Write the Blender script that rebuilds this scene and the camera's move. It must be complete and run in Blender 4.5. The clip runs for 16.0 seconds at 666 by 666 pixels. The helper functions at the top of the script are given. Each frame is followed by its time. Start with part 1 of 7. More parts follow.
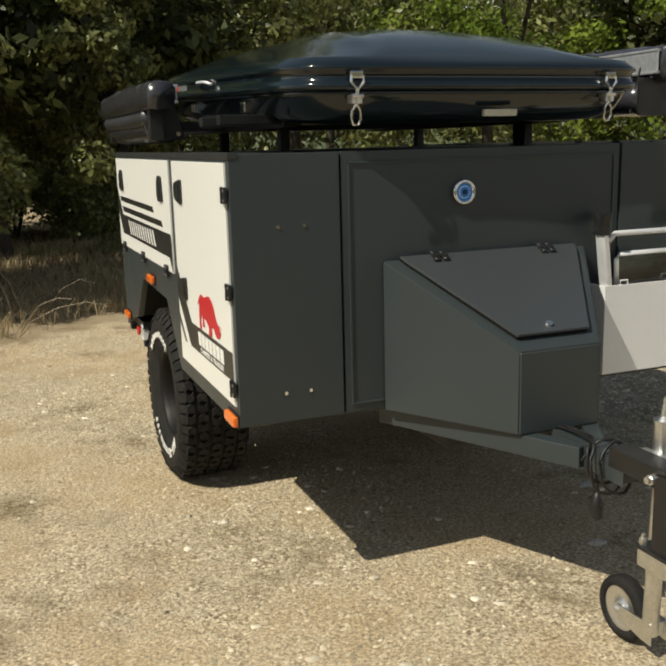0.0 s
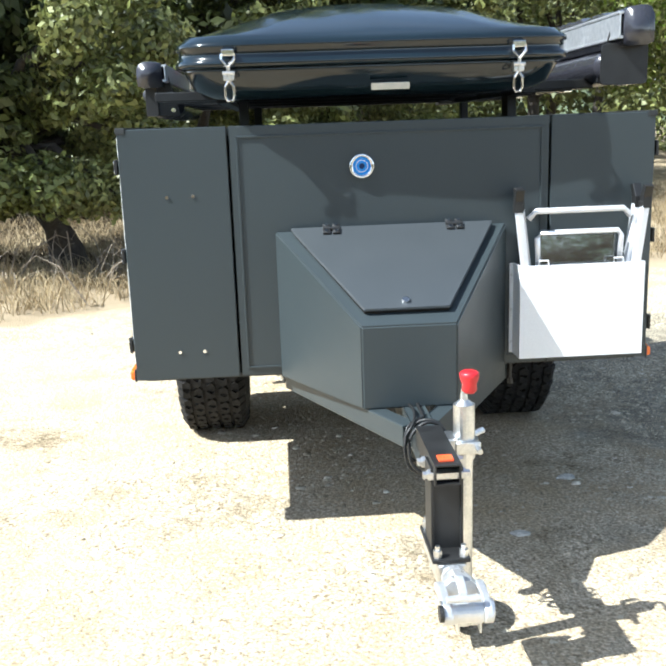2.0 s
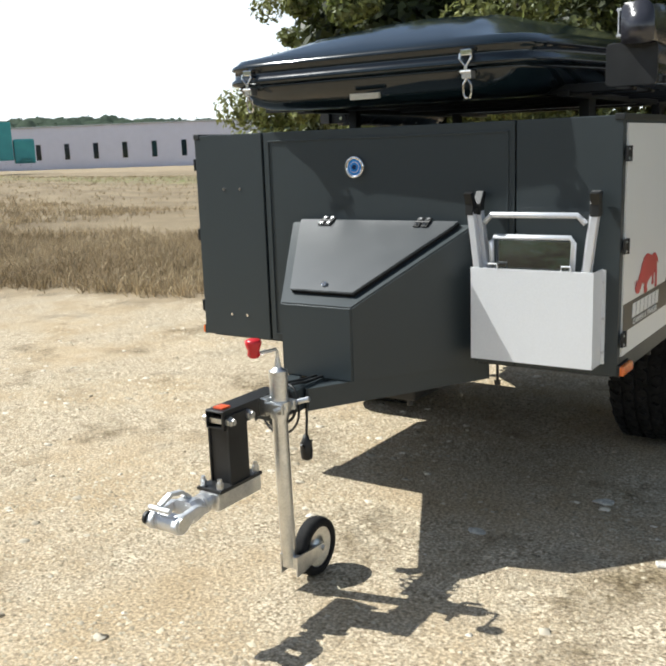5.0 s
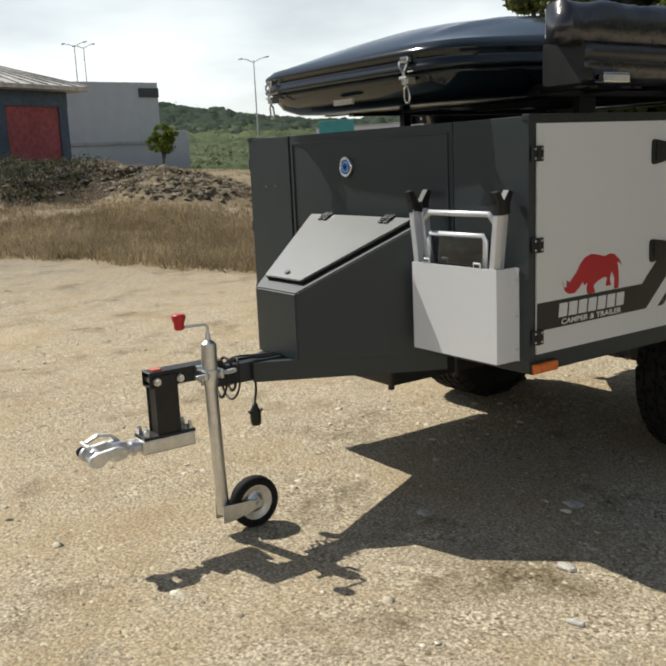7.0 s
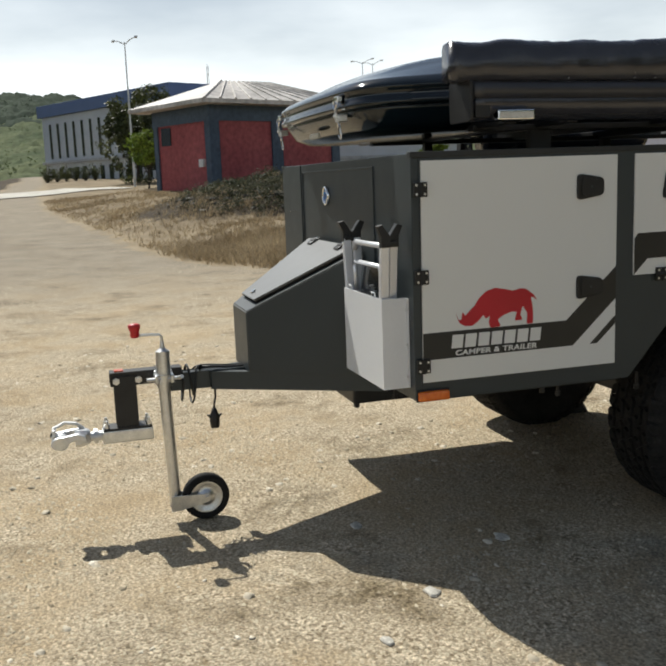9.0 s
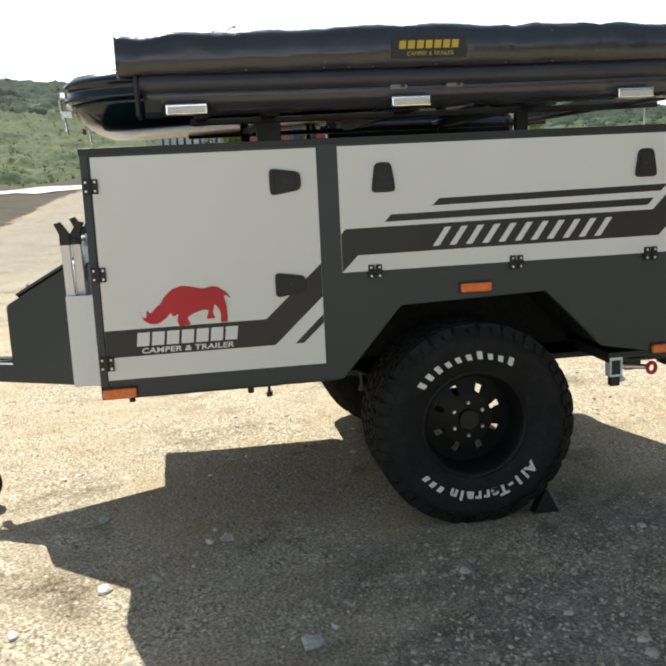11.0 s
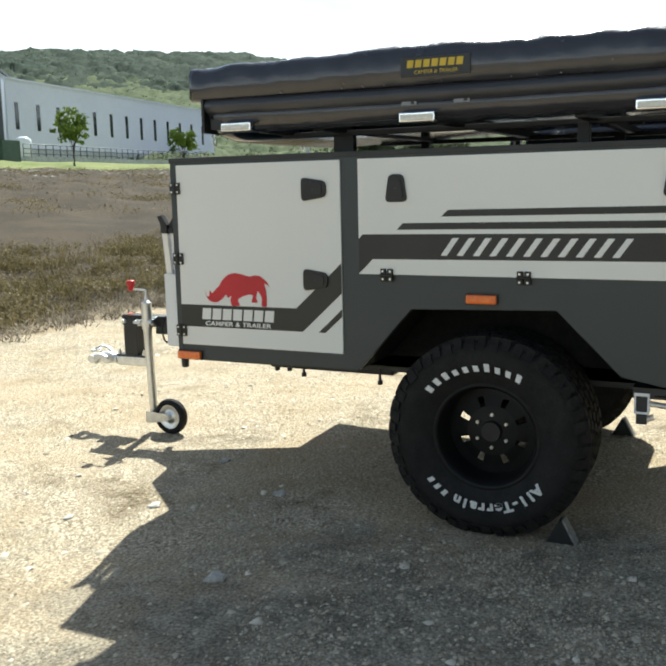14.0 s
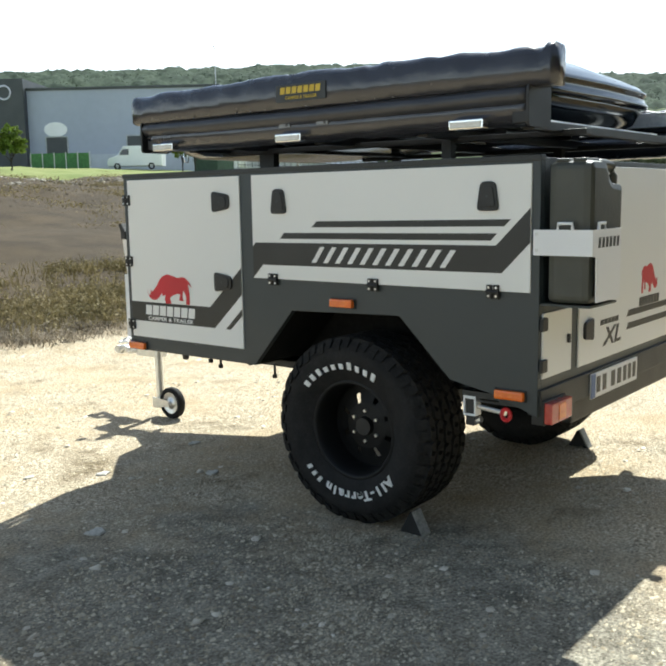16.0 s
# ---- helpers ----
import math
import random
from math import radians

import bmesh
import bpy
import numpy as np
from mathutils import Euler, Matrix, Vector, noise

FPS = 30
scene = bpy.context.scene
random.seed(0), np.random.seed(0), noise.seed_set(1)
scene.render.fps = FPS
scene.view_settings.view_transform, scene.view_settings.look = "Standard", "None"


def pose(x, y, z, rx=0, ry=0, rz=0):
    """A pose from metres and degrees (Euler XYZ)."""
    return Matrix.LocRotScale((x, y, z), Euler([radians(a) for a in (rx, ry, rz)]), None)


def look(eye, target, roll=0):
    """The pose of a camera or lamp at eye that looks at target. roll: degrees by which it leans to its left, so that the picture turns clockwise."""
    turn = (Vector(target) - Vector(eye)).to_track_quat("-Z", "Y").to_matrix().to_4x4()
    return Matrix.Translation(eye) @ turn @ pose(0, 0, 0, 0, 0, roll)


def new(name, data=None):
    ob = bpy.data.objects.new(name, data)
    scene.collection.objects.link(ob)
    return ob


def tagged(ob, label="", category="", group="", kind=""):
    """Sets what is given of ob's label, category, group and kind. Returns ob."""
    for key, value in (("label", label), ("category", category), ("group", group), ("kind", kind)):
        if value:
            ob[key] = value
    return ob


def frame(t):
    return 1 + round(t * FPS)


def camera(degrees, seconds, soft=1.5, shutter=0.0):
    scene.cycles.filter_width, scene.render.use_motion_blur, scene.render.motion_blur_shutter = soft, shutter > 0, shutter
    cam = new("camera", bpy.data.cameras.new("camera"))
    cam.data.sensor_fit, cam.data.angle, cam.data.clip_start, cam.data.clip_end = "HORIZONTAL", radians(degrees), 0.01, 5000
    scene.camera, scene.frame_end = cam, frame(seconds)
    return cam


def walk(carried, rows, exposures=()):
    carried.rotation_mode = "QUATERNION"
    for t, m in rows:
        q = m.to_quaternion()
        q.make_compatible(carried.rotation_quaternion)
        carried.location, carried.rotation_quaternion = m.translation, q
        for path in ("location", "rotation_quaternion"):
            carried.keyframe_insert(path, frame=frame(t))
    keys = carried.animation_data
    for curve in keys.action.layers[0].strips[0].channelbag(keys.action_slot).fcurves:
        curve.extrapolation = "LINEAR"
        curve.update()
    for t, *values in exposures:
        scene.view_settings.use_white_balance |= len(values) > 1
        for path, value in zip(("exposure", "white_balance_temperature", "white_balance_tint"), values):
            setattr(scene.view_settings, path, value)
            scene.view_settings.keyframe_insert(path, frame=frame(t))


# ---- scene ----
cam = camera(40.86, 16.0, soft=2.4)
PATH = [
    (0, (-1.703, -2.774, 1.58), (-0.986, -0.954, 1.164), -1.5),
    (0.5, (-1.425, -2.886, 1.591), (-0.898, -1.009, 1.141), -1.5),
    (1, (-1.13, -2.945, 1.569), (-0.729, -1.032, 1.142), -1.6),
    (1.5, (-0.751, -3.033, 1.53), (-0.498, -1.099, 1.091), -1.8),
    (2, (-0.402, -3.19, 1.544), (-0.295, -1.245, 1.091), -2.0),
    (2.5, (-0.036, -3.31, 1.546), (-0.147, -1.365, 1.095), -2.2),
    (3, (0.413, -3.363, 1.541), (0.083, -1.439, 1.102), -2.0),
    (3.5, (0.795, -3.373, 1.499), (0.324, -1.48, 1.056), -2.0),
    (4, (1.1, -3.286, 1.488), (0.431, -1.458, 1.028), -2.3),
    (4.2, (1.236, -3.249, 1.488), (0.476, -1.453, 1.042), -2.2),
    (6.3, (2.714, -2.676, 1.439), (1.241, -1.387, 1.029), -2.3),
    (6.5, (2.836, -2.598, 1.455), (1.318, -1.363, 1.04), -2.3),
    (7, (3.1, -2.322, 1.443), (1.484, -1.208, 1.058), -2.6),
    (7.5, (3.282, -1.979, 1.449), (1.595, -0.979, 1.058), -2.4),
    (8, (3.608, -1.798, 1.443), (1.848, -0.934, 1.047), -2.2),
    (8.5, (3.794, -1.529, 1.46), (1.958, -0.816, 1.11), -2.3),
    (9, (3.937, -1.193, 1.467), (2.047, -0.633, 1.132), -2.2),
    (9.5, (4.106, -0.864, 1.436), (2.199, -0.377, 1.081), -2.1),
    (10, (4.205, -0.452, 1.447), (2.29, 0.018, 1.11), -2.4),
    (10.2, (4.218, -0.262, 1.434), (2.304, 0.202, 1.084), -2.6),
    (12.3, (4.466, 1.26, 1.451), (2.511, 0.982, 1.135), -1.9),
    (12.5, (4.525, 1.432, 1.456), (2.588, 1.054, 1.132), -1.8),
    (13, (4.446, 1.759, 1.444), (2.542, 1.238, 1.121), -1.8),
    (13.5, (4.349, 2.094, 1.427), (2.508, 1.383, 1.101), -1.5),
    (14, (4.318, 2.382, 1.424), (2.534, 1.538, 1.098), -1.3),
    (14.5, (4.264, 2.729, 1.443), (2.522, 1.799, 1.121), -1.3),
    (15, (4.101, 3.062, 1.436), (2.443, 1.986, 1.132), -1.3),
    (15.5, (4.012, 3.396, 1.409), (2.42, 2.222, 1.112), -1.0),
    (16, (3.931, 3.772, 1.411), (2.39, 2.532, 1.116), -1.0),
]
EXPOSURES = [(0.0, -0.03, 7100, 5), (0.7, 0.30, 6900, 5), (1.0, 0.58, 6300, 8), (1.5, 1.15, 5900, 6), (2.0, 1.52, 5700, 5), (3.0, 1.40, 5700, 5), (3.5, 1.28, 5700, 5), (4.2, 1.05, 5800, 6), (6.3, 0.0, 6500, 7), (8.0, 0.03, 6500, 7), (9.2, 0.02, 6400, 7), (9.6, 0.16, 6350, 7), (10.0, 0.8, 6300, 6), (10.4, 0.8, 6300, 6), (12.5, 0.75, 6200, 4), (14.5, 0.90, 6050, 2), (16.0, 1.0, 6000, 2)]
walk(cam, [(t, look(eye, target, roll)) for t, eye, target, roll in PATH], EXPOSURES)

# ---- daylight ----
SUN_AZ, SUN_EL = radians(-105.9), radians(49.8)   # azimuth from +y towards +x
sun_way = Vector((math.sin(SUN_AZ) * math.cos(SUN_EL), math.cos(SUN_AZ) * math.cos(SUN_EL), math.sin(SUN_EL)))
sun = new("sun", bpy.data.lights.new("sun", "SUN"))
sun.data.energy, sun.data.angle, sun.data.color = 4.7, radians(0.55), (1.0, 0.955, 0.88)
sun.matrix_world = look((0, 0, 60), Vector((0, 0, 60)) - sun_way)

world = bpy.data.worlds.new("sky")
scene.world = world
world.use_nodes = True
wn, wl = world.node_tree.nodes, world.node_tree.links
wn.clear()
sky = wn.new("ShaderNodeTexSky")
sky.sky_type, sky.sun_disc = "NISHITA", False
sky.sun_elevation, sky.sun_rotation = SUN_EL, SUN_AZ
sky.air_density, sky.dust_density = 1.0, 1.0
coord = wn.new("ShaderNodeTexCoord")
stretch = wn.new("ShaderNodeMapping")
stretch.inputs["Scale"].default_value = (1.6, 1.6, 6.0)
cloud = wn.new("ShaderNodeTexNoise")
cloud.inputs["Scale"].default_value, cloud.inputs["Detail"].default_value = 1.7, 6.0
veil = wn.new("ShaderNodeMapRange")
veil.inputs["From Min"].default_value, veil.inputs["From Max"].default_value = 0.30, 0.62
veil.inputs["To Min"].default_value, veil.inputs["To Max"].default_value = 0.45, 1.0
blend = wn.new("ShaderNodeMix")
blend.data_type = "RGBA"
blend.inputs["B"].default_value = (21.5, 22.1, 22.3, 1)
back = wn.new("ShaderNodeBackground")
back.inputs["Strength"].default_value = 0.06
wout = wn.new("ShaderNodeOutputWorld")
wl.new(coord.outputs["Generated"], stretch.inputs["Vector"])
wl.new(stretch.outputs["Vector"], cloud.inputs["Vector"])
wl.new(cloud.outputs["Fac"], veil.inputs["Value"])
# thick bright haze low down, thin cloud overhead
split = wn.new("ShaderNodeSeparateXYZ")
wl.new(coord.outputs["Generated"], split.inputs["Vector"])
fall = wn.new("ShaderNodeMapRange")
fall.interpolation_type = "SMOOTHSTEP"
fall.inputs["From Min"].default_value, fall.inputs["From Max"].default_value = 0.0, 0.38
fall.inputs["To Min"].default_value, fall.inputs["To Max"].default_value = 1.0, 0.08
wl.new(split.outputs["Z"], fall.inputs["Value"])
thick = wn.new("ShaderNodeMath")
thick.operation = "MULTIPLY"
wl.new(veil.outputs["Result"], thick.inputs[0])
wl.new(fall.outputs["Result"], thick.inputs[1])
wl.new(thick.outputs[0], blend.inputs["Factor"])
wl.new(sky.outputs["Color"], blend.inputs["A"])
wl.new(blend.outputs["Result"], back.inputs["Color"])
wl.new(back.outputs["Background"], wout.inputs["Surface"])

# ---- materials ----
def material(name, a, b=None, rough=0.6, metal=0.0, scale=20.0, detail=4.0, fine=0.0, bump=0.0, bump_scale=None, vary=0.0, coat=0.0, spec=0.5, wear=0.0, grit=0.28):
    """Two tones mixed by noise at a broad and a fine scale, with relief and a little change from piece to piece."""
    m = bpy.data.materials.new(name)
    m.use_nodes = True
    n, l = m.node_tree.nodes, m.node_tree.links
    p = n["Principled BSDF"]
    p.inputs["Roughness"].default_value, p.inputs["Metallic"].default_value = rough, metal
    p.inputs["Specular IOR Level"].default_value = spec
    p.inputs["Coat Weight"].default_value, p.inputs["Coat Roughness"].default_value = coat, 0.06
    b = b or a
    place = n.new("ShaderNodeNewGeometry")
    broad = n.new("ShaderNodeTexNoise")
    broad.inputs["Scale"].default_value, broad.inputs["Detail"].default_value = scale, detail
    l.new(place.outputs["Position"], broad.inputs["Vector"])
    ramp = n.new("ShaderNodeMapRange")
    ramp.inputs["From Min"].default_value, ramp.inputs["From Max"].default_value = 0.32, 0.68
    l.new(broad.outputs["Fac"], ramp.inputs["Value"])
    mix = n.new("ShaderNodeMix")
    mix.data_type = "RGBA"
    mix.inputs["A"].default_value, mix.inputs["B"].default_value = (*a, 1), (*b, 1)
    l.new(ramp.outputs["Result"], mix.inputs["Factor"])
    colour = mix.outputs["Result"]
    if vary:
        who = n.new("ShaderNodeObjectInfo")
        shift = n.new("ShaderNodeMapRange")
        shift.inputs["To Min"].default_value, shift.inputs["To Max"].default_value = 1 - vary, 1 + vary
        l.new(who.outputs["Random"], shift.inputs["Value"])
        hue = n.new("ShaderNodeHueSaturation")
        l.new(shift.outputs["Result"], hue.inputs["Value"])
        l.new(colour, hue.inputs["Color"])
        colour = hue.outputs["Color"]
    if fine:
        grain = n.new("ShaderNodeTexNoise")
        grain.inputs["Scale"].default_value, grain.inputs["Detail"].default_value = fine, 3.0
        l.new(place.outputs["Position"], grain.inputs["Vector"])
        lift = n.new("ShaderNodeMapRange")
        lift.inputs["From Min"].default_value, lift.inputs["From Max"].default_value = 0.25, 0.75
        lift.inputs["To Min"].default_value, lift.inputs["To Max"].default_value = 1 - grit, 1 + grit
        l.new(grain.outputs["Fac"], lift.inputs["Value"])
        shade = n.new("ShaderNodeHueSaturation")
        l.new(lift.outputs["Result"], shade.inputs["Value"])
        l.new(colour, shade.inputs["Color"])
        colour = shade.outputs["Color"]
    l.new(colour, p.inputs["Base Color"])
    if wear:
        rub = n.new("ShaderNodeTexNoise")
        rub.inputs["Scale"].default_value, rub.inputs["Detail"].default_value = 9.0, 5.0
        l.new(place.outputs["Position"], rub.inputs["Vector"])
        gloss = n.new("ShaderNodeMapRange")
        gloss.inputs["To Min"].default_value, gloss.inputs["To Max"].default_value = max(rough - wear, 0.02), rough + wear
        l.new(rub.outputs["Fac"], gloss.inputs["Value"])
        l.new(gloss.outputs["Result"], p.inputs["Roughness"])
    if bump:
        relief = n.new("ShaderNodeTexNoise")
        relief.inputs["Scale"].default_value, relief.inputs["Detail"].default_value = bump_scale or scale * 4, 4.0
        l.new(place.outputs["Position"], relief.inputs["Vector"])
        bn = n.new("ShaderNodeBump")
        bn.inputs["Strength"].default_value, bn.inputs["Distance"].default_value = bump, 0.01
        l.new(relief.outputs["Fac"], bn.inputs["Height"])
        l.new(bn.outputs["Normal"], p.inputs["Normal"])
    return m


GREY = material("anthracite_powder_coat", (0.030, 0.039, 0.0425), (0.0345, 0.0445, 0.048), 0.42, scale=1.2, fine=300, grit=0.10, bump=0.05, bump_scale=420, wear=0.06)
GREY_LID = material("anthracite_gloss_lid", (0.035, 0.041, 0.045), (0.041, 0.047, 0.051), 0.44, scale=1.2, fine=300, grit=0.10, wear=0.05, spec=1.0)
GREY_DARK = material("dark_frame_paint", (0.018, 0.020, 0.020), (0.024, 0.026, 0.026), 0.5, scale=4, fine=200, bump=0.05, bump_scale=300, wear=0.08)
WHITE = material("white_composite_panel", (0.745, 0.75, 0.725), (0.785, 0.79, 0.765), 0.32, scale=0.8, wear=0.04)
WHITE_PAINT = material("white_powder_coat", (0.76, 0.77, 0.78), (0.80, 0.81, 0.82), 0.38, scale=1.5, fine=300, grit=0.04, bump=0.02, bump_scale=300, wear=0.05)
DECAL = material("black_vinyl_decal", (0.014, 0.015, 0.014), (0.020, 0.021, 0.020), 0.4, scale=6, wear=0.06)
DECAL_WHITE = material("white_vinyl_decal", (0.74, 0.74, 0.72), (0.78, 0.78, 0.76), 0.4, scale=6)
DECAL_RED = material("red_vinyl_decal", (0.47, 0.009, 0.020), (0.53, 0.012, 0.026), 0.4, scale=6)
GLOSS_BLACK = material("gloss_black_plastic", (0.004, 0.009, 0.013), (0.006, 0.013, 0.018), 0.11, scale=2, wear=0.03, spec=0.6, bump=0.012, bump_scale=5)
BLACK_PLASTIC = material("black_plastic", (0.008, 0.008, 0.008), (0.015, 0.015, 0.015), 0.48, scale=18, bump=0.05, bump_scale=300, wear=0.1)
LINER = material("matt_black_liner", (0.010, 0.010, 0.010), (0.016, 0.016, 0.015), 0.85, scale=14, fine=60, spec=0.16)
RUBBER = material("tyre_rubber", (0.011, 0.011, 0.011), (0.020, 0.019, 0.018), 0.78, scale=14, fine=90, bump=0.12, bump_scale=160, spec=0.25)
RUBBER_DUSTY = material("dusty_tread_rubber", (0.012, 0.012, 0.012), (0.026, 0.025, 0.023), 0.85, scale=20, fine=90, bump=0.2, bump_scale=120, spec=0.2)
RIM = material("black_steel_rim", (0.004, 0.004, 0.004), (0.008, 0.008, 0.008), 0.55, scale=10, wear=0.1, spec=0.3)
ZINC = material("galvanised_steel", (0.62, 0.63, 0.63), (0.74, 0.74, 0.73), 0.34, 1.0, scale=30, fine=160, grit=0.12, bump=0.08, bump_scale=120, wear=0.12)
CHROME = material("chrome", (0.78, 0.79, 0.80), (0.84, 0.85, 0.86), 0.14, 1.0, scale=8)
ALU = material("cast_aluminium", (0.60, 0.61, 0.62), (0.74, 0.74, 0.74), 0.46, 0.85, scale=40, bump=0.2, bump_scale=60, wear=0.1)
ALU_WHITE = material("pale_anodised_tube", (0.70, 0.71, 0.74), (0.78, 0.79, 0.81), 0.33, 0.35, scale=12, wear=0.06)
MIRROR_SHEET = material("polished_sheet", (0.22, 0.23, 0.24), (0.32, 0.33, 0.34), 0.12, 1.0, scale=9, bump=0.35, bump_scale=9, wear=0.06)
SMOKED = material("smoky_grey_plastic", (0.16, 0.165, 0.17), (0.22, 0.225, 0.23), 0.22, scale=6)
RED_PLASTIC = material("red_plastic", (0.52, 0.014, 0.02), (0.58, 0.02, 0.026), 0.35, scale=14)
RED_LENS = material("red_lens", (0.42, 0.03, 0.02), (0.50, 0.05, 0.03), 0.2, scale=60, bump=0.3, bump_scale=150, coat=0.5)
ORANGE_LENS = material("amber_lens", (0.74, 0.135, 0.012), (0.82, 0.20, 0.018), 0.25, scale=60, bump=0.25, bump_scale=160, coat=0.5)
REFLECTOR = material("orange_red_reflector", (0.68, 0.085, 0.022), (0.78, 0.13, 0.03), 0.3, scale=50, bump=0.2, bump_scale=150, coat=0.4)
BLUE = material("blue_enamel", (0.03, 0.22, 0.68), (0.05, 0.30, 0.80), 0.22, scale=20, coat=0.5)
NAVY = material("dark_blue_enamel", (0.01, 0.03, 0.10), None, 0.25, scale=20)
CANVAS = material("black_pvc_cover", (0.026, 0.026, 0.033), (0.036, 0.036, 0.044), 0.24, scale=6, bump=0.55, bump_scale=16, wear=0.10, coat=0.45)
CANVAS_GREY = material("dark_grey_pvc_roll", (0.030, 0.031, 0.037), (0.041, 0.042, 0.049), 0.34, scale=5, bump=0.3, bump_scale=12, wear=0.1)
OLIVE = material("olive_plastic", (0.048, 0.050, 0.040), (0.060, 0.062, 0.050), 0.45, scale=7, bump=0.08, bump_scale=60, wear=0.08)
YELLOW = material("yellow_print", (0.55, 0.40, 0.035), (0.62, 0.45, 0.05), 0.6, scale=30)
LABEL = material("aged_paper_label", (0.50, 0.48, 0.40), (0.58, 0.55, 0.46), 0.6, scale=40)
LED = material("clear_lamp_lens", (0.55, 0.55, 0.50), (0.68, 0.67, 0.62), 0.18, scale=90, coat=0.6, bump=0.3, bump_scale=120)
CABLE = material("black_cable", (0.010, 0.010, 0.010), None, 0.5, scale=30)
PLATE = material("plate_blue_white", (0.66, 0.67, 0.68), (0.72, 0.73, 0.74), 0.4, scale=30)
CONCRETE_WHITE = material("pale_cladding", (0.62, 0.62, 0.72), (0.66, 0.66, 0.76), 0.6, scale=0.15, fine=1.5, grit=0.03)
CONCRETE_GREY = material("grey_concrete", (0.36, 0.37, 0.38), (0.44, 0.45, 0.45), 0.8, scale=0.4, fine=3.0)
ROAD = material("pale_road_concrete", (0.46, 0.43, 0.37), (0.56, 0.53, 0.46), 0.85, scale=0.4, fine=4.0)
CLAD_BLUE = material("blue_fascia", (0.07, 0.12, 0.26), (0.09, 0.14, 0.30), 0.5, scale=0.5)
CLAD_GREYBLUE = material("grey_blue_cladding", (0.46, 0.49, 0.54), (0.53, 0.56, 0.60), 0.6, scale=0.2, fine=1.5, grit=0.05)
CLAD_PALE = material("pale_blue_grey_cladding", (0.37, 0.40, 0.49), (0.41, 0.44, 0.53), 0.6, scale=0.15, fine=1.5, grit=0.03)
CLAD_DARK = material("charcoal_cladding", (0.045, 0.05, 0.055), (0.06, 0.065, 0.07), 0.5, scale=0.6)
RED_WALL = material("faded_red_render", (0.31, 0.072, 0.080), (0.38, 0.100, 0.107), 0.8, scale=0.7, fine=5.0, bump=0.1, bump_scale=12)
BLUE_TRIM = material("slate_blue_paint", (0.050, 0.080, 0.125), (0.066, 0.100, 0.150), 0.6, scale=0.8, fine=6)
ROOF_SHEET = material("weathered_roof_sheet", (0.40, 0.37, 0.34), (0.66, 0.62, 0.58), 0.6, scale=0.6, fine=4.0)
GLASS_DARK = material("dark_window_glass", (0.015, 0.02, 0.025), None, 0.08, scale=2)
GREEN_SHEET = material("green_fence_mesh", (0.05, 0.15, 0.045), (0.07, 0.19, 0.06), 0.7, scale=1.2, fine=5)
GREEN_DARK = material("dark_green_steel", (0.030, 0.062, 0.038), (0.042, 0.080, 0.050), 0.55, scale=1.0, fine=6)
VAN_WHITE = material("van_white_paint", (0.74, 0.75, 0.76), (0.80, 0.80, 0.81), 0.25, scale=0.8, coat=0.4)
POST_GREY = material("galvanised_lamp_post", (0.52, 0.53, 0.54), (0.62, 0.62, 0.62), 0.5, 0.4, scale=2)
CHOCK_GREY = material("dirty_chock_steel", (0.20, 0.20, 0.19), (0.30, 0.29, 0.27), 0.6, 0.3, scale=30, fine=90)
TWIG = material("dead_twigs", (0.16, 0.13, 0.095), (0.30, 0.25, 0.19), 0.9, scale=12, fine=60)
TEAL = material("teal_truck_paint", (0.05, 0.30, 0.32), (0.06, 0.36, 0.37), 0.4, scale=1)
BARK = material("oak_bark", (0.026, 0.021, 0.017), (0.060, 0.050, 0.040), 0.9, scale=9, fine=50, bump=0.7, bump_scale=26)


def leaf_material(name, a, b, scale=0.9, spread=0.47, gloss=0.7, spec=0.15):
    """Foliage: tone changes from leaf to leaf and over the crown, and light shines through."""
    m = material(name, a, b, gloss, scale=scale, detail=3, spec=spec)
    n, l = m.node_tree.nodes, m.node_tree.links
    p = n["Principled BSDF"]
    source = p.inputs["Base Color"].links[0].from_socket
    geo = n.new("ShaderNodeNewGeometry")
    lift = n.new("ShaderNodeMapRange")
    lift.inputs["To Min"].default_value, lift.inputs["To Max"].default_value = 1.02 - spread, 1.02 + spread
    l.new(geo.outputs["Random Per Island"], lift.inputs["Value"])
    hue = n.new("ShaderNodeHueSaturation")
    l.new(lift.outputs["Result"], hue.inputs["Value"])
    l.new(source, hue.inputs["Color"])
    l.new(hue.outputs["Color"], p.inputs["Base Color"])
    thin = n.new("ShaderNodeBsdfTranslucent")
    l.new(hue.outputs["Color"], thin.inputs["Color"])
    both = n.new("ShaderNodeMixShader")
    both.inputs["Fac"].default_value = 0.3
    out = n["Material Output"]
    l.new(p.outputs["BSDF"], both.inputs[1])
    l.new(thin.outputs["BSDF"], both.inputs[2])
    l.new(both.outputs["Shader"], out.inputs["Surface"])
    return m


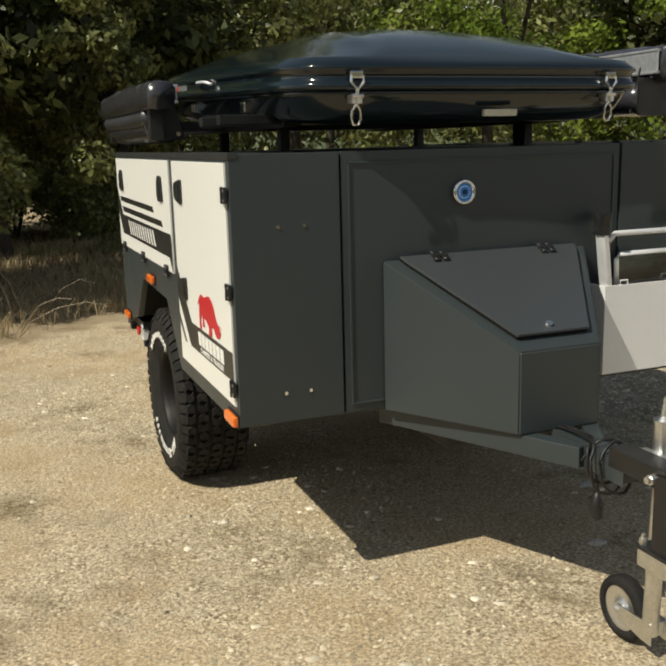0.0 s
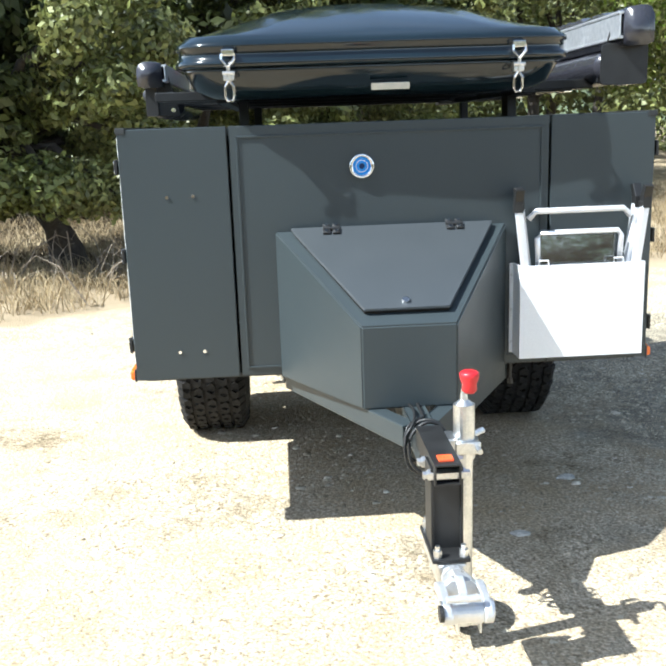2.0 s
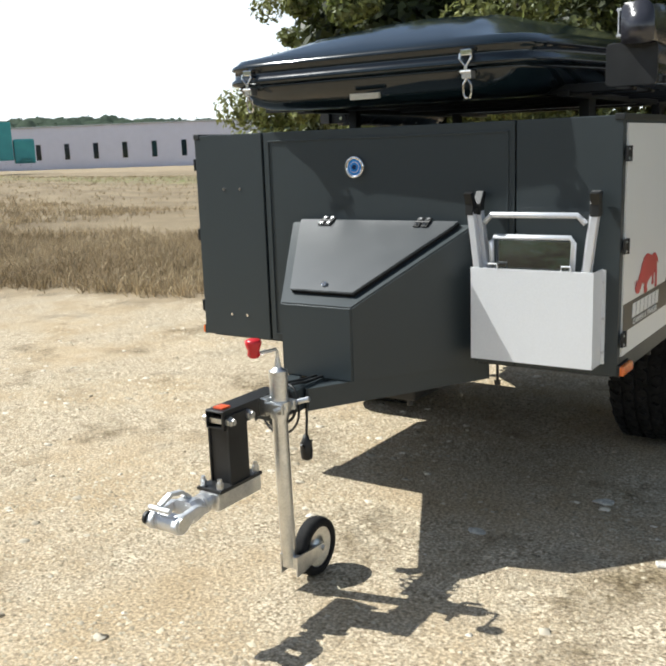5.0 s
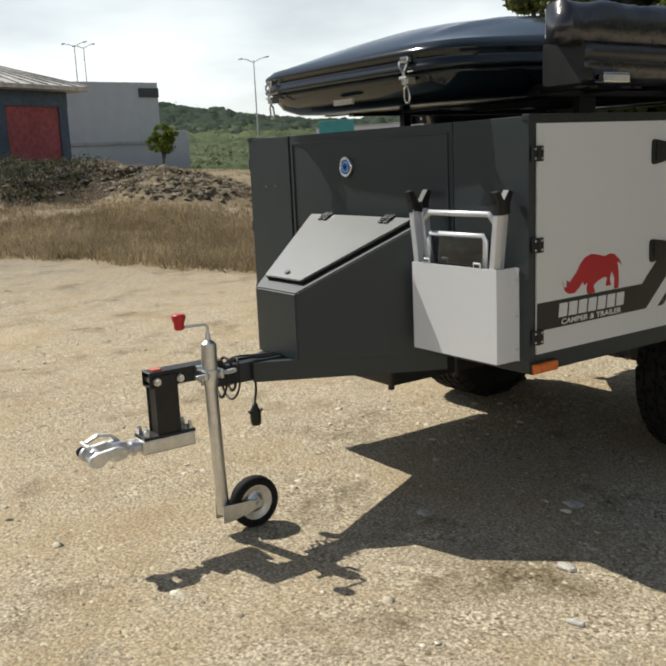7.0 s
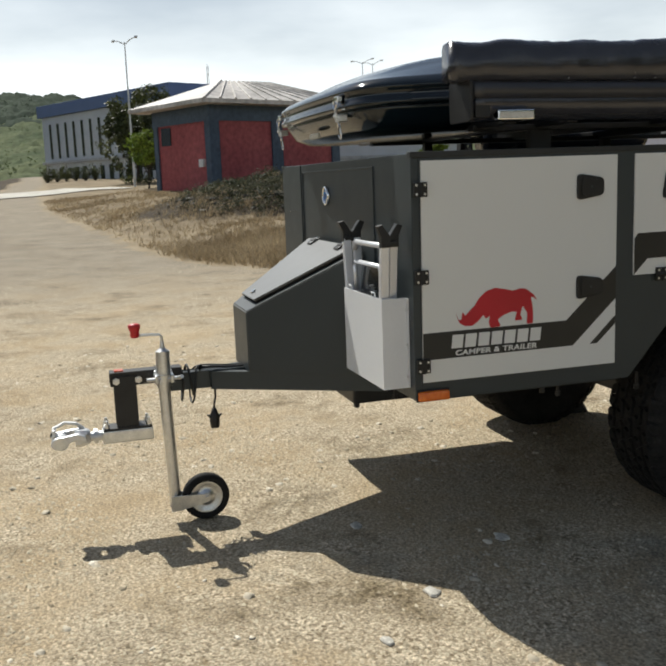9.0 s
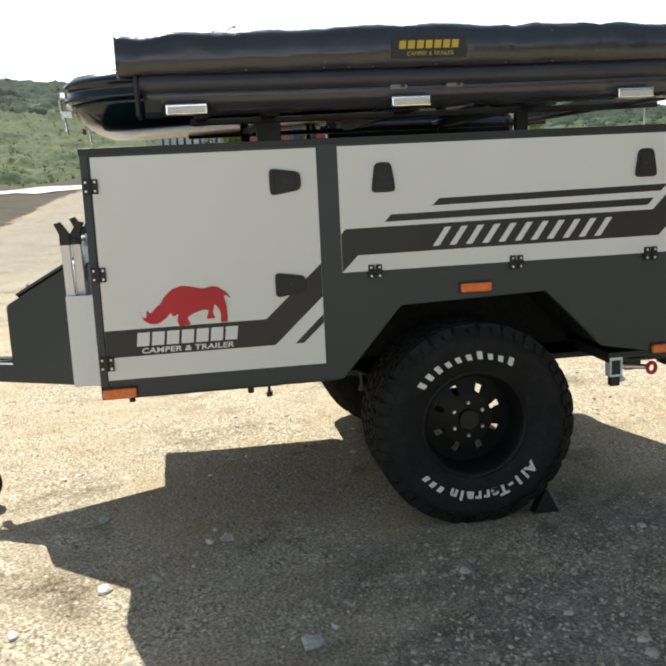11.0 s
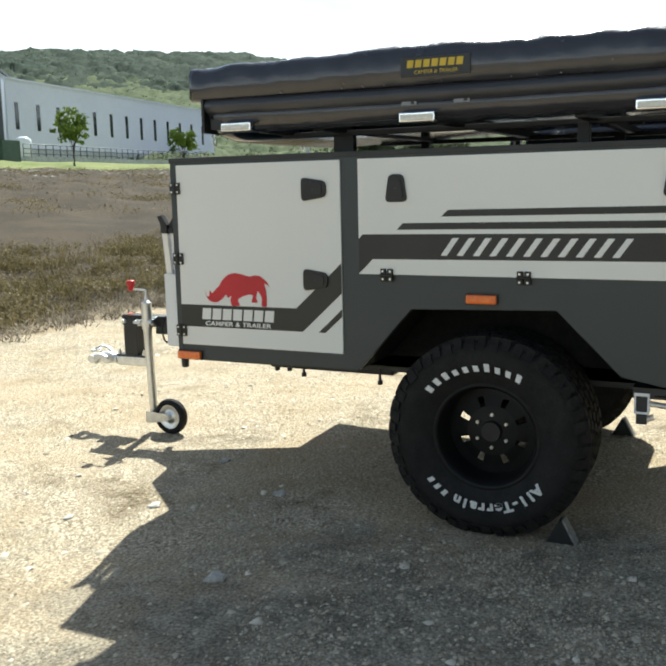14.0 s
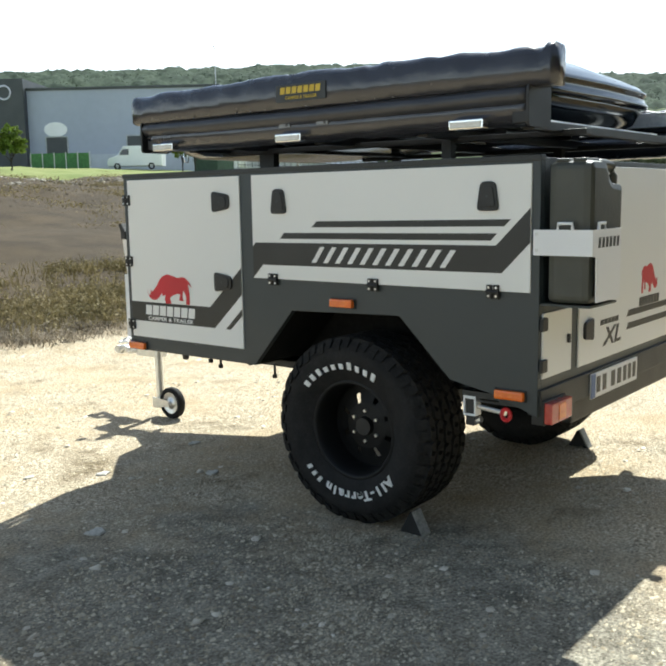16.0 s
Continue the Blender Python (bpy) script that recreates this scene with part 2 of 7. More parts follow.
LEAF_OAK = leaf_material("oak_leaves", (0.105, 0.130, 0.034), (0.250, 0.255, 0.090), 0.8, 0.60, 0.46, 0.5)
# darker leaf tones: shade put into the colour of inner crowns and back rows
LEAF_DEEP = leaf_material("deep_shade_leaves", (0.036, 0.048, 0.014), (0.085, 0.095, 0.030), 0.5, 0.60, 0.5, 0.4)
LEAF_BRIGHT = leaf_material("yellow_green_leaves", (0.10, 0.16, 0.022), (0.16, 0.21, 0.035))
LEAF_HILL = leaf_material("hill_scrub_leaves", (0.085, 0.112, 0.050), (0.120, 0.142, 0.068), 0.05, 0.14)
LEAF_RIDGE = leaf_material("ridge_wood_leaves", (0.036, 0.054, 0.036), (0.058, 0.078, 0.050), 0.05, 0.12)
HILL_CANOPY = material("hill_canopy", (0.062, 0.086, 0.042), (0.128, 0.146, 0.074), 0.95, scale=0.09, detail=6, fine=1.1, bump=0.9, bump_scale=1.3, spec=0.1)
RIDGE_CANOPY = material("ridge_canopy", (0.030, 0.046, 0.032), (0.056, 0.076, 0.050), 0.95, scale=0.09, detail=6, fine=0.9, bump=0.9, bump_scale=1.1, spec=0.1)
STRAW = leaf_material("dry_grass_blades", (0.30, 0.235, 0.140), (0.46, 0.375, 0.235), 0.9)
STRAW_DARK = leaf_material("brown_weeds", (0.14, 0.115, 0.050), (0.24, 0.19, 0.085), 0.7)
LITTER = leaf_material("dead_grey_stalks", (0.115, 0.092, 0.062), (0.29, 0.245, 0.18), 1.4)
# brown leaves that stand in for the shade under the oaks
LEAF_SHADE = leaf_material("shade_brown_leaves", (0.042, 0.031, 0.020), (0.110, 0.085, 0.055), 0.9, 0.5, 0.8, 0.2)
GREEN_BLADE = leaf_material("green_grass_blades", (0.075, 0.115, 0.022), (0.14, 0.18, 0.045), 0.9)
RUST_GRASS = leaf_material("rusty_dry_grass", (0.27, 0.205, 0.120), (0.45, 0.36, 0.23), 0.5)


def ground_material():
    """Pale compacted gravel, dry grass soil, brown earth, lawn and far scrub, laid out by the plan of the place."""
    m = bpy.data.materials.new("open_ground")
    m.use_nodes = True
    n, l = m.node_tree.nodes, m.node_tree.links
    p = n["Principled BSDF"]
    p.inputs["Roughness"].default_value, p.inputs["Specular IOR Level"].default_value = 0.92, 0.2
    geo = n.new("ShaderNodeNewGeometry")

    def noise_at(scale, detail=4.0, rough=0.55):
        t = n.new("ShaderNodeTexNoise")
        t.inputs["Scale"].default_value, t.inputs["Detail"].default_value, t.inputs["Roughness"].default_value = scale, detail, rough
        l.new(geo.outputs["Position"], t.inputs["Vector"])
        return t.outputs["Fac"]

    def span(source, lo, hi, a=0.0, b=1.0):
        r = n.new("ShaderNodeMapRange")
        for key, v in zip(("From Min", "From Max", "To Min", "To Max"), (lo, hi, a, b)):
            r.inputs[key].default_value = v
        l.new(source, r.inputs["Value"])
        return r.outputs["Result"]

    def mixed(fac, a, b):
        x = n.new("ShaderNodeMix")
        x.data_type = "RGBA"
        for key, v in (("A", a), ("B", b)):
            if isinstance(v, tuple):
                x.inputs[key].default_value = (*v, 1)
            else:
                l.new(v, x.inputs[key])
        l.new(fac, x.inputs["Factor"])
        return x.outputs["Result"]

    pebble = n.new("ShaderNodeTexVoronoi")
    pebble.inputs["Scale"].default_value = 78.0
    l.new(geo.outputs["Position"], pebble.inputs["Vector"])
    chip = n.new("ShaderNodeTexVoronoi")
    chip.inputs["Scale"].default_value = 150.0
    l.new(geo.outputs["Position"], chip.inputs["Vector"])
    bright = n.new("ShaderNodeSeparateColor")
    l.new(pebble.outputs["Color"], bright.inputs["Color"])
    fine = n.new("ShaderNodeSeparateColor")
    l.new(chip.outputs["Color"], fine.inputs["Color"])
    dust = mixed(span(noise_at(2.2, 5), 0.35, 0.65), (0.372, 0.291, 0.188), (0.485, 0.391, 0.266))
    stones = mixed(bright.outputs["Red"], (0.19, 0.147, 0.095), (0.64, 0.552, 0.412))
    chips = mixed(fine.outputs["Green"], (0.25, 0.195, 0.130), (0.565, 0.486, 0.360))
    gravel = mixed(span(noise_at(5.0, 3), 0.42, 0.58), stones, chips)
    lot = mixed(span(noise_at(1.1, 7, 0.65), 0.40, 0.56), dust, gravel)
    damp_and_shade = mixed(span(noise_at(1.3, 8, 0.72), 0.54, 0.66), lot, mixed(span(noise_at(34, 4), 0.38, 0.62), (0.105, 0.080, 0.048), (0.28, 0.225, 0.145)))
    away = n.new("ShaderNodeVectorMath")
    away.operation = "LENGTH"
    l.new(geo.outputs["Position"], away.inputs[0])
    damp_and_shade = mixed(span(away.outputs["Value"], 5.0, 13.0, 0.0, 0.8), damp_and_shade, mixed(span(noise_at(1.2, 6, 0.65), 0.35, 0.65), (0.190, 0.163, 0.126), (0.272, 0.238, 0.188)))
    # small brown tufts and crumbs trodden into the lot
    damp_and_shade = mixed(span(noise_at(4.2, 6, 0.7), 0.63, 0.70, 0.0, 0.8), damp_and_shade, mixed(span(noise_at(40, 3), 0.4, 0.6), (0.13, 0.092, 0.048), (0.27, 0.205, 0.12)))
    # a greyer patch beside the trailer, its shade put into the colour
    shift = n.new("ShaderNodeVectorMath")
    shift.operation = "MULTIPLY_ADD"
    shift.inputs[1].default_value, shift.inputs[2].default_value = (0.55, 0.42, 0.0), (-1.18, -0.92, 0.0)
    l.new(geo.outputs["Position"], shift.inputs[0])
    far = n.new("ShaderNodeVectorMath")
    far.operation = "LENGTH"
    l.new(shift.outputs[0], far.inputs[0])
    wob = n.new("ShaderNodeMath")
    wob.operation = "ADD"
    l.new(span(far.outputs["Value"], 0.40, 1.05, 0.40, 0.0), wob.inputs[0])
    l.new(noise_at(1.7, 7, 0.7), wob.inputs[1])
    damp_and_shade = mixed(span(wob.outputs[0], 0.56, 0.80, 0.0, 0.75), damp_and_shade, mixed(span(noise_at(7, 9, 0.8), 0.42, 0.66), (0.092, 0.089, 0.074), (0.33, 0.31, 0.25)))
    grain = n.new("ShaderNodeHueSaturation")
    l.new(span(noise_at(78, 3, 0.65), 0.32, 0.68, 0.52, 1.66), grain.inputs["Value"])
    grain.inputs["Saturation"].default_value = 1.05
    l.new(damp_and_shade, grain.inputs["Color"])
    damp_and_shade = grain.outputs["Color"]
    soil = mixed(span(noise_at(1.6, 5), 0.35, 0.65), (0.27, 0.212, 0.135), (0.38, 0.305, 0.20))
    earth = mixed(span(noise_at(0.9, 6), 0.35, 0.65), (0.040, 0.028, 0.015), (0.074, 0.053, 0.030))
    rust = mixed(span(noise_at(0.8, 6), 0.35, 0.65), (0.205, 0.158, 0.098), (0.305, 0.242, 0.155))
    lawn = mixed(span(noise_at(0.5, 5), 0.35, 0.65), (0.14, 0.175, 0.045), (0.23, 0.245, 0.09))
    scrub = mixed(span(noise_at(0.10, 6), 0.38, 0.62), (0.070, 0.092, 0.044), (0.098, 0.118, 0.058))
    zone = n.new("ShaderNodeAttribute")
    zone.attribute_name = "zone"
    parts = n.new("ShaderNodeSeparateColor")
    l.new(zone.outputs["Color"], parts.inputs["Color"])
    wood = n.new("ShaderNodeAttribute")
    wood.attribute_name = "wood"
    rag = noise_at(3.0, 5)

    def ragged(value):
        add = n.new("ShaderNodeMath")
        add.operation = "ADD"
        l.new(value, add.inputs[0])
        l.new(span(rag, 0.3, 0.7, -0.22, 0.22), add.inputs[1])
        return span(add.outputs[0], 0.4, 0.6)

    c = mixed(ragged(parts.outputs["Red"]), damp_and_shade, soil)
    c = mixed(ragged(zone.outputs["Alpha"]), c, rust)
    c = mixed(ragged(parts.outputs["Green"]), c, earth)
    c = mixed(ragged(parts.outputs["Blue"]), c, lawn)
    c = mixed(span(wood.outputs["Fac"], 0.3, 0.7), c, scrub)
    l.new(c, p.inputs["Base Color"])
    h1 = n.new("ShaderNodeBump")
    h1.inputs["Strength"].default_value, h1.inputs["Distance"].default_value = 0.22, 0.008
    l.new(pebble.outputs["Distance"], h1.inputs["Height"])
    h1.invert = True
    h2 = n.new("ShaderNodeBump")
    h2.inputs["Strength"].default_value, h2.inputs["Distance"].default_value = 0.55, 0.018
    l.new(noise_at(60, 6, 0.75), h2.inputs["Height"])
    l.new(h1.outputs["Normal"], h2.inputs["Normal"])
    l.new(h2.outputs["Normal"], p.inputs["Normal"])
    return m


GROUND = ground_material()


def stone_material(name, dark, pale):
    """Stones that differ one from the next."""
    m = material(name, dark, dark, 0.9, scale=30, fine=220, spec=0.2)
    n, l = m.node_tree.nodes, m.node_tree.links
    p = n["Principled BSDF"]
    geo = n.new("ShaderNodeNewGeometry")
    mix = n.new("ShaderNodeMix")
    mix.data_type = "RGBA"
    mix.inputs["A"].default_value, mix.inputs["B"].default_value = (*dark, 1), (*pale, 1)
    l.new(geo.outputs["Random Per Island"], mix.inputs["Factor"])
    l.new(mix.outputs["Result"], p.inputs["Base Color"])
    return m


PEBBLE = stone_material("loose_stones", (0.24, 0.195, 0.128), (0.64, 0.56, 0.41))
PALE_STONE = stone_material("pale_loose_stones", (0.30, 0.25, 0.17), (0.78, 0.71, 0.58))
PALE_ROCK = material("pale_flat_rock", (0.40, 0.38, 0.33), (0.62, 0.59, 0.52), 0.9, scale=25, fine=140, bump=0.4, bump_scale=60)
RUBBLE = stone_material("rubble_stones", (0.048, 0.046, 0.040), (0.15, 0.140, 0.120))
CLOD = stone_material("earth_clods", (0.040, 0.029, 0.018), (0.115, 0.088, 0.058))
RUBBLE_PALE = stone_material("pale_rubble_stones", (0.10, 0.085, 0.065), (0.36, 0.33, 0.27))
RUBBLE_TAN = stone_material("tan_rubble_stones", (0.105, 0.085, 0.058), (0.29, 0.25, 0.185))
HEAP_WEED = leaf_material("dull_heap_weeds", (0.050, 0.056, 0.032), (0.095, 0.095, 0.055), 1.2)
WEED = leaf_material("olive_weeds", (0.145, 0.120, 0.052), (0.25, 0.20, 0.105), 1.2)


# ---- building tools ----
def part(name, bm, mat, parent=None, label="", smooth=False):
    """Links a bmesh as one mesh object, under a thing or a part."""
    me = bpy.data.meshes.new(name)
    if smooth:
        for f in bm.faces:
            f.smooth = True
    bm.to_mesh(me)
    bm.free()
    me.materials.append(mat)
    ob = new(name, me)
    ob.parent = parent
    if label:
        ob["label"] = label
    return ob


def array_mesh(name, verts, faces, mat, parent=None, label=""):
    me = bpy.data.meshes.new(name)
    me.vertices.add(len(verts))
    me.vertices.foreach_set("co", np.asarray(verts, np.float32).ravel())
    faces = np.asarray(faces, np.int32)
    k = faces.shape[1]
    me.loops.add(faces.size)
    me.loops.foreach_set("vertex_index", faces.ravel())
    me.polygons.add(len(faces))
    me.polygons.foreach_set("loop_start", np.arange(0, faces.size, k, dtype=np.int32))
    me.update(calc_edges=True)
    me.materials.append(mat)
    ob = new(name, me)
    ob.parent = parent
    if label:
        ob["label"] = label
    return ob


def thing(name, label, category, group="", kind="", at=(0, 0, 0)):
    e = new(name)
    e.empty_display_size = 0.1
    e.location = at
    return tagged(e, label, category, group, kind)


def box(bm, x0, x1, y0, y1, z0, z1, bevel=0.0, turn=None):
    made = bmesh.ops.create_cube(bm, size=1)["verts"]
    for v in made:
        v.co = Vector(((x0 + x1) / 2 + v.co.x * (x1 - x0), (y0 + y1) / 2 + v.co.y * (y1 - y0), (z0 + z1) / 2 + v.co.z * (z1 - z0)))
        if turn:
            v.co = turn @ v.co
    if bevel:
        edges = list({e for v in made for e in v.link_edges})
        bmesh.ops.bevel(bm, geom=edges, offset=bevel, segments=2, affect="EDGES", profile=0.6)
    return bm


def slab(bm, outline, axis, a, b, bevel=0.0):
    """A flat piece: outline in the plane across the axis (x: y,z; y: x,z; z: x,y), from a to b along it."""
    def put(u, v, w):
        return {"x": (w, u, v), "y": (u, w, v), "z": (u, v, w)}[axis]
    lo = [bm.verts.new(put(u, v, a)) for u, v in outline]
    hi = [bm.verts.new(put(u, v, b)) for u, v in outline]
    faces = [bm.faces.new(lo), bm.faces.new(hi)]
    k = len(outline)
    faces += [bm.faces.new((lo[i], lo[(i + 1) % k], hi[(i + 1) % k], hi[i])) for i in range(k)]
    bmesh.ops.recalc_face_normals(bm, faces=faces)
    if bevel:
        rim = [e for e in faces[1].edges] + [e for e in faces[0].edges]
        bmesh.ops.bevel(bm, geom=rim, offset=bevel, segments=2, affect="EDGES", profile=0.6)
    return bm


def rod(bm, p, q, r, sides=12, r2=None, caps=True):
    p, q = Vector(p), Vector(q)
    turn = (q - p).to_track_quat("Z", "Y").to_matrix().to_4x4()
    m = Matrix.Translation((p + q) / 2) @ turn
    bmesh.ops.create_cone(bm, cap_ends=caps, segments=sides, radius1=r, radius2=r if r2 is None else r2, depth=(q - p).length, matrix=m)
    return bm


def pipe(bm, points, r, sides=8, radii=None):
    """A tube along points."""
    points = [Vector(p) for p in points]
    rings = []
    for i, p in enumerate(points):
        way = (points[min(i + 1, len(points) - 1)] - points[max(i - 1, 0)]).normalized()
        side = way.cross(Vector((0.31, 0.17, 0.93))).normalized()
        up = side.cross(way)
        rr = radii[i] if radii else r
        rings.append([bm.verts.new(p + rr * (math.cos(2 * math.pi * k / sides) * side + math.sin(2 * math.pi * k / sides) * up)) for k in range(sides)])
    for a, b in zip(rings, rings[1:]):
        for k in range(sides):
            bm.faces.new((a[k], a[(k + 1) % sides], b[(k + 1) % sides], b[k]))
    bm.faces.new(rings[0][::-1])
    bm.faces.new(rings[-1])
    return bm


def lathe(bm, profile, centre, sides=48, closed=False):
    """Turns a profile of (along x, radius) round an x-parallel axis through centre."""
    cx, cy, cz = centre
    rings = [[bm.verts.new((cx + u, cy + r * math.cos(2 * math.pi * k / sides), cz + r * math.sin(2 * math.pi * k / sides))) for k in range(sides)] for u, r in profile]
    pairs = list(zip(rings, rings[1:])) + ([(rings[-1], rings[0])] if closed else [])
    for a, b in pairs:
        for k in range(sides):
            bm.faces.new((a[k], a[(k + 1) % sides], b[(k + 1) % sides], b[k]))
    bmesh.ops.recalc_face_normals(bm, faces=bm.faces[:])
    return bm


def rounded(outline, r, n=3):
    """An outline with its corners cut round."""
    out = []
    k = len(outline)
    for i in range(k):
        p, a, b = Vector(outline[i]), Vector(outline[i - 1]), Vector(outline[(i + 1) % k])
        s = p + (a - p).normalized() * min(r, (a - p).length * 0.45)
        e = p + (b - p).normalized() * min(r, (b - p).length * 0.45)
        for j in range(n + 1):
            t = j / n
            q = s * (1 - t) ** 2 + p * 2 * t * (1 - t) + e * t * t
            out.append((q.x, q.y))
    return out


def loft(bm, rings, cap=True):
    made = [[bm.verts.new(p) for p in ring] for ring in rings]
    k = len(made[0])
    for a, b in zip(made, made[1:]):
        for i in range(k):
            bm.faces.new((a[i], a[(i + 1) % k], b[(i + 1) % k], b[i]))
    if cap:
        bm.faces.new(made[0][::-1])
        bm.faces.new(made[-1])
    bmesh.ops.recalc_face_normals(bm, faces=bm.faces[:])
    return bm


def lettering(name, words, size, m, mat, parent, depth=0.0006, align="CENTER", shear=0.0, bold=0.0, gap=1.0):
    """Words in the built-in font as a mesh; m places it, with the words along x and up y."""
    c = bpy.data.curves.new(name, "FONT")
    c.body, c.size, c.extrude, c.align_x, c.shear = words, size, depth, align, shear
    c.offset, c.space_character = bold, gap
    tmp = bpy.data.objects.new(name, c)
    scene.collection.objects.link(tmp)
    me = bpy.data.meshes.new_from_object(tmp.evaluated_get(bpy.context.evaluated_depsgraph_get()))
    bpy.data.objects.remove(tmp)
    me.materials.clear()
    me.materials.append(mat)
    me.transform(m)
    ob = new(name, me)
    ob.parent = parent
    return ob


# ---- the lie of the land ----
def ease(v):
    v = min(max(v, 0.0), 1.0)
    return v * v * (3 - 2 * v)


NORTH_EDGE = [(-60, -2.6), (-35, -1.9), (-24, -0.6), (-14, 0.9), (-11, 2.2), (-6.5, 3.3), (-3.5, 3.8), (-1.8, 4.7), (-0.4, 5.7), (2, 5.6), (7, 6.2), (14, 5.0), (24, -2), (40, -20)]
HILLS = [(-180, 6.0), (-150, 7.4), (-140, 7.9), (-130, 8.3), (-120, 7.8), (-110, 6.9), (-93, 5.4), (-84, 5.2), (-70, 3.4), (-62, 2.9), (-55, 2.1), (-40, 1.6), (0, 1.8), (60, 2.0), (120, 2.5), (180, 6.0)]


def along(table, v):
    return float(np.interp(v, [a for a, _ in table], [b for _, b in table]))


def edge_north(x):
    return along(NORTH_EDGE, x) + 0.25 * noise.noise((x * 0.9, 3.1, 0))


def edge_south(x):
    return -4.35 - 0.5 * ease((x + 12) / -30) + 0.25 * noise.noise((x * 0.8, 8.7, 0)) - (0.5 * max(x - 3, 0))


def land(x, y):
    """The ground's height."""
    r = math.hypot(x, y)
    z = 0.0
    z += 0.032 * max(-x - 12, 0) * ease((-x - 12) / 10) * (1 - 0.92 * ease((y - 18) / 22)) if x < -12 else 0.0
    s = edge_south(x) - y
    if s > 0:
        z = max(z, 0) * (1 - ease(s / 14)) + 2.55 * ease(s / 30) ** 0.85 + 0.075 * min(max(s - 28, 0), 14) + 0.05 * max(s - 42, 0)
        z += 0.22 * noise.noise((x * 0.35, y * 0.35, 5)) * ease(s / 4)
        z += 0.35 * max(noise.noise((x * 0.28, y * 0.55, 9)), 0) * ease((s - 12) / 5) * ease((34 - s) / 8)
    # spoil heap
    dx, dy = (x + 23.5) / 4.2, (y - 6.6) / 5.0
    d = dx * dx + dy * dy
    if d < 1.6:
        z += 0.68 * ease(1 - d / 1.6) * (1 + 0.5 * noise.noise((x * 0.6, y * 0.6, 2)) + 0.25 * noise.noise((x * 1.7, y * 1.7, 4)))
    dx, dy = (x + 18.8) / 2.1, (y - 8.2) / 2.2
    d = dx * dx + dy * dy
    if d < 1.4:
        z += 0.50 * ease(1 - d / 1.4) * (1 + 0.5 * noise.noise((x * 1.1, y * 1.1, 12)))
    g = y - edge_north(x)
    if g > 0 and x < -11:
        z += 0.38 * ease(g / 4.5) * ease((13 - g) / 7) * ease((-11 - x) / 6) * ease((x + 44) / 8) * (1 + 0.35 * noise.noise((x * 0.4, y * 0.4, 6)))
    if g > 0:
        z += 0.10 * ease(g / 2.5) + 0.08 * noise.noise((x * 0.5, y * 0.5, 7)) * ease(g / 2)
    if r > 110:
        az = math.degrees(math.atan2(x, y))
        top = (r + 3) * math.tan(radians(along(HILLS, az)))
        f = ease((min(r, 340) - 110) / 230)
        z = z * (1 - f) + (1.5 + top * 340 / max(r, 340)) * f + f * 5 * noise.noise((x * 0.012, y * 0.012, 3)) 
    if r < 9 and s <= 0 and g <= 0:
        z += 0.006 * noise.noise((x * 1.3, y * 1.3, 1)) * ease((r - 1.0) / 3)
    return z


radii = list(np.arange(0.0, 9.0, 0.18)) + list(np.geomspace(9.0, 60, 70)) + list(np.geomspace(61.5, 900, 56))
TURNS = 320
verts, faces, zones, woods = [], [], [], []
for r in radii:
    for k in range(TURNS):
        a = 2 * math.pi * k / TURNS
        x, y = r * math.sin(a), r * math.cos(a)
        verts.append((x, y, land(x, y)))
        g, s = y - edge_north(x), edge_south(x) - y
        grass = max(g, s)
        heap = ease(1.6 - (((x + 23.5) / 4.6) ** 2 + ((y - 6.6) / 5.5) ** 2))
        rusty = ease((g - 0.1) / 0.8) * ease((60 - g) / 12) * ease((-4 - x) / 4) if g > 0 else 0
        brown = max(ease((s + 0.25) / 1.3) * ease((33 - s) / 2) if s > -0.25 else 0, heap)
        green = ease((s - 28.5) / 1.2) if s > 0 else (0.47 * ease((g - 17) / 8) * ease((48 - g) / 10) if x < -8 else 0)
        zones.append((ease((grass + 0.8) / 1.6), brown, green, rusty))
        woods.append(ease((r - 105) / 25))
for i in range(len(radii) - 1):
    for k in range(TURNS):
        a, b = i * TURNS + k, i * TURNS + (k + 1) % TURNS
        faces.append((a, b, b + TURNS, a + TURNS))
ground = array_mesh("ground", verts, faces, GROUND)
ground.data.polygons.foreach_set("use_smooth", [True] * len(faces))
col = ground.data.attributes.new("zone", "FLOAT_COLOR", "POINT")
col.data.foreach_set("color", np.asarray(zones, np.float32).ravel())
wd = ground.data.attributes.new("wood", "FLOAT", "POINT")
wd.data.foreach_set("value", np.asarray(woods, np.float32))
tagged(ground, "pale compacted gravel lot with dry grassy edges and wooded hills", "ground", kind="structure")

# ---- the camper trailer ----
trailer = thing("camper_trailer", "anthracite grey and white off-road camper trailer parked on gravel", "trailer")
BX, BY, TOP, LOW = 0.95, 2.335, 1.552, 0.655
ARCH = [(0.905, LOW), (1.14, 0.922), (1.72, 0.938), (1.96, 0.70)]

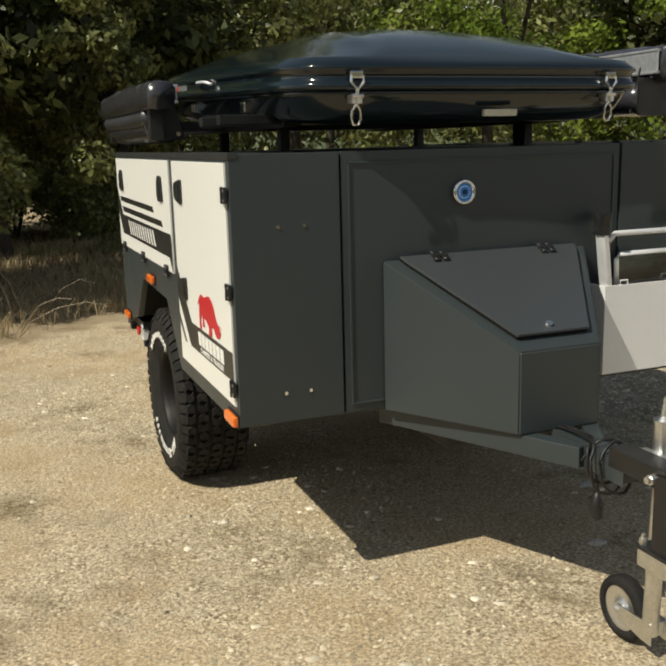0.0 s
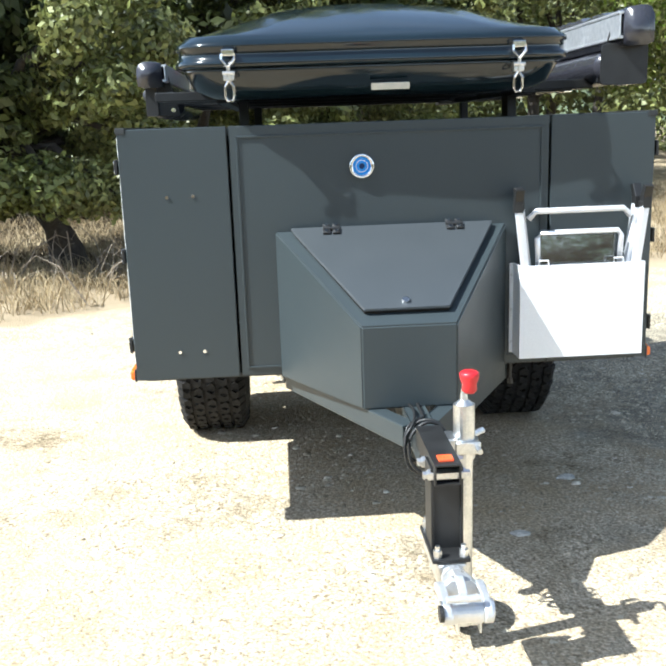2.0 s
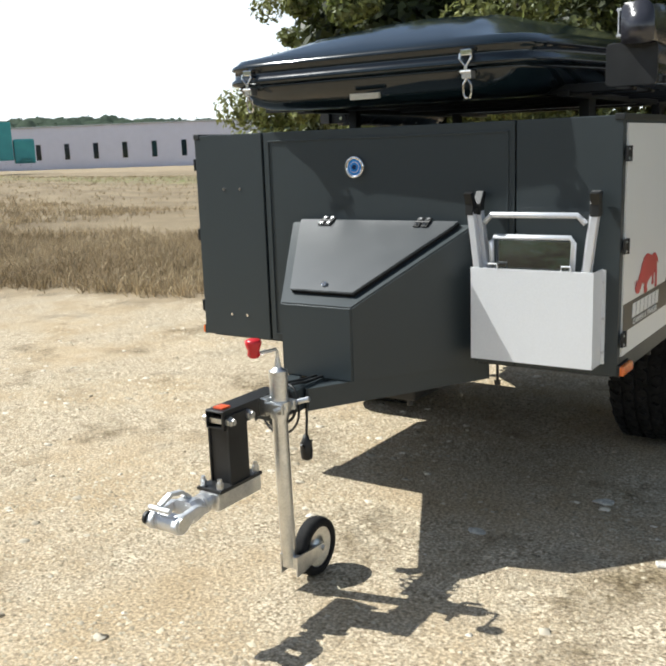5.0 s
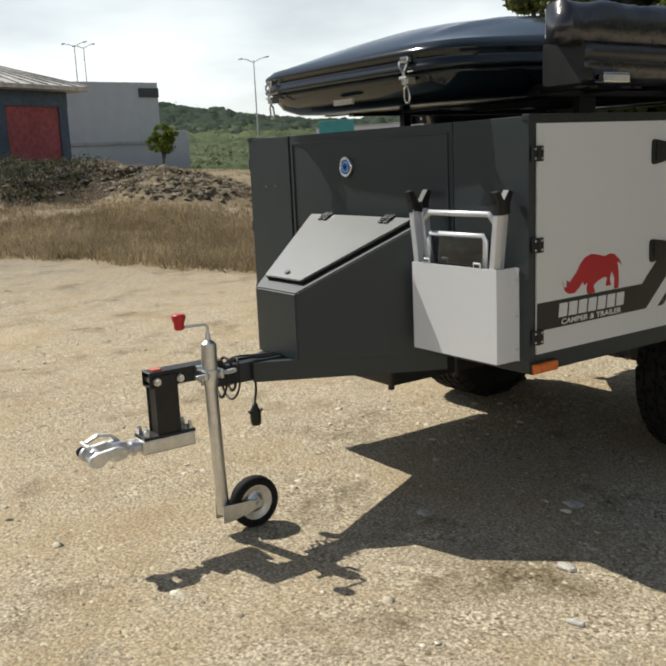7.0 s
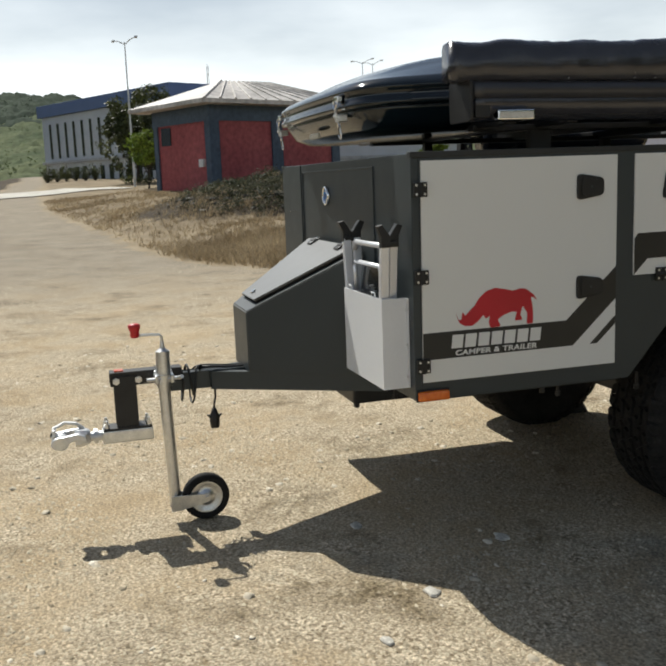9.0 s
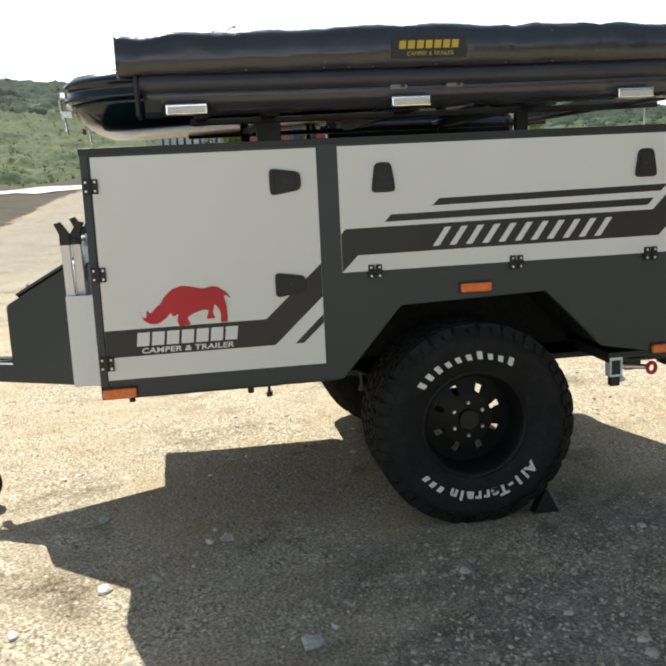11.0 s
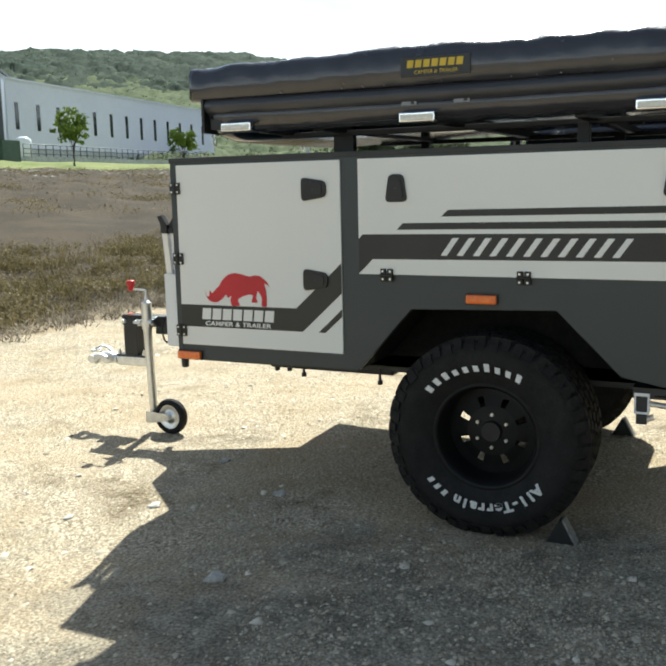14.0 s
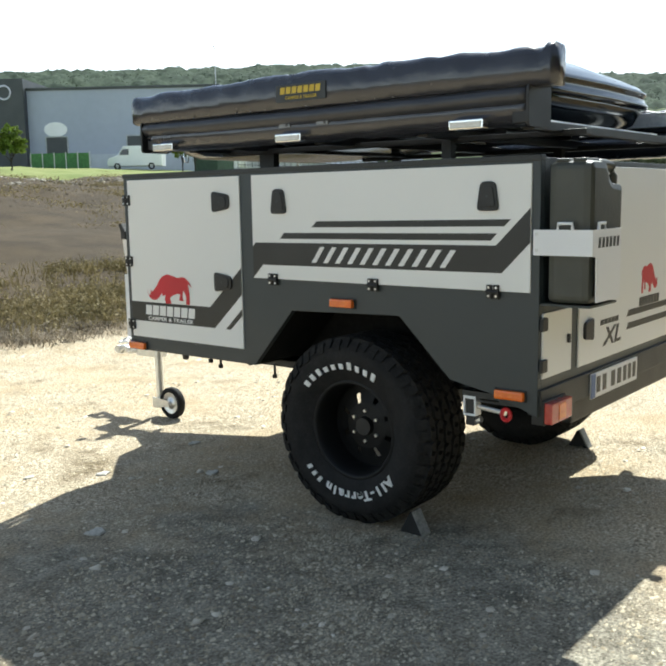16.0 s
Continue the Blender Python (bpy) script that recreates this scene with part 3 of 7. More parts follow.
# side walls, with the wheel arch cut out of them
for side in (-1, 1):
    bm = bmesh.new()
    outline = [(0.0285, LOW), *ARCH, (2.15, 0.665), (BY, 0.60), (BY, TOP), (0.0285, TOP)]
    slab(bm, outline, "x", side * (BX - 0.03), side * BX, 0.003)
    part("side_wall", bm, GREY, trailer)
    bm = bmesh.new()
    for (ya, za), (yb, zb) in zip(ARCH, ARCH[1:]):
        w = Vector((0, zb - za, ya - yb)).normalized() * 0.012
        slab(bm, [(ya, za + 0.004), (yb, zb + 0.004), (yb - w.y * 0, zb + 0.018), (ya, za + 0.018)], "x", side * 0.58, side * (BX - 0.006))
    part("wheel_arch_liner", bm, LINER, trailer)
    bm = bmesh.new()
    slab(bm, [(0.905, LOW - 0.01), (0.905, LOW + 0.005), (1.14, 0.936), (1.72, 0.952), (1.97, 0.71), (1.97, LOW - 0.01)], "x", side * 0.565, side * 0.58)
    part("wheel_well_wall", bm, LINER, trailer)

bm = bmesh.new()
box(bm, -BX + 0.03, BX - 0.03, 0.02, BY - 0.02, TOP - 0.03, TOP - 0.004)
part("roof_panel", bm, GREY, trailer)
for xa, xb in ((-BX - 0.004, -BX + 0.03), (BX - 0.03, BX + 0.004)):
    bm = bmesh.new()
    box(bm, xa, xb, -0.003, BY + 0.004, TOP - 0.016, TOP + 0.006, 0.003)
    part("roof_trim", bm, GREY_DARK, trailer)
bm = bmesh.new()
box(bm, -0.58, 0.58, 0.32, BY - 0.05, 0.60, 0.655)
box(bm, -BX + 0.03, BX - 0.03, 0.03, 0.88, 0.644, 0.66)
box(bm, -BX + 0.03, BX - 0.03, 2.0, BY - 0.03, 0.62, 0.66)
part("floor_pan", bm, GREY_DARK, trailer)

# front wall: three sheet panels with folded seams
def front_sheet(x0, x1, proud, inner):
    bm = bmesh.new()
    box(bm, x0, x1, -proud, 0.028, LOW, TOP, 0.003)
    ob = part("front_panel", bm, GREY, trailer)
    if inner:
        bm = bmesh.new()
        for u in (x0 + 0.022, x1 - 0.030):
            box(bm, u, u + 0.008, -proud - 0.005, -proud + 0.002, LOW + 0.03, TOP - 0.035, 0.002)
        box(bm, x0 + 0.022, x1 - 0.022, -proud - 0.005, -proud + 0.002, TOP - 0.042, TOP - 0.034, 0.002)
        box(bm, x0 + 0.022, x1 - 0.022, -proud - 0.005, -proud + 0.002, LOW + 0.026, LOW + 0.034, 0.002)
        part("pressed_rib", bm, GREY, ob)
    return ob


left_sheet = front_sheet(-BX, -0.574, 0.0, False)
front_sheet(-0.566, 0.566, -0.004, True)
right_sheet = front_sheet(0.574, BX, 0.0, False)
for u, v in ((-0.793, 1.316), (-0.702, 1.317), (-0.786, 0.756), (-0.697, 0.756)):
    bm = bmesh.new()
    rod(bm, (u, -0.004, v), (u, 0.004, v), 0.0065, 10)
    part("rivet", bm, CHROME, left_sheet)

# round emblem on the front wall
bm = bmesh.new()
lathe(bm, [(0.0, 0.044), (0.010, 0.044), (0.013, 0.040), (0.012, 0.033), (0.006, 0.031)], (0, 0, 0), 40)
bm.transform(Matrix.Translation((-0.105, 0.0, 1.40)) @ Matrix.Rotation(radians(-90), 4, "Z"))
emblem = part("round_emblem", bm, CHROME, trailer, "chrome-rimmed round blue emblem", smooth=True)
for rr, d, mm in ((0.031, 0.0075, BLUE), (0.022, 0.009, DECAL_WHITE), (0.0195, 0.0102, BLUE), (0.010, 0.0115, NAVY)):
    bm = bmesh.new()
    rod(bm, (-0.105, -d, 1.40), (-0.105, 0.0, 1.40), rr, 32)
    part("emblem_disc", bm, mm, emblem)


# doors, hatches and their graphics, alike on both sides
def mirrored(points, side):
    return points if side > 0 else points[::-1]


def hatch_handle(side, y0, y1, z0, z1, tall_at, parent):
    """A recessed trapezoid compression latch: wider at one end."""
    x = side * 0.957
    if tall_at == "front":
        outer = [(y0, z0), (y1, z0 + 0.018), (y1, z1 - 0.018), (y0, z1)]
    else:
        outer = [(y0, z0), (y1, z0), (y1 - 0.016, z1), (y0 + 0.016, z1)]
    bm = bmesh.new()
    slab(bm, rounded(outer, 0.020), "x", x, x + side * 0.010, 0.003)
    ob = part("handle", bm, BLACK_PLASTIC, parent, "black compression latch")
    cy, cz = sum(p[0] for p in outer) / 4, sum(p[1] for p in outer) / 4
    inner = [(cy + (p[0] - cy) * 0.72, cz + (p[1] - cz) * 0.72) for p in outer]
    bm = bmesh.new()
    slab(bm, rounded(inner, 0.014), "x", x + side * 0.009, x + side * 0.014, 0.002)
    part("paddle", bm, BLACK_PLASTIC, ob)
    bm = bmesh.new()
    rod(bm, (x + side * 0.012, cy, cz), (x + side * 0.0155, cy, cz), 0.0045, 12)
    part("lock", bm, GREY, ob)
    return ob


def plate_hinge(side, y, z, parent, upright=True):
    x = side * 0.957
    bm = bmesh.new()
    a, b = (0.026, 0.026)
    box(bm, min(x, x + side * 0.010), max(x, x + side * 0.010), y - a, y - 0.003, z - b, z + b, 0.002)
    box(bm, min(x, x + side * 0.010), max(x, x + side * 0.010), y + 0.003, y + a, z - b, z + b, 0.002)
    if upright:
        rod(bm, (x + side * 0.009, y, z - b), (x + side * 0.009, y, z + b), 0.007, 10)
    else:
        rod(bm, (x + side * 0.009, y - a, z), (x + side * 0.009, y + a, z), 0.007, 10)
    ob = part("hinge", bm, BLACK_PLASTIC, parent)
    for dy in (-0.016, 0.016):
        for dz in (-0.016, 0.016):
            bm = bmesh.new()
            rod(bm, (x + side * 0.009, y + dy, z + dz), (x + side * 0.0125, y + dy, z + dz), 0.0045, 8)
            part("screw", bm, ZINC, ob)
    return ob


EMBLEM_SHAPE = [(0.00, 0.46), (0.035, 0.28), (0.07, 0.26), (0.085, 0.47), (0.115, 0.36), (0.16, 0.45), (0.20, 0.54), (0.23, 0.58), (0.28, 0.76), (0.37, 0.93), (0.48, 1.00), (0.60, 0.95), (0.70, 0.89), (0.79, 0.94), (0.86, 0.92),
                (0.91, 0.84), (0.96, 0.76), (1.00, 0.60), (0.95, 0.70), (0.92, 0.70), (0.94, 0.52), (0.95, 0.35), (0.95, 0.03), (0.87, 0.03), (0.88, 0.30), (0.82, 0.50), (0.79, 0.28), (0.82, 0.14), (0.72, 0.14), (0.75, 0.36),
                (0.68, 0.37), (0.58, 0.30), (0.51, 0.20), (0.55, 0.03), (0.42, 0.01), (0.40, 0.15), (0.42, 0.32), (0.36, 0.24), (0.34, 0.36), (0.28, 0.22), (0.20, 0.10), (0.11, 0.11), (0.045, 0.20)]


def red_emblem(side, axis, u0, v0, w, h, at, parent, flip=False):
    pts = rounded([(u0 + (1 - a if flip else a) * w, v0 + b * h) for a, b in EMBLEM_SHAPE], w * 0.018, 2)
    bm = bmesh.new()
    slab(bm, pts, axis, at, at + side * 0.0012)
    bmesh.ops.triangulate(bm, faces=[f for f in bm.faces if len(f.verts) > 4])
    return part("red_emblem", bm, DECAL_RED, parent, "plain red vinyl emblem")


def name_blocks(side, axis, u0, v0, w, h, at, parent, mat, count=7, slant=0.12, gap=0.16):
    """A brand's name as a row of plain letter-sized blocks."""
    step = w / count
    for k in range(count):
        a, b = u0 + k * step, u0 + (k + 1 - gap) * step
        bm = bmesh.new()
        slab(bm, [(a, v0), (b, v0), (b + slant * h, v0 + h), (a + slant * h, v0 + h)], axis, at, at + side * 0.0012)
        part("name_block", bm, mat, parent)


for side in (-1, 1):
    x = side * BX
    face = side * 0.957
    # front storage door
    bm = bmesh.new()
    slab(bm, [(0.030, 0.722), (0.838, 0.722), (0.838, 1.526), (0.036, 1.526)], "x", x - side * 0.004, face, 0.002)
    door = part("storage_door", bm, WHITE, trailer, "white storage door with black band and red emblem")
    for outline in ([(0.031, 0.806), (0.650, 0.808), (0.837, 0.979), (0.837, 1.104), (0.621, 0.908), (0.032, 0.906)],
                    [(0.725, 0.808), (0.757, 0.808), (0.8365, 0.880), (0.8365, 0.912)]):
        bm = bmesh.new()
        slab(bm, outline, "x", face, face + side * 0.001)
        part("black_band", bm, DECAL, door)
    red_emblem(side, "x", 0.160, 0.905, 0.335, 0.150, face + side * 0.0012, door)
    name_blocks(side, "x", 0.142, 0.842, 0.375, 0.050, face + side * 0.0012, door, DECAL_WHITE, gap=0.17)
    turn = Matrix.Translation((face + side * 0.0014, 0.325, 0.815)) @ Matrix.Rotation(radians(90 * side), 4, "Z") @ Matrix.Rotation(radians(90), 4, "X")
    lettering("lettering", "CAMPER & TRAILER", 0.027, turn @ Matrix.Scale(1.38, 4, (1, 0, 0)), DECAL_WHITE, door, shear=0.12, bold=0.0007, gap=1.05)
    hatch_handle(side, 0.662, 0.776, 1.360, 1.460, "front", door)
    hatch_handle(side, 0.662, 0.776, 0.985, 1.080, "front", door)
    for z in (1.425, 1.112, 0.785):
        plate_hinge(side, 0.030, z, door)
    # long side hatch
    bm = bmesh.new()
    slab(bm, [(0.917, 1.062), (2.302, 1.062), (2.302, 1.527), (0.917, 1.527)], "x", x - side * 0.004, face, 0.002)
    hatch = part("side_hatch", bm, WHITE, trailer, "white top-hinged hatch with black stripes")
    for outline in ([(0.918, 1.205), (0.935, 1.224), (2.162, 1.232), (2.301, 1.371), (2.301, 1.245), (2.187, 1.130), (0.978, 1.124), (0.918, 1.064)],
                    [(1.270, 1.294), (2.195, 1.303), (2.222, 1.329), (1.298, 1.320)],
                    [(1.085, 1.243), (2.140, 1.250), (2.166, 1.277), (1.110, 1.269)]):
        bm = bmesh.new()
        slab(bm, outline, "x", face, face + side * 0.001)
        part("black_stripe", bm, DECAL, hatch)
    for k in range(11):
        y = 1.268 + 0.0650 * k
        bm = bmesh.new()
        slab(bm, [(y, 1.142), (y + 0.025, 1.142), (y + 0.074, 1.211), (y + 0.049, 1.211)], "x", face + side * 0.001, face + side * 0.002)
        part("white_slash", bm, DECAL_WHITE, hatch)
    hatch_handle(side, 1.037, 1.131, 1.353, 1.462, "below", hatch)
    hatch_handle(side, 2.082, 2.176, 1.360, 1.468, "below", hatch)
    for y in (1.041, 1.598, 2.153):
        plate_hinge(side, y, 1.060, hatch, upright=False)
    # amber side markers
    for y0, z0 in ((0.006, 0.655), (1.372, 0.956), (2.165, 0.655)):
        bm = bmesh.new()
        box(bm, min(x, x + side * 0.024), max(x, x + side * 0.024), y0, y0 + 0.122, z0, z0 + 0.036, 0.008)
        lens = part("side_marker", bm, ORANGE_LENS, trailer, "amber side marker lamp")
        bm = bmesh.new()
        box(bm, min(x, x + side * 0.008), max(x, x + side * 0.008), y0 - 0.004, y0 + 0.126, z0 - 0.004, z0 + 0.040, 0.002)
        part("marker_base", bm, BLACK_PLASTIC, lens)

# ---- front storage box over the drawbar ----
def corner_box(bm):
    tl, tr = Vector((-0.422, 0.0, 1.181)), Vector((0.414, 0.0, 1.181))
    fl, fr = Vector((-0.163, -0.460, 0.922)), Vector((0.144, -0.460, 0.922))
    down = [Vector((-0.422, 0, 0.645)), Vector((0.414, 0, 0.645)), Vector((0.144, -0.46, 0.650)), Vector((-0.163, -0.46, 0.650))]
    v = [bm.verts.new(p) for p in (tl, tr, fr, fl, *down)]
    for f in ((0, 1, 2, 3), (0, 3, 7, 4), (1, 5, 6, 2), (3, 2, 6, 7), (4, 7, 6, 5), (0, 4, 5, 1)):
        bm.faces.new([v[i] for i in f])
    bmesh.ops.recalc_face_normals(bm, faces=bm.faces[:])
    bmesh.ops.bevel(bm, geom=bm.edges[:], offset=0.005, segments=2, affect="EDGES")


bm = bmesh.new()
corner_box(bm)
store = part("storage_box", bm, GREY, trailer, "anthracite steel storage box with sloping lid")
slope = Vector((0, -0.46, -0.259)).normalized()
lift = Vector((0, -0.491, 0.871)) 


def on_lid(x, d, h):
    """A place on the sloping top: d metres down the slope, h above it."""
    return Vector((x, 0, 1.181)) + slope * d + lift * h


bm = bmesh.new()
lid_line = [(-0.365, 0.012), (0.357, 0.012), (0.345, 0.045), (0.128, 0.470), (-0.147, 0.470), (-0.353, 0.045)]
low = [bm.verts.new(on_lid(x, d, 0.012)) for x, d in lid_line]
high = [bm.verts.new(on_lid(x, d, 0.022)) for x, d in lid_line]
bm.faces.new(low[::-1])
bm.faces.new(high)
for i in range(6):
    bm.faces.new((low[i], low[(i + 1) % 6], high[(i + 1) % 6], high[i]))
bmesh.ops.recalc_face_normals(bm, faces=bm.faces[:])
bmesh.ops.bevel(bm, geom=bm.edges[:], offset=0.0025, segments=2, affect="EDGES")
lid = part("lid", bm, GREY_LID, store)
bm = bmesh.new()
gasket = [(x * 0.985, d - 0.004) for x, d in lid_line]
low = [bm.verts.new(on_lid(x, d, -0.004)) for x, d in gasket]
high = [bm.verts.new(on_lid(x, d, 0.0125)) for x, d in gasket]
bm.faces.new(low[::-1])
bm.faces.new(high)
for i in range(6):
    bm.faces.new((low[i], low[(i + 1) % 6], high[(i + 1) % 6], high[i]))
bmesh.ops.recalc_face_normals(bm, faces=bm.faces[:])
part("gasket", bm, LINER, store, "dark rubber lid seal")
for u in (-0.222, 0.215):
    bm = bmesh.new()
    for du in (-0.030, 0.004):
        for dd in (-0.014, 0.020):
            q = on_lid(u + du + 0.013, 0.030 + dd, 0.027)
            turn = Matrix.Translation(q) @ Matrix.Rotation(math.atan2(-0.259, -0.46) + math.pi, 4, "X")
            box(bm, -0.013, 0.013, -0.011, 0.011, -0.004, 0.003, 0.002, turn)
    rod(bm, on_lid(u - 0.030, 0.033, 0.028), on_lid(u + 0.030, 0.033, 0.028), 0.006, 10)
    hinge = part("lid_hinge", bm, BLACK_PLASTIC, store)
    for du in (-0.017, 0.017):
        for dd in (0.014, 0.050):
            bm = bmesh.new()
            rod(bm, on_lid(u + du, dd, 0.026), on_lid(u + du, dd, 0.033), 0.007, 8)
            part("screw", bm, CHROME, hinge)
bm = bmesh.new()
rod(bm, on_lid(-0.010, 0.435, 0.018), on_lid(-0.010, 0.435, 0.030), 0.012, 18)
part("lid_lock", bm, CHROME, store, "small chrome lid lock")

# ---- drawbar, coupling and jockey wheel ----
def beam(name, p, q, w, h, mat, parent):
    p, q = Vector(p), Vector(q)
    bm = bmesh.new()
    way = (q - p)
    m = Matrix.Translation((p + q) / 2) @ Matrix.Rotation(math.atan2(way.y, way.x), 4, "Z")
    box(bm, -way.length / 2, way.length / 2, -w / 2, w / 2, -h / 2, h / 2, 0.005, m)
    return part(name, bm, mat, parent)


draw_l = beam("drawbar_arm", (-0.385, 0.085, 0.614), (-0.035, -0.620, 0.614), 0.055, 0.07, GREY, trailer)
draw_r = beam("drawbar_arm", (0.410, 0.085, 0.614), (0.030, -0.600, 0.614), 0.055, 0.07, GREY, trailer)
beam("drawbar_arm", (0.0, 0.05, 0.618), (0.0, -0.80, 0.618), 0.07, 0.068, GREY, trailer)
bm = bmesh.new()
loft(bm, [[(sx * w, y, 0.654 + sz * h) for sx, sz in ((-1, -1), (1, -1), (1, 1), (-1, 1))] for y, w, h in ((-0.74, 0.036, 0.030), (-1.046, 0.036, 0.030), (-1.050, 0.034, 0.028), (-1.050, 0.030, 0.024), (-0.80, 0.030, 0.024))])
tube_end = part("coupling_tube", bm, BLACK_PLASTIC, trailer, "black square coupling tube")
bm = bmesh.new()
box(bm, -0.020, 0.020, -1.030, -0.990, 0.683, 0.690, 0.002)
part("reflector", bm, REFLECTOR, tube_end, "orange-red reflector pad")
bm = bmesh.new()
box(bm, -0.043, -0.035, -1.035, -0.94, 0.437, 0.668, 0.002)
box(bm, 0.035, 0.043, -1.035, -0.94, 0.437, 0.668, 0.002)
box(bm, -0.036, 0.036, -1.030, -0.945, 0.440, 0.618, 0.002)
box(bm, -0.05, 0.05, -1.095, -0.885, 0.430, 0.442, 0.002)
drop = part("drop_plate", bm, BLACK_PLASTIC, trailer, "black height-adjusting drop plate")
for y, z in ((-1.025, 0.648), (-0.93, 0.648)):
    bm = bmesh.new()
    rod(bm, (-0.062, y, z), (0.062, y, z), 0.011, 6)
    rod(bm, (-0.05, y, z), (0.05, y, z), 0.016, 6)
    part("bolt", bm, ZINC, drop)
for u, y in ((-0.034, -1.08), (0.034, -1.08), (-0.034, -0.90), (0.034, -0.90)):
    bm = bmesh.new()
    rod(bm, (u, y, 0.436), (u, y, 0.462), 0.012, 6)
    rod(bm, (u, y, 0.436), (u, y, 0.474), 0.007, 8)
    part("bolt", bm, ZINC, drop)
bm = bmesh.new()
box(bm, -0.040, 0.040, -1.100, -0.880, 0.372, 0.430, 0.008)
coup = part("coupling_body", bm, ZINC, trailer, "galvanised coupling body")
bm = bmesh.new()
rod(bm, (0, -1.17, 0.405), (0, -1.09, 0.405), 0.021, 16)
rod(bm, (0, -1.135, 0.405), (0, -1.118, 0.405), 0.033, 16)
loft(bm, [[(0.040 * w * cx, y, 0.408 + 0.034 * w * cz) for cx, cz in ((-1, -0.6), (-0.6, -1), (0.6, -1), (1, -0.6), (1, 0.6), (0.6, 1), (-0.6, 1), (-1, 0.6))] for y, w in ((-1.150, 0.70), (-1.165, 0.95), (-1.195, 1.10), (-1.215, 1.05))])
head = part("coupling_head", bm, ALU, coup, "cast aluminium off-road hitch head")
CHEEK = [(-1.165, 0.398), (-1.168, 0.424), (-1.205, 0.438), (-1.250, 0.432), (-1.300, 0.428), (-1.318, 0.406), (-1.312, 0.384), (-1.285, 0.372), (-1.258, 0.380), (-1.238, 0.402), (-1.205, 0.410)]
for u in (-0.060, 0.038):
    bm = bmesh.new()
    slab(bm, rounded(CHEEK, 0.014), "x", u, u + 0.022, 0.005)
    part("cheek", bm, ALU, head)
bm = bmesh.new()
rod(bm, (-0.037, -1.272, 0.398), (0.037, -1.272, 0.398), 0.029, 24)
rod(bm, (-0.037, -1.272, 0.398), (-0.030, -1.272, 0.398), 0.031, 24)
rod(bm, (0.030, -1.272, 0.398), (0.037, -1.272, 0.398), 0.031, 24)
knuckle = part("knuckle", bm, ALU, head, "cast round hitch knuckle")
bm = bmesh.new()
rod(bm, (-0.070, -1.300, 0.410), (-0.060, -1.300, 0.410), 0.020, 20)
part("cap", bm, BLACK_PLASTIC, knuckle, "black plastic cap")
bm = bmesh.new()
rod(bm, (-0.060, -1.280, 0.405), (0.060, -1.280, 0.405), 0.015, 14)
rod(bm, (0.050, -1.280, 0.405), (0.064, -1.280, 0.405), 0.024, 18)
rod(bm, (-0.064, -1.280, 0.405), (-0.050, -1.280, 0.405), 0.024, 18)
part("cross_pin", bm, ZINC, head)
bm = bmesh.new()
slab(bm, [(-1.175, 0.432), (-1.172, 0.448), (-1.205, 0.474), (-1.255, 0.482), (-1.300, 0.462), (-1.308, 0.440), (-1.298, 0.440), (-1.288, 0.456), (-1.250, 0.470), (-1.208, 0.462), (-1.186, 0.440)], "x", -0.022, -0.002, 0.003)
rod(bm, (-0.052, -1.300, 0.446), (0.030, -1.300, 0.446), 0.009, 10)
part("hitch_lever", bm, ALU, coup)

jack = thing("jockey_wheel", "galvanised jockey wheel stand with red-knobbed crank, clamped to the drawbar", "jockey wheel")
JX = 0.088
bm = bmesh.new()
rod(bm, (JX, -0.826, 0.615), (JX, -0.823, 0.772), 0.0305, 22)
rod(bm, (JX, -0.823, 0.770), (JX, -0.823, 0.785), 0.030, 22, 0.012)
part("outer_sleeve", bm, ZINC, jack)
bm = bmesh.new()
rod(bm, (JX, -0.810, 0.085), (JX, -0.826, 0.64), 0.0255, 20)
part("inner_tube", bm, ZINC, jack)
bm = bmesh.new()
rod(bm, (JX, -0.823, 0.78), (JX, -0.823, 0.815), 0.012, 12, 0.008)
pipe(bm, [(JX, -0.823, 0.80), (JX, -0.823, 0.836), (JX, -0.832, 0.845), (JX - 0.003, -0.88, 0.847), (JX - 0.008, -0.932, 0.848), (JX - 0.008, -0.934, 0.858)], 0.006, 8)
crank = part("crank", bm, ZINC, jack)
bm = bmesh.new()
loft(bm, [[(JX - 0.008 + s * math.cos(a), -0.934 + s * math.sin(a), z) for a in np.linspace(0, 2 * math.pi, 13).tolist()[:-1]] for z, s in ((0.838, 0.014), (0.846, 0.021), (0.862, 0.019), (0.880, 0.026), (0.892, 0.027), (0.898, 0.020))])
part("crank_knob", bm, RED_PLASTIC, crank, "red plastic knob", smooth=True)
bm = bmesh.new()
box(bm, 0.030, 0.062, -0.862, -0.785, 0.622, 0.682, 0.004)
box(bm, 0.055, 0.128, -0.866, -0.852, 0.636, 0.672, 0.004)
box(bm, 0.055, 0.128, -0.798, -0.784, 0.636, 0.672, 0.004)
rod(bm, (JX, -0.826, 0.638), (JX, -0.826, 0.672), 0.040, 22)
rod(bm, (0.118, -0.900, 0.655), (0.118, -0.765, 0.655), 0.008, 8)
rod(bm, (0.118, -0.765, 0.655), (0.160, -0.755, 0.668), 0.009, 8)
part("clamp", bm, ZINC, jack, "zinc-plated clamp with tommy bar")
JW = (0.103, -0.678, 0.104)
bm = bmesh.new()
lathe(bm, [(-0.024, 0.072), (-0.027, 0.085), (-0.022, 0.100), (-0.010, 0.1045), (0.010, 0.1045), (0.022, 0.100), (0.027, 0.085), (0.024, 0.072)], JW, 40, True)
jw = part("rubber_tyre", bm, RUBBER, jack, smooth=True)
bm = bmesh.new()
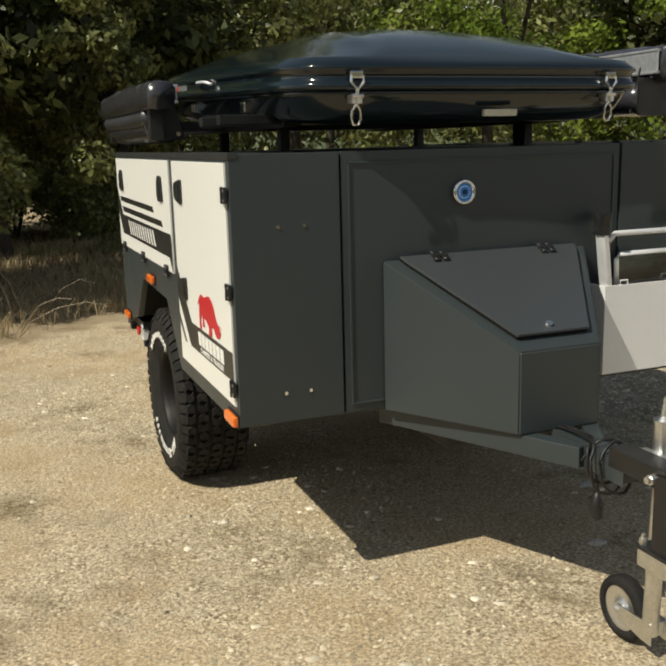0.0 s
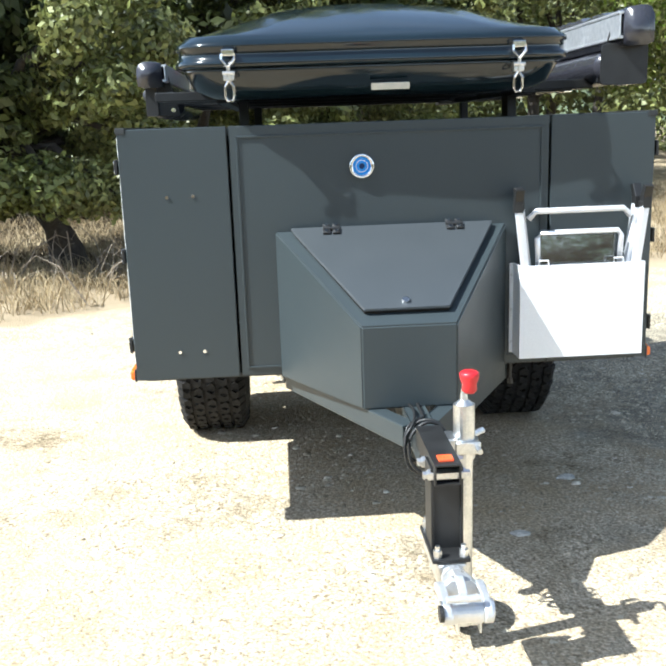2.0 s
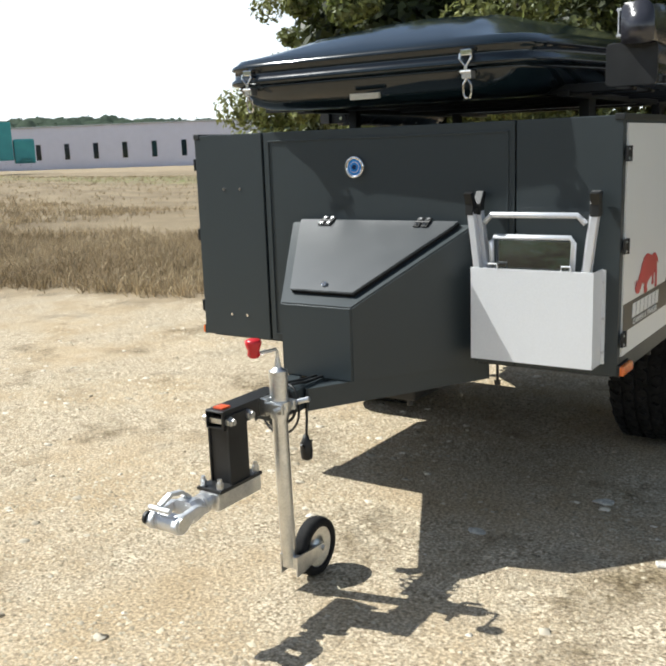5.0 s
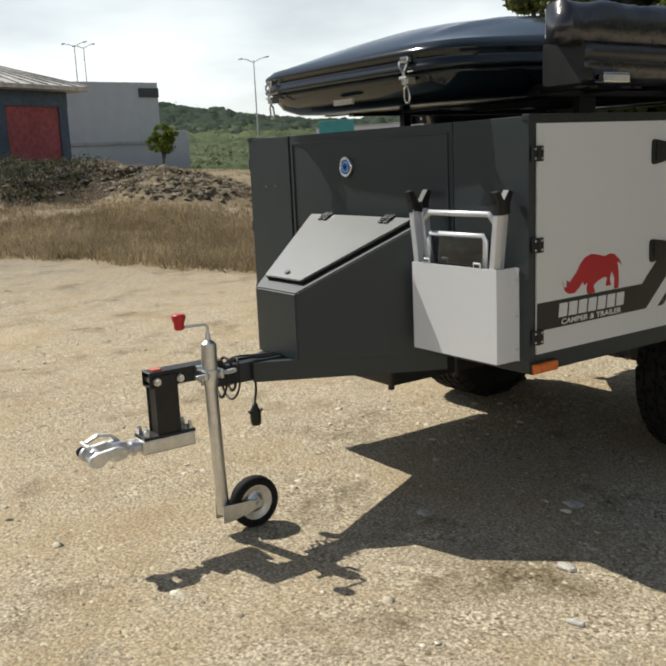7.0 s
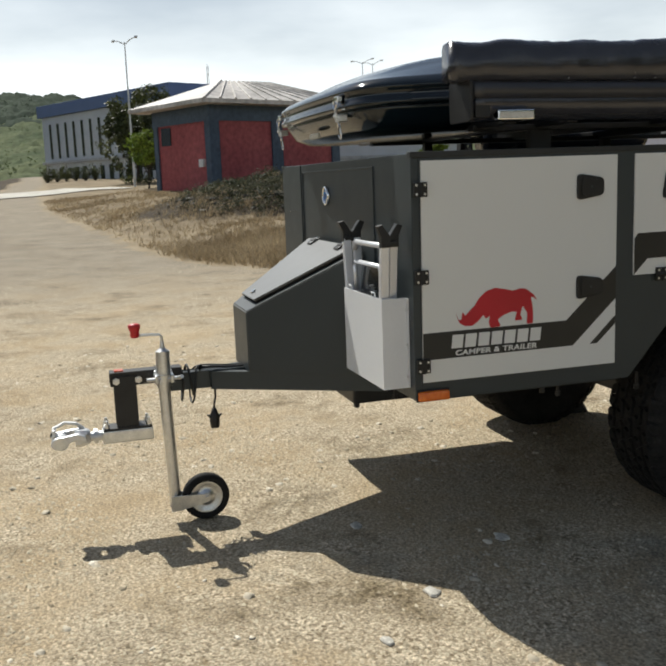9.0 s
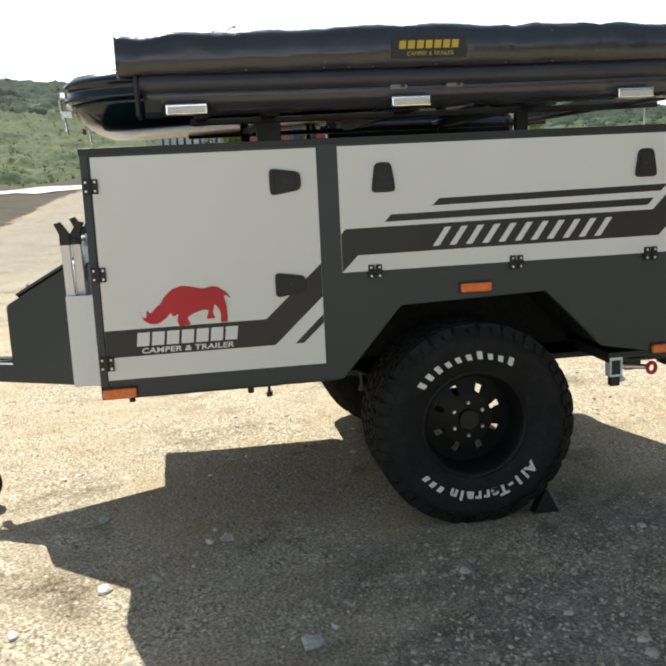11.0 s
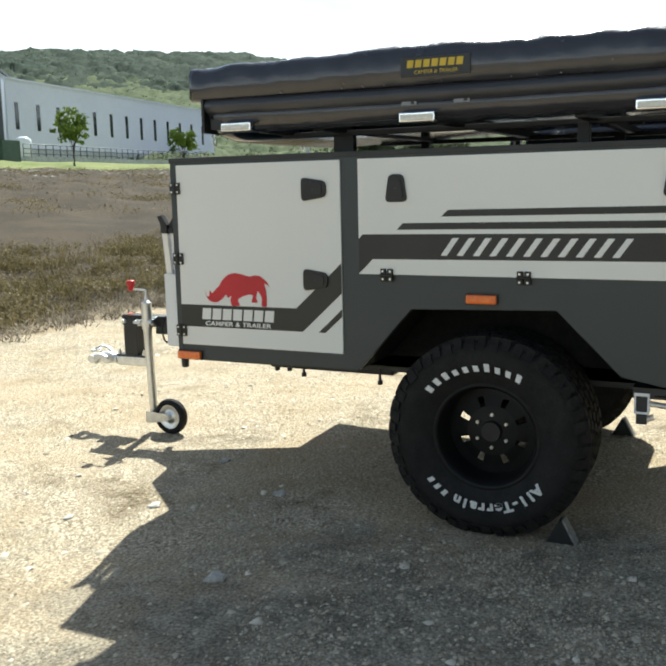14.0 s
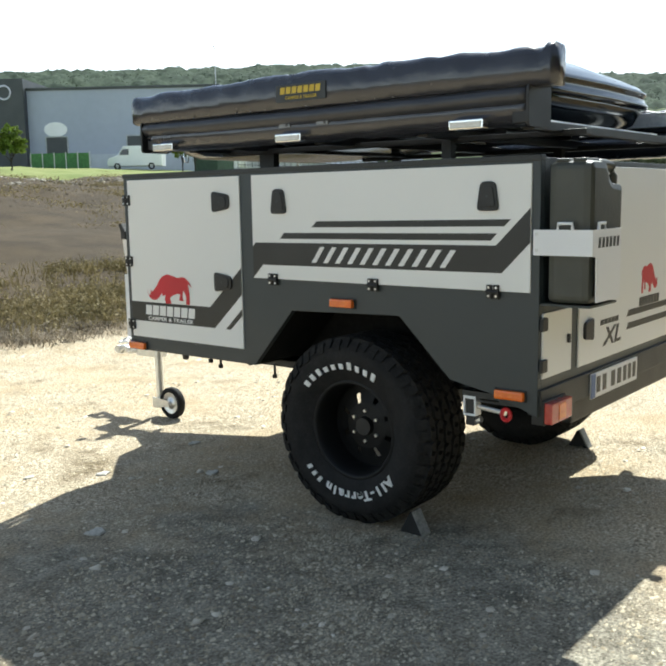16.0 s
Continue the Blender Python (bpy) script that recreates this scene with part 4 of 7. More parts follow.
lathe(bm, [(-0.020, 0.074), (-0.020, 0.060), (-0.012, 0.048), (-0.014, 0.030), (-0.024, 0.024), (-0.024, 0.008), (0.024, 0.008), (0.024, 0.024), (0.014, 0.030), (0.012, 0.048), (0.020, 0.060), (0.020, 0.074)], JW, 36)
part("steel_rim", bm, ZINC, jack, smooth=True)
bm = bmesh.new()
for u in (-0.036, 0.030):
    slab(bm, [(-0.835, 0.060), (-0.790, 0.062), (-0.665, 0.088), (-0.660, 0.112), (-0.675, 0.122), (-0.790, 0.128), (-0.835, 0.130)], "x", JW[0] + u, JW[0] + u + 0.006, 0.001)
box(bm, JW[0] - 0.034, JW[0] + 0.034, -0.822, -0.796, 0.078, 0.122, 0.004)
rod(bm, (JW[0] - 0.045, -0.678, 0.104), (JW[0] + 0.045, -0.678, 0.104), 0.010, 10)
part("fork", bm, ZINC, jack)


def cable(name, pts, r, parent, mat=CABLE):
    bm = bmesh.new()
    smooth_pts = []
    pts = [Vector(p) for p in pts]
    for i in range(len(pts) - 1):
        p0, p1, p2, p3 = pts[max(i - 1, 0)], pts[i], pts[i + 1], pts[min(i + 2, len(pts) - 1)]
        for s in range(5):
            t = s / 5
            smooth_pts.append(0.5 * (2 * p1 + (p2 - p0) * t + (2 * p0 - 5 * p1 + 4 * p2 - p3) * t * t + (3 * p1 - p0 - 3 * p2 + p3) * t ** 3))
    smooth_pts.append(pts[-1])
    pipe(bm, smooth_pts, r, 7)
    return part(name, bm, mat, parent, smooth=True)


cable("wiring_cable", [(0.012, -0.455, 0.660), (0.010, -0.55, 0.662), (0.0, -0.62, 0.668), (-0.05, -0.66, 0.65), (-0.055, -0.675, 0.575), (0.0, -0.69, 0.545), (0.055, -0.70, 0.585), (0.05, -0.71, 0.66), (0.0, -0.715, 0.685), (-0.05, -0.72, 0.64), (-0.045, -0.735, 0.56), (0.02, -0.745, 0.53), (0.06, -0.74, 0.60), (0.045, -0.74, 0.67)], 0.0055, trailer)
cable("wiring_cable", [(-0.015, -0.455, 0.660), (-0.012, -0.54, 0.666), (-0.03, -0.66, 0.670), (-0.062, -0.69, 0.62), (-0.05, -0.70, 0.54), (0.02, -0.70, 0.515), (0.065, -0.69, 0.57), (0.05, -0.68, 0.662), (-0.01, -0.66, 0.672), (-0.058, -0.64, 0.61)], 0.0045, trailer)
cable("wiring_cable", [(0.10, -0.45, 0.585), (0.16, -0.30, 0.572), (0.26, -0.10, 0.575), (0.34, 0.05, 0.60)], 0.0045, trailer)
hang = cable("plug_lead", [(0.035, -0.60, 0.59), (0.034, -0.598, 0.54), (0.036, -0.606, 0.50), (0.033, -0.607, 0.47)], 0.005, trailer)
bm = bmesh.new()
loft(bm, [[(0.033 + s * math.cos(a), -0.607 + s * math.sin(a), z) for a in np.linspace(0, 2 * math.pi, 13).tolist()[:-1]] for z, s in ((0.482, 0.009), (0.466, 0.014), (0.452, 0.021), (0.425, 0.023), (0.398, 0.021), (0.392, 0.018))])
plug = part("trailer_plug", bm, BLACK_PLASTIC, hang, smooth=True)
for d in (-1, 1):
    bm = bmesh.new()
    slab(bm, [(-0.607 + d * 0.018, 0.432), (-0.607 + d * 0.034, 0.452), (-0.607 + d * 0.030, 0.456), (-0.607 + d * 0.016, 0.446)], "x", 0.027, 0.039, 0.001)
    part("plug_ear", bm, BLACK_PLASTIC, plug)
bm = bmesh.new()
box(bm, -0.16, 0.135, 0.02, 0.74, 0.452, 0.642, 0.012)
tank_under = part("underfloor_tank", bm, BLACK_PLASTIC, trailer, "black underfloor water tank")
bm = bmesh.new()
rod(bm, (0.10, 0.045, 0.430), (0.10, 0.045, 0.456), 0.014, 10)
part("drain_plug", bm, BLACK_PLASTIC, tank_under)

for u, y, z in ((0.46, 0.10, 0.545), (-0.35, 0.05, 0.56), (0.90, 0.62, 0.60), (0.90, 0.98, 0.59), (0.90, 0.55, 0.62)):
    bm = bmesh.new()
    rod(bm, (u, y, z), (u, y, 0.66), 0.006, 8)
    rod(bm, (u, y, z), (u, y, z + 0.018), 0.012, 6)
    part("stud", bm, BLACK_PLASTIC, trailer)

# ---- wheels and axle ----
WY, WZ, WR = 1.438, 0.408, 0.415


def tyre_profile(r):
    half = [(0.122, 0.213), (0.145, 0.250), (0.163, 0.310), (0.165, 0.345), (0.154, 0.378), (0.136, r - 0.020), (0.118, r - 0.014)]
    return [(-u, v) for u, v in half] + half[::-1]


def build_wheel(side):
    cx = side * 0.778
    c = (cx, WY, WZ)
    bm = bmesh.new()
    lathe(bm, tyre_profile(WR), c, 72)
    wheel = part("wheel", bm, RUBBER, trailer, "black all-terrain tyre with white sidewall marks", smooth=True)
    # tread blocks in five staggered rows, and shoulder lugs
    bm = bmesh.new()
    rows = [(-0.118, 0.040, 50, 0.0), (-0.062, 0.047, 56, 0.5), (0.0, 0.047, 56, 0.0), (0.062, 0.047, 56, 0.5), (0.118, 0.040, 50, 0.25)]
    for u, w, count, off in rows:
        for k in range(count):
            a = 2 * math.pi * (k + off) / count
            half = math.pi * 2 * WR / count / 2 * 0.76
            lean = 0.008 * (1 if k % 2 else -1)
            m = Matrix.Translation(c) @ Matrix.Rotation(a, 4, "X") @ Matrix.Translation((u, 0, WR - 0.008))
            pts = [(-w / 2, -half + lean), (-w * 0.1, -half - lean), (w / 2, -half + lean), (w / 2, half + lean), (w * 0.1, half - lean), (-w / 2, half + lean)]
            lo = [bm.verts.new(m @ Vector((p, q, -0.010))) for p, q in pts]
            hi = [bm.verts.new(m @ Vector((p * 0.92, q * 0.92, 0.008))) for p, q in pts]
            bm.faces.new(hi)
            for i in range(6):
                bm.faces.new((lo[i], lo[(i + 1) % 6], hi[(i + 1) % 6], hi[i]))
    for s in (-1, 1):
        for k in range(50):
            a = 2 * math.pi * (k + (0.25 if s > 0 else 0.0)) / 50
            m = Matrix.Translation(c) @ Matrix.Rotation(a, 4, "X")
            half = 0.019 if k % 2 else 0.016
            depth = 0.362 if k % 2 else 0.374
            pts = [(s * 0.136, WR - 0.005), (s * 0.156, 0.386), (s * 0.167, depth), (s * 0.150, depth), (s * 0.118, WR - 0.02)]
            lo = [bm.verts.new(m @ Vector((p, -half, q))) for p, q in pts]
            hi = [bm.verts.new(m @ Vector((p, half, q))) for p, q in pts]
            bm.faces.new(lo)
            bm.faces.new(hi[::-1])
            for i in range(5):
                bm.faces.new((lo[i], lo[(i + 1) % 5], hi[(i + 1) % 5], hi[i]))
    bmesh.ops.recalc_face_normals(bm, faces=bm.faces[:])
    tread = part("tread", bm, RUBBER_DUSTY, wheel)
    tread["kind"] = "stuff"
    # rim barrel, and a disc with eight windows
    bm = bmesh.new()
    s = side
    lathe(bm, [(s * 0.128, 0.222), (s * 0.134, 0.212), (s * 0.122, 0.205), (s * 0.105, 0.196), (s * -0.02, 0.186), (s * -0.115, 0.196), (s * -0.13, 0.215)], c, 56)
    rim = part("rim", bm, RIM, wheel, smooth=True)
    bm = bmesh.new()
    for layer, flip in ((s * 0.020, 1), (s * 0.012, -1)):
        inner, mid, outer, wide = [], [], [], []
        n = 64
        def ring(r, dx):
            return [bm.verts.new((cx + layer + dx, WY + r * math.cos(2 * math.pi * k / n), WZ + r * math.sin(2 * math.pi * k / n))) for k in range(n)]
        r0, r1, r2, r3 = ring(0.045, s * 0.012), ring(0.105, s * 0.004), ring(0.148, s * -0.010), ring(0.190, s * -0.018)
        for k in range(n):
            j = (k + 1) % n
            bm.faces.new((r0[k], r0[j], r1[j], r1[k]))
            if k % 8 not in (3, 4):
                bm.faces.new((r1[k], r1[j], r2[j], r2[k]))
            bm.faces.new((r2[k], r2[j], r3[j], r3[k]))
    part("rim_disc", bm, RIM, wheel)
    bm = bmesh.new()
    rod(bm, (cx + s * 0.010, WY, WZ), (cx + s * 0.052, WY, WZ), 0.046, 28, 0.040)
    part("hub_cap", bm, BLACK_PLASTIC, wheel)
    bm = bmesh.new()
    lathe(bm, [(s * 0.004, 0.0), (s * 0.004, 0.100), (s * -0.004, 0.108), (s * -0.075, 0.112), (s * -0.080, 0.0)], c, 40)
    part("brake_drum", bm, LINER, wheel, smooth=False)
    for k in range(6):
        a = 2 * math.pi * k / 6 + 0.52
        y, z = WY + 0.0695 * math.cos(a), WZ + 0.0695 * math.sin(a)
        bm = bmesh.new()
        rod(bm, (cx + s * 0.018, y, z), (cx + s * 0.040, y, z), 0.0075, 6)
        part("wheel_nut", bm, ZINC, wheel)
    # raised white marks on the sidewall
    def mark(a0, a1, r0, r1, skew=0.0):
        bm = bmesh.new()
        pts = []
        for a, r in ((a0, r0), (a1, r0), (a1 + skew, r1), (a0 + skew, r1)):
            pts.append((WY + r * math.cos(a), WZ + r * math.sin(a)))
        slab(bm, pts, "x", cx + s * 0.1600, cx + s * 0.1650)
        part("white_mark", bm, DECAL_WHITE, wheel)
    top = math.pi / 2
    for k in range(10):
        a = top + s * (0.86 - 0.152 * k)
        tall = 0.040 if k in (0, 1, 2, 6, 9) else 0.029
        mark(a - 0.036, a + 0.036, 0.277, 0.279 + tall * 0.74, 0.02 * s)
    for k in range(3):
        a = -top - s * (0.58 + 0.130 * k)
        mark(a - 0.032, a + 0.032, 0.279, 0.305, -0.02 * s)
    return wheel


for side in (-1, 1):
    build_wheel(side)
    # the tyre's plain words, letter by letter round the lower sidewall
    tyre = trailer.children[-1]
    for k, ch in enumerate("All-Terrain"):
        a = -math.pi / 2 + side * (0.86 - 0.125 * k)
        m = Matrix.Translation((side * 0.9425, WY + 0.289 * math.cos(a), WZ + 0.289 * math.sin(a))) @ Matrix.Rotation(a - math.pi / 2, 4, "X") @ Matrix.Rotation(radians(90 * side), 4, "Z") @ Matrix.Rotation(radians(90), 4, "X") @ Matrix.Translation((0, -0.020, 0))
        lettering("sidewall_letter", ch, 0.057, m @ Matrix.Scale(1.12, 4, (1, 0, 0)), DECAL_WHITE, tyre, depth=0.0015, bold=0.0026)
bm = bmesh.new()
box(bm, -0.70, 0.70, WY - 0.035, WY + 0.035, WZ - 0.035, WZ + 0.035, 0.006)
part("axle", bm, BLACK_PLASTIC, trailer)
for side in (-1, 1):
    bm = bmesh.new()
    slab(bm, [(0.92, 0.60), (1.02, 0.60), (WY + 0.06, WZ - 0.05), (WY + 0.06, WZ + 0.06), (WY - 0.05, WZ + 0.07), (0.92, 0.66)], "x", side * 0.52, side * 0.58, 0.004)
    part("trailing_arm", bm, BLACK_PLASTIC, trailer)
    bm = bmesh.new()
    box(bm, side * 0.55 - 0.03, side * 0.55 + 0.03, 0.46, BY - 0.02, 0.575, 0.655, 0.004)
    part("chassis_rail", bm, GREY_DARK, trailer)

# ---- white holder with a folded camp table, on the front wall ----
bm = bmesh.new()
slab(bm, [(0.440, -0.001), (0.440, -0.1015), (0.892, -0.1015), (0.892, -0.001), (0.888, -0.001), (0.888, -0.0975), (0.444, -0.0975), (0.444, -0.001)], "z", 0.695, 1.034, 0.0008)
holder = part("table_holder", bm, WHITE_PAINT, trailer, "white powder-coated sheet metal holder")
bm = bmesh.new()
box(bm, 0.4445, 0.8875, -0.097, -0.001, 0.697, 0.702)
part("bottom_plate", bm, WHITE_PAINT, holder)
for u0, u1 in ((0.8925, 0.905), (0.427, 0.4395)):
    bm = bmesh.new()
    box(bm, u0, u1, -0.006, -0.001, 0.697, 1.032)
    part("flange", bm, WHITE_PAINT, holder)
for u in (0.433, 0.899):
    for z in (0.74, 0.86, 0.99):
        bm = bmesh.new()
        rod(bm, (u, -0.010, z), (u, -0.004, z), 0.0055, 8)
        part("screw", bm, ZINC, holder)

table = thing("folding_table", "folded white aluminium camp table standing in its holder", "folding table", at=(0, 0, 0))
for name, pts, r, mat in (
    ("cross_bar", [(0.478, -0.062, 1.195), (0.505, -0.062, 1.222), (0.820, -0.062, 1.222), (0.848, -0.062, 1.195)], 0.011, ALU_WHITE),
    ("inner_bow", [(0.512, -0.072, 1.03), (0.508, -0.072, 1.128), (0.520, -0.072, 1.146), (0.800, -0.072, 1.146), (0.812, -0.072, 1.128), (0.808, -0.072, 1.03)], 0.0095, ALU_WHITE),
):
    bm = bmesh.new()
    pipe(bm, pts, r, 10)
    part(name, bm, mat, table, smooth=True)
for top, low, y in ((0.434, 0.500, -0.083), (0.448, 0.520, -0.046), (0.891, 0.830, -0.083), (0.876, 0.810, -0.046)):
    bm = bmesh.new()
    loft(bm, [[(u + sx * 0.0125, y + sy * 0.0165, z) for sx, sy in ((-1, -0.8), (-0.8, -1), (0.8, -1), (1, -0.8), (1, 0.8), (0.8, 1), (-0.8, 1), (-1, 0.8))] for u, z in ((top, 1.255), (low, 0.72))])
    part("leg", bm, ALU_WHITE, table)
for u, y, out in ((0.434, -0.083, -1), (0.448, -0.046, 1), (0.891, -0.083, -1), (0.876, -0.046, 1)):
    bm = bmesh.new()
    slab(bm, [(y - 0.018, 1.222), (y + 0.018, 1.222), (y + 0.018, 1.262), (y + 0.018 + max(out, 0) * 0.016, 1.300), (y + out * 0.012, 1.306), (y - 0.018, 1.262 if out > 0 else 1.262)] if out > 0 else
         [(y - 0.018, 1.222), (y + 0.018, 1.222), (y + 0.018, 1.262), (y - 0.012, 1.306), (y - 0.034, 1.300), (y - 0.018, 1.262)], "x", u - 0.015, u + 0.015, 0.003)
    part("foot_cap", bm, BLACK_PLASTIC, table, "black rubber foot")
for u in (0.440, 0.885):
    bm = bmesh.new()
    box(bm, u - 0.014, u + 0.014, -0.094, -0.038, 1.226, 1.246, 0.004)
    part("joint_block", bm, BLACK_PLASTIC, table)
bm = bmesh.new()
box(bm, 0.520, 0.800, -0.004, 0.004, -0.205, 0.207, 0.003, Matrix.Translation((0, -0.062, 0.927)) @ Matrix.Rotation(radians(-5.0), 4, "X"))
part("tabletop", bm, MIRROR_SHEET, table, "polished metal sheet top")
for u in (0.525, 0.795):
    bm = bmesh.new()
    pipe(bm, [(u - 0.018, -0.100, 1.030), (u - 0.016, -0.100, 1.050), (u + 0.016, -0.100, 1.050), (u + 0.018, -0.100, 1.030)], 0.0035, 8)
    part("holder_eye", bm, WHITE_PAINT, holder)

# ---- rear wall ----
R = BY
bm = bmesh.new()
box(bm, -BX + 0.03, BX - 0.03, R - 0.03, R, 0.66, TOP - 0.004, 0.003)
part("rear_wall", bm, GREY, trailer)
bm = bmesh.new()
slab(bm, [(-0.93, 0.60), (0.93, 0.60), (0.945, 0.70), (-0.945, 0.70)], "y", R - 0.05, R + 0.012, 0.004)
apron = part("rear_apron", bm, GREY_DARK, trailer)
bm = bmesh.new()
slab(bm, [(-0.90, 0.735), (0.605, 0.735), (0.605, 1.525), (-0.90, 1.525)], "y", R - 0.004, R + 0.007, 0.002)
rear_door = part("rear_door", bm, WHITE, trailer, "white rear kitchen hatch with dark graphics")
bm = bmesh.new()
slab(bm, [(0.675, 0.74), (0.925, 0.74), (0.925, 0.985), (0.675, 0.985)], "y", R - 0.004, R + 0.007, 0.002)
small = part("rear_locker_door", bm, WHITE, trailer, "small white locker door")
for z in (0.79, 0.945):
    bm = bmesh.new()
    box(bm, 0.905, 0.948, R + 0.004, R + 0.018, z - 0.024, z + 0.024, 0.003)
    part("hinge", bm, BLACK_PLASTIC, small)
bm = bmesh.new()
box(bm, 0.703, 0.717, R + 0.006, R + 0.018, 0.850, 0.885, 0.003)
part("latch", bm, BLACK_PLASTIC, small)
bm = bmesh.new()
slab(bm, rounded([(0.482, 0.830), (0.565, 0.842), (0.565, 0.908), (0.482, 0.922)], 0.016), "y", R + 0.007, R + 0.020, 0.003)
part("handle", bm, BLACK_PLASTIC, rear_door, "black compression latch")
red_emblem(1, "y", -0.28, 0.965, 0.22, 0.135, R + 0.007, rear_door)
name_blocks(1, "y", -0.30, 0.912, 0.26, 0.04, R + 0.007, rear_door, DECAL, slant=-0.1)
name_blocks(1, "y", 0.20, 0.878, 0.20, 0.022, R + 0.007, rear_door, DECAL, count=5, slant=-0.2)
turn = Matrix.Translation((0.265, R + 0.0082, 0.790)) @ Matrix.Rotation(radians(180), 4, "Z") @ Matrix.Rotation(radians(90), 4, "X")
lettering("lettering", "XL", 0.105, turn @ Matrix.Scale(1.5, 4, (1, 0, 0)), DECAL, rear_door, shear=0.25, bold=0.002)
for z in (0.825, 0.882):
    bm = bmesh.new()
    slab(bm, [(-0.85, z), (0.10, z), (0.08, z + 0.028), (-0.85, z + 0.028)], "y", R + 0.007, R + 0.008)
    part("dark_stripe", bm, DECAL, rear_door)
for u0, u1, n in ((0.750, 0.930, "tail_lamp"), (-0.930, -0.750, "tail_lamp")):
    bm = bmesh.new()
    box(bm, u0, u1, R + 0.012, R + 0.050, 0.572, 0.652, 0.006)
    lamp = part(n, bm, RED_LENS, trailer, "square red tail lamp")
    bm = bmesh.new()
    box(bm, u0 + 0.060, u1 - 0.060, R + 0.046, R + 0.053, 0.582, 0.642, 0.003)
    part("amber_lens", bm, ORANGE_LENS, lamp)
    bm = bmesh.new()
    box(bm, u0 - 0.006, u1 + 0.006, R - 0.03, R + 0.02, 0.566, 0.658, 0.004)
    part("lamp_base", bm, BLACK_PLASTIC, lamp)
bm = bmesh.new()
box(bm, -0.02, 0.50, R + 0.012, R + 0.018, 0.585, 0.690, 0.004)
plate = part("number_plate", bm, PLATE, trailer, "pale plate with dark bars")
for k, (u, w) in enumerate(((0.405, 0.05), (0.34, 0.05), (0.245, 0.055), (0.175, 0.055), (0.115, 0.045), (0.06, 0.045), (0.005, 0.045))):
    bm = bmesh.new()
    box(bm, u, u + w * 0.75, R + 0.018, R + 0.0195, 0.605, 0.672)
    part("plate_bar", bm, DECAL, plate)
bm = bmesh.new()
box(bm, 0.455, 0.498, R + 0.018, R + 0.0195, 0.588, 0.687)
part("plate_bar", bm, CLAD_BLUE, plate)
bm = bmesh.new()
box(bm, -0.88, 0.60, R - 0.10, R - 0.02, 0.50, 0.60, 0.01)
part("bumper_beam", bm, BLACK_PLASTIC, trailer)

# white bracket that wraps a jerry can at the rear corner
bm = bmesh.new()
slab(bm, [(R - 0.022, 1.200), (R + 0.200, 1.200), (R + 0.200, 1.292), (R - 0.022, 1.292)], "x", 0.956, 0.960, 0.001)
slab(bm, [(0.960, 1.200), (0.925, 1.195), (0.918, 1.035), (0.700, 1.035), (0.700, 1.292), (0.960, 1.292)], "y", R + 0.198, R + 0.202, 0.001)
box(bm, 0.700, 0.704, R + 0.002, R + 0.199, 1.035, 1.292)
rack = part("can_bracket", bm, WHITE_PAINT, trailer, "white sheet metal jerry can bracket")
bm = bmesh.new()
pipe(bm, [(0.958, R + 0.070, 1.290), (0.958, R + 0.072, 1.314), (0.958, R + 0.124, 1.314), (0.958, R + 0.126, 1.290)], 0.006, 8)
part("bracket_eye", bm, WHITE_PAINT, rack)
bm = bmesh.new()
pipe(bm, [(0.905, R + 0.200, 1.290), (0.903, R + 0.200, 1.314), (0.850, R + 0.200, 1.314), (0.848, R + 0.200, 1.290)], 0.006, 8)
part("bracket_eye", bm, WHITE_PAINT, rack)
name_blocks(1, "y", 0.725, 1.228, 0.20, 0.036, R + 0.202, rack, GREY_DARK, count=6, slant=-0.1, gap=0.40)
for z in (1.218, 1.276):
    bm = bmesh.new()
    rod(bm, (0.960, R - 0.008, z), (0.964, R - 0.008, z), 0.0055, 8)
    part("bolt", bm, ZINC, rack)
bm = bmesh.new()
box(bm, 0.70, 0.940, R, R + 0.19, 1.016, 1.024)
part("can_shelf", bm, GREY, trailer)

can = thing("jerry_can", "olive grey plastic jerry can in the rear bracket", "jerry can")
bm = bmesh.new()
slab(bm, rounded([(0.938, 1.026), (0.938, 1.532), (0.795, 1.532), (0.752, 1.458), (0.640, 1.452), (0.640, 1.026)], 0.030, 4), "y", R + 0.022, R + 0.184, 0.028)
part("can_body", bm, OLIVE, can)
bm = bmesh.new()
pipe(bm, [(0.805, R + 0.145, 1.515), (0.775, R + 0.145, 1.522), (0.735, R + 0.145, 1.522), (0.672, R + 0.145, 1.512), (0.658, R + 0.145, 1.48), (0.660, R + 0.145, 1.440)], 0.018, 10)
part("can_handle", bm, OLIVE, can, smooth=True)
for z in (1.10,):
    bm = bmesh.new()
    box(bm, 0.69, 0.89, R + 0.182, R + 0.189, z, z + 0.045, 0.006)
    part("can_rib", bm, OLIVE, can)
for y0, y1 in ((R + 0.045, R + 0.092), (R + 0.108, R + 0.155)):
    bm = bmesh.new()
    box(bm, 0.80, 0.925, y0, y1, 1.526, 1.541, 0.006)
    part("can_rib", bm, OLIVE, can)

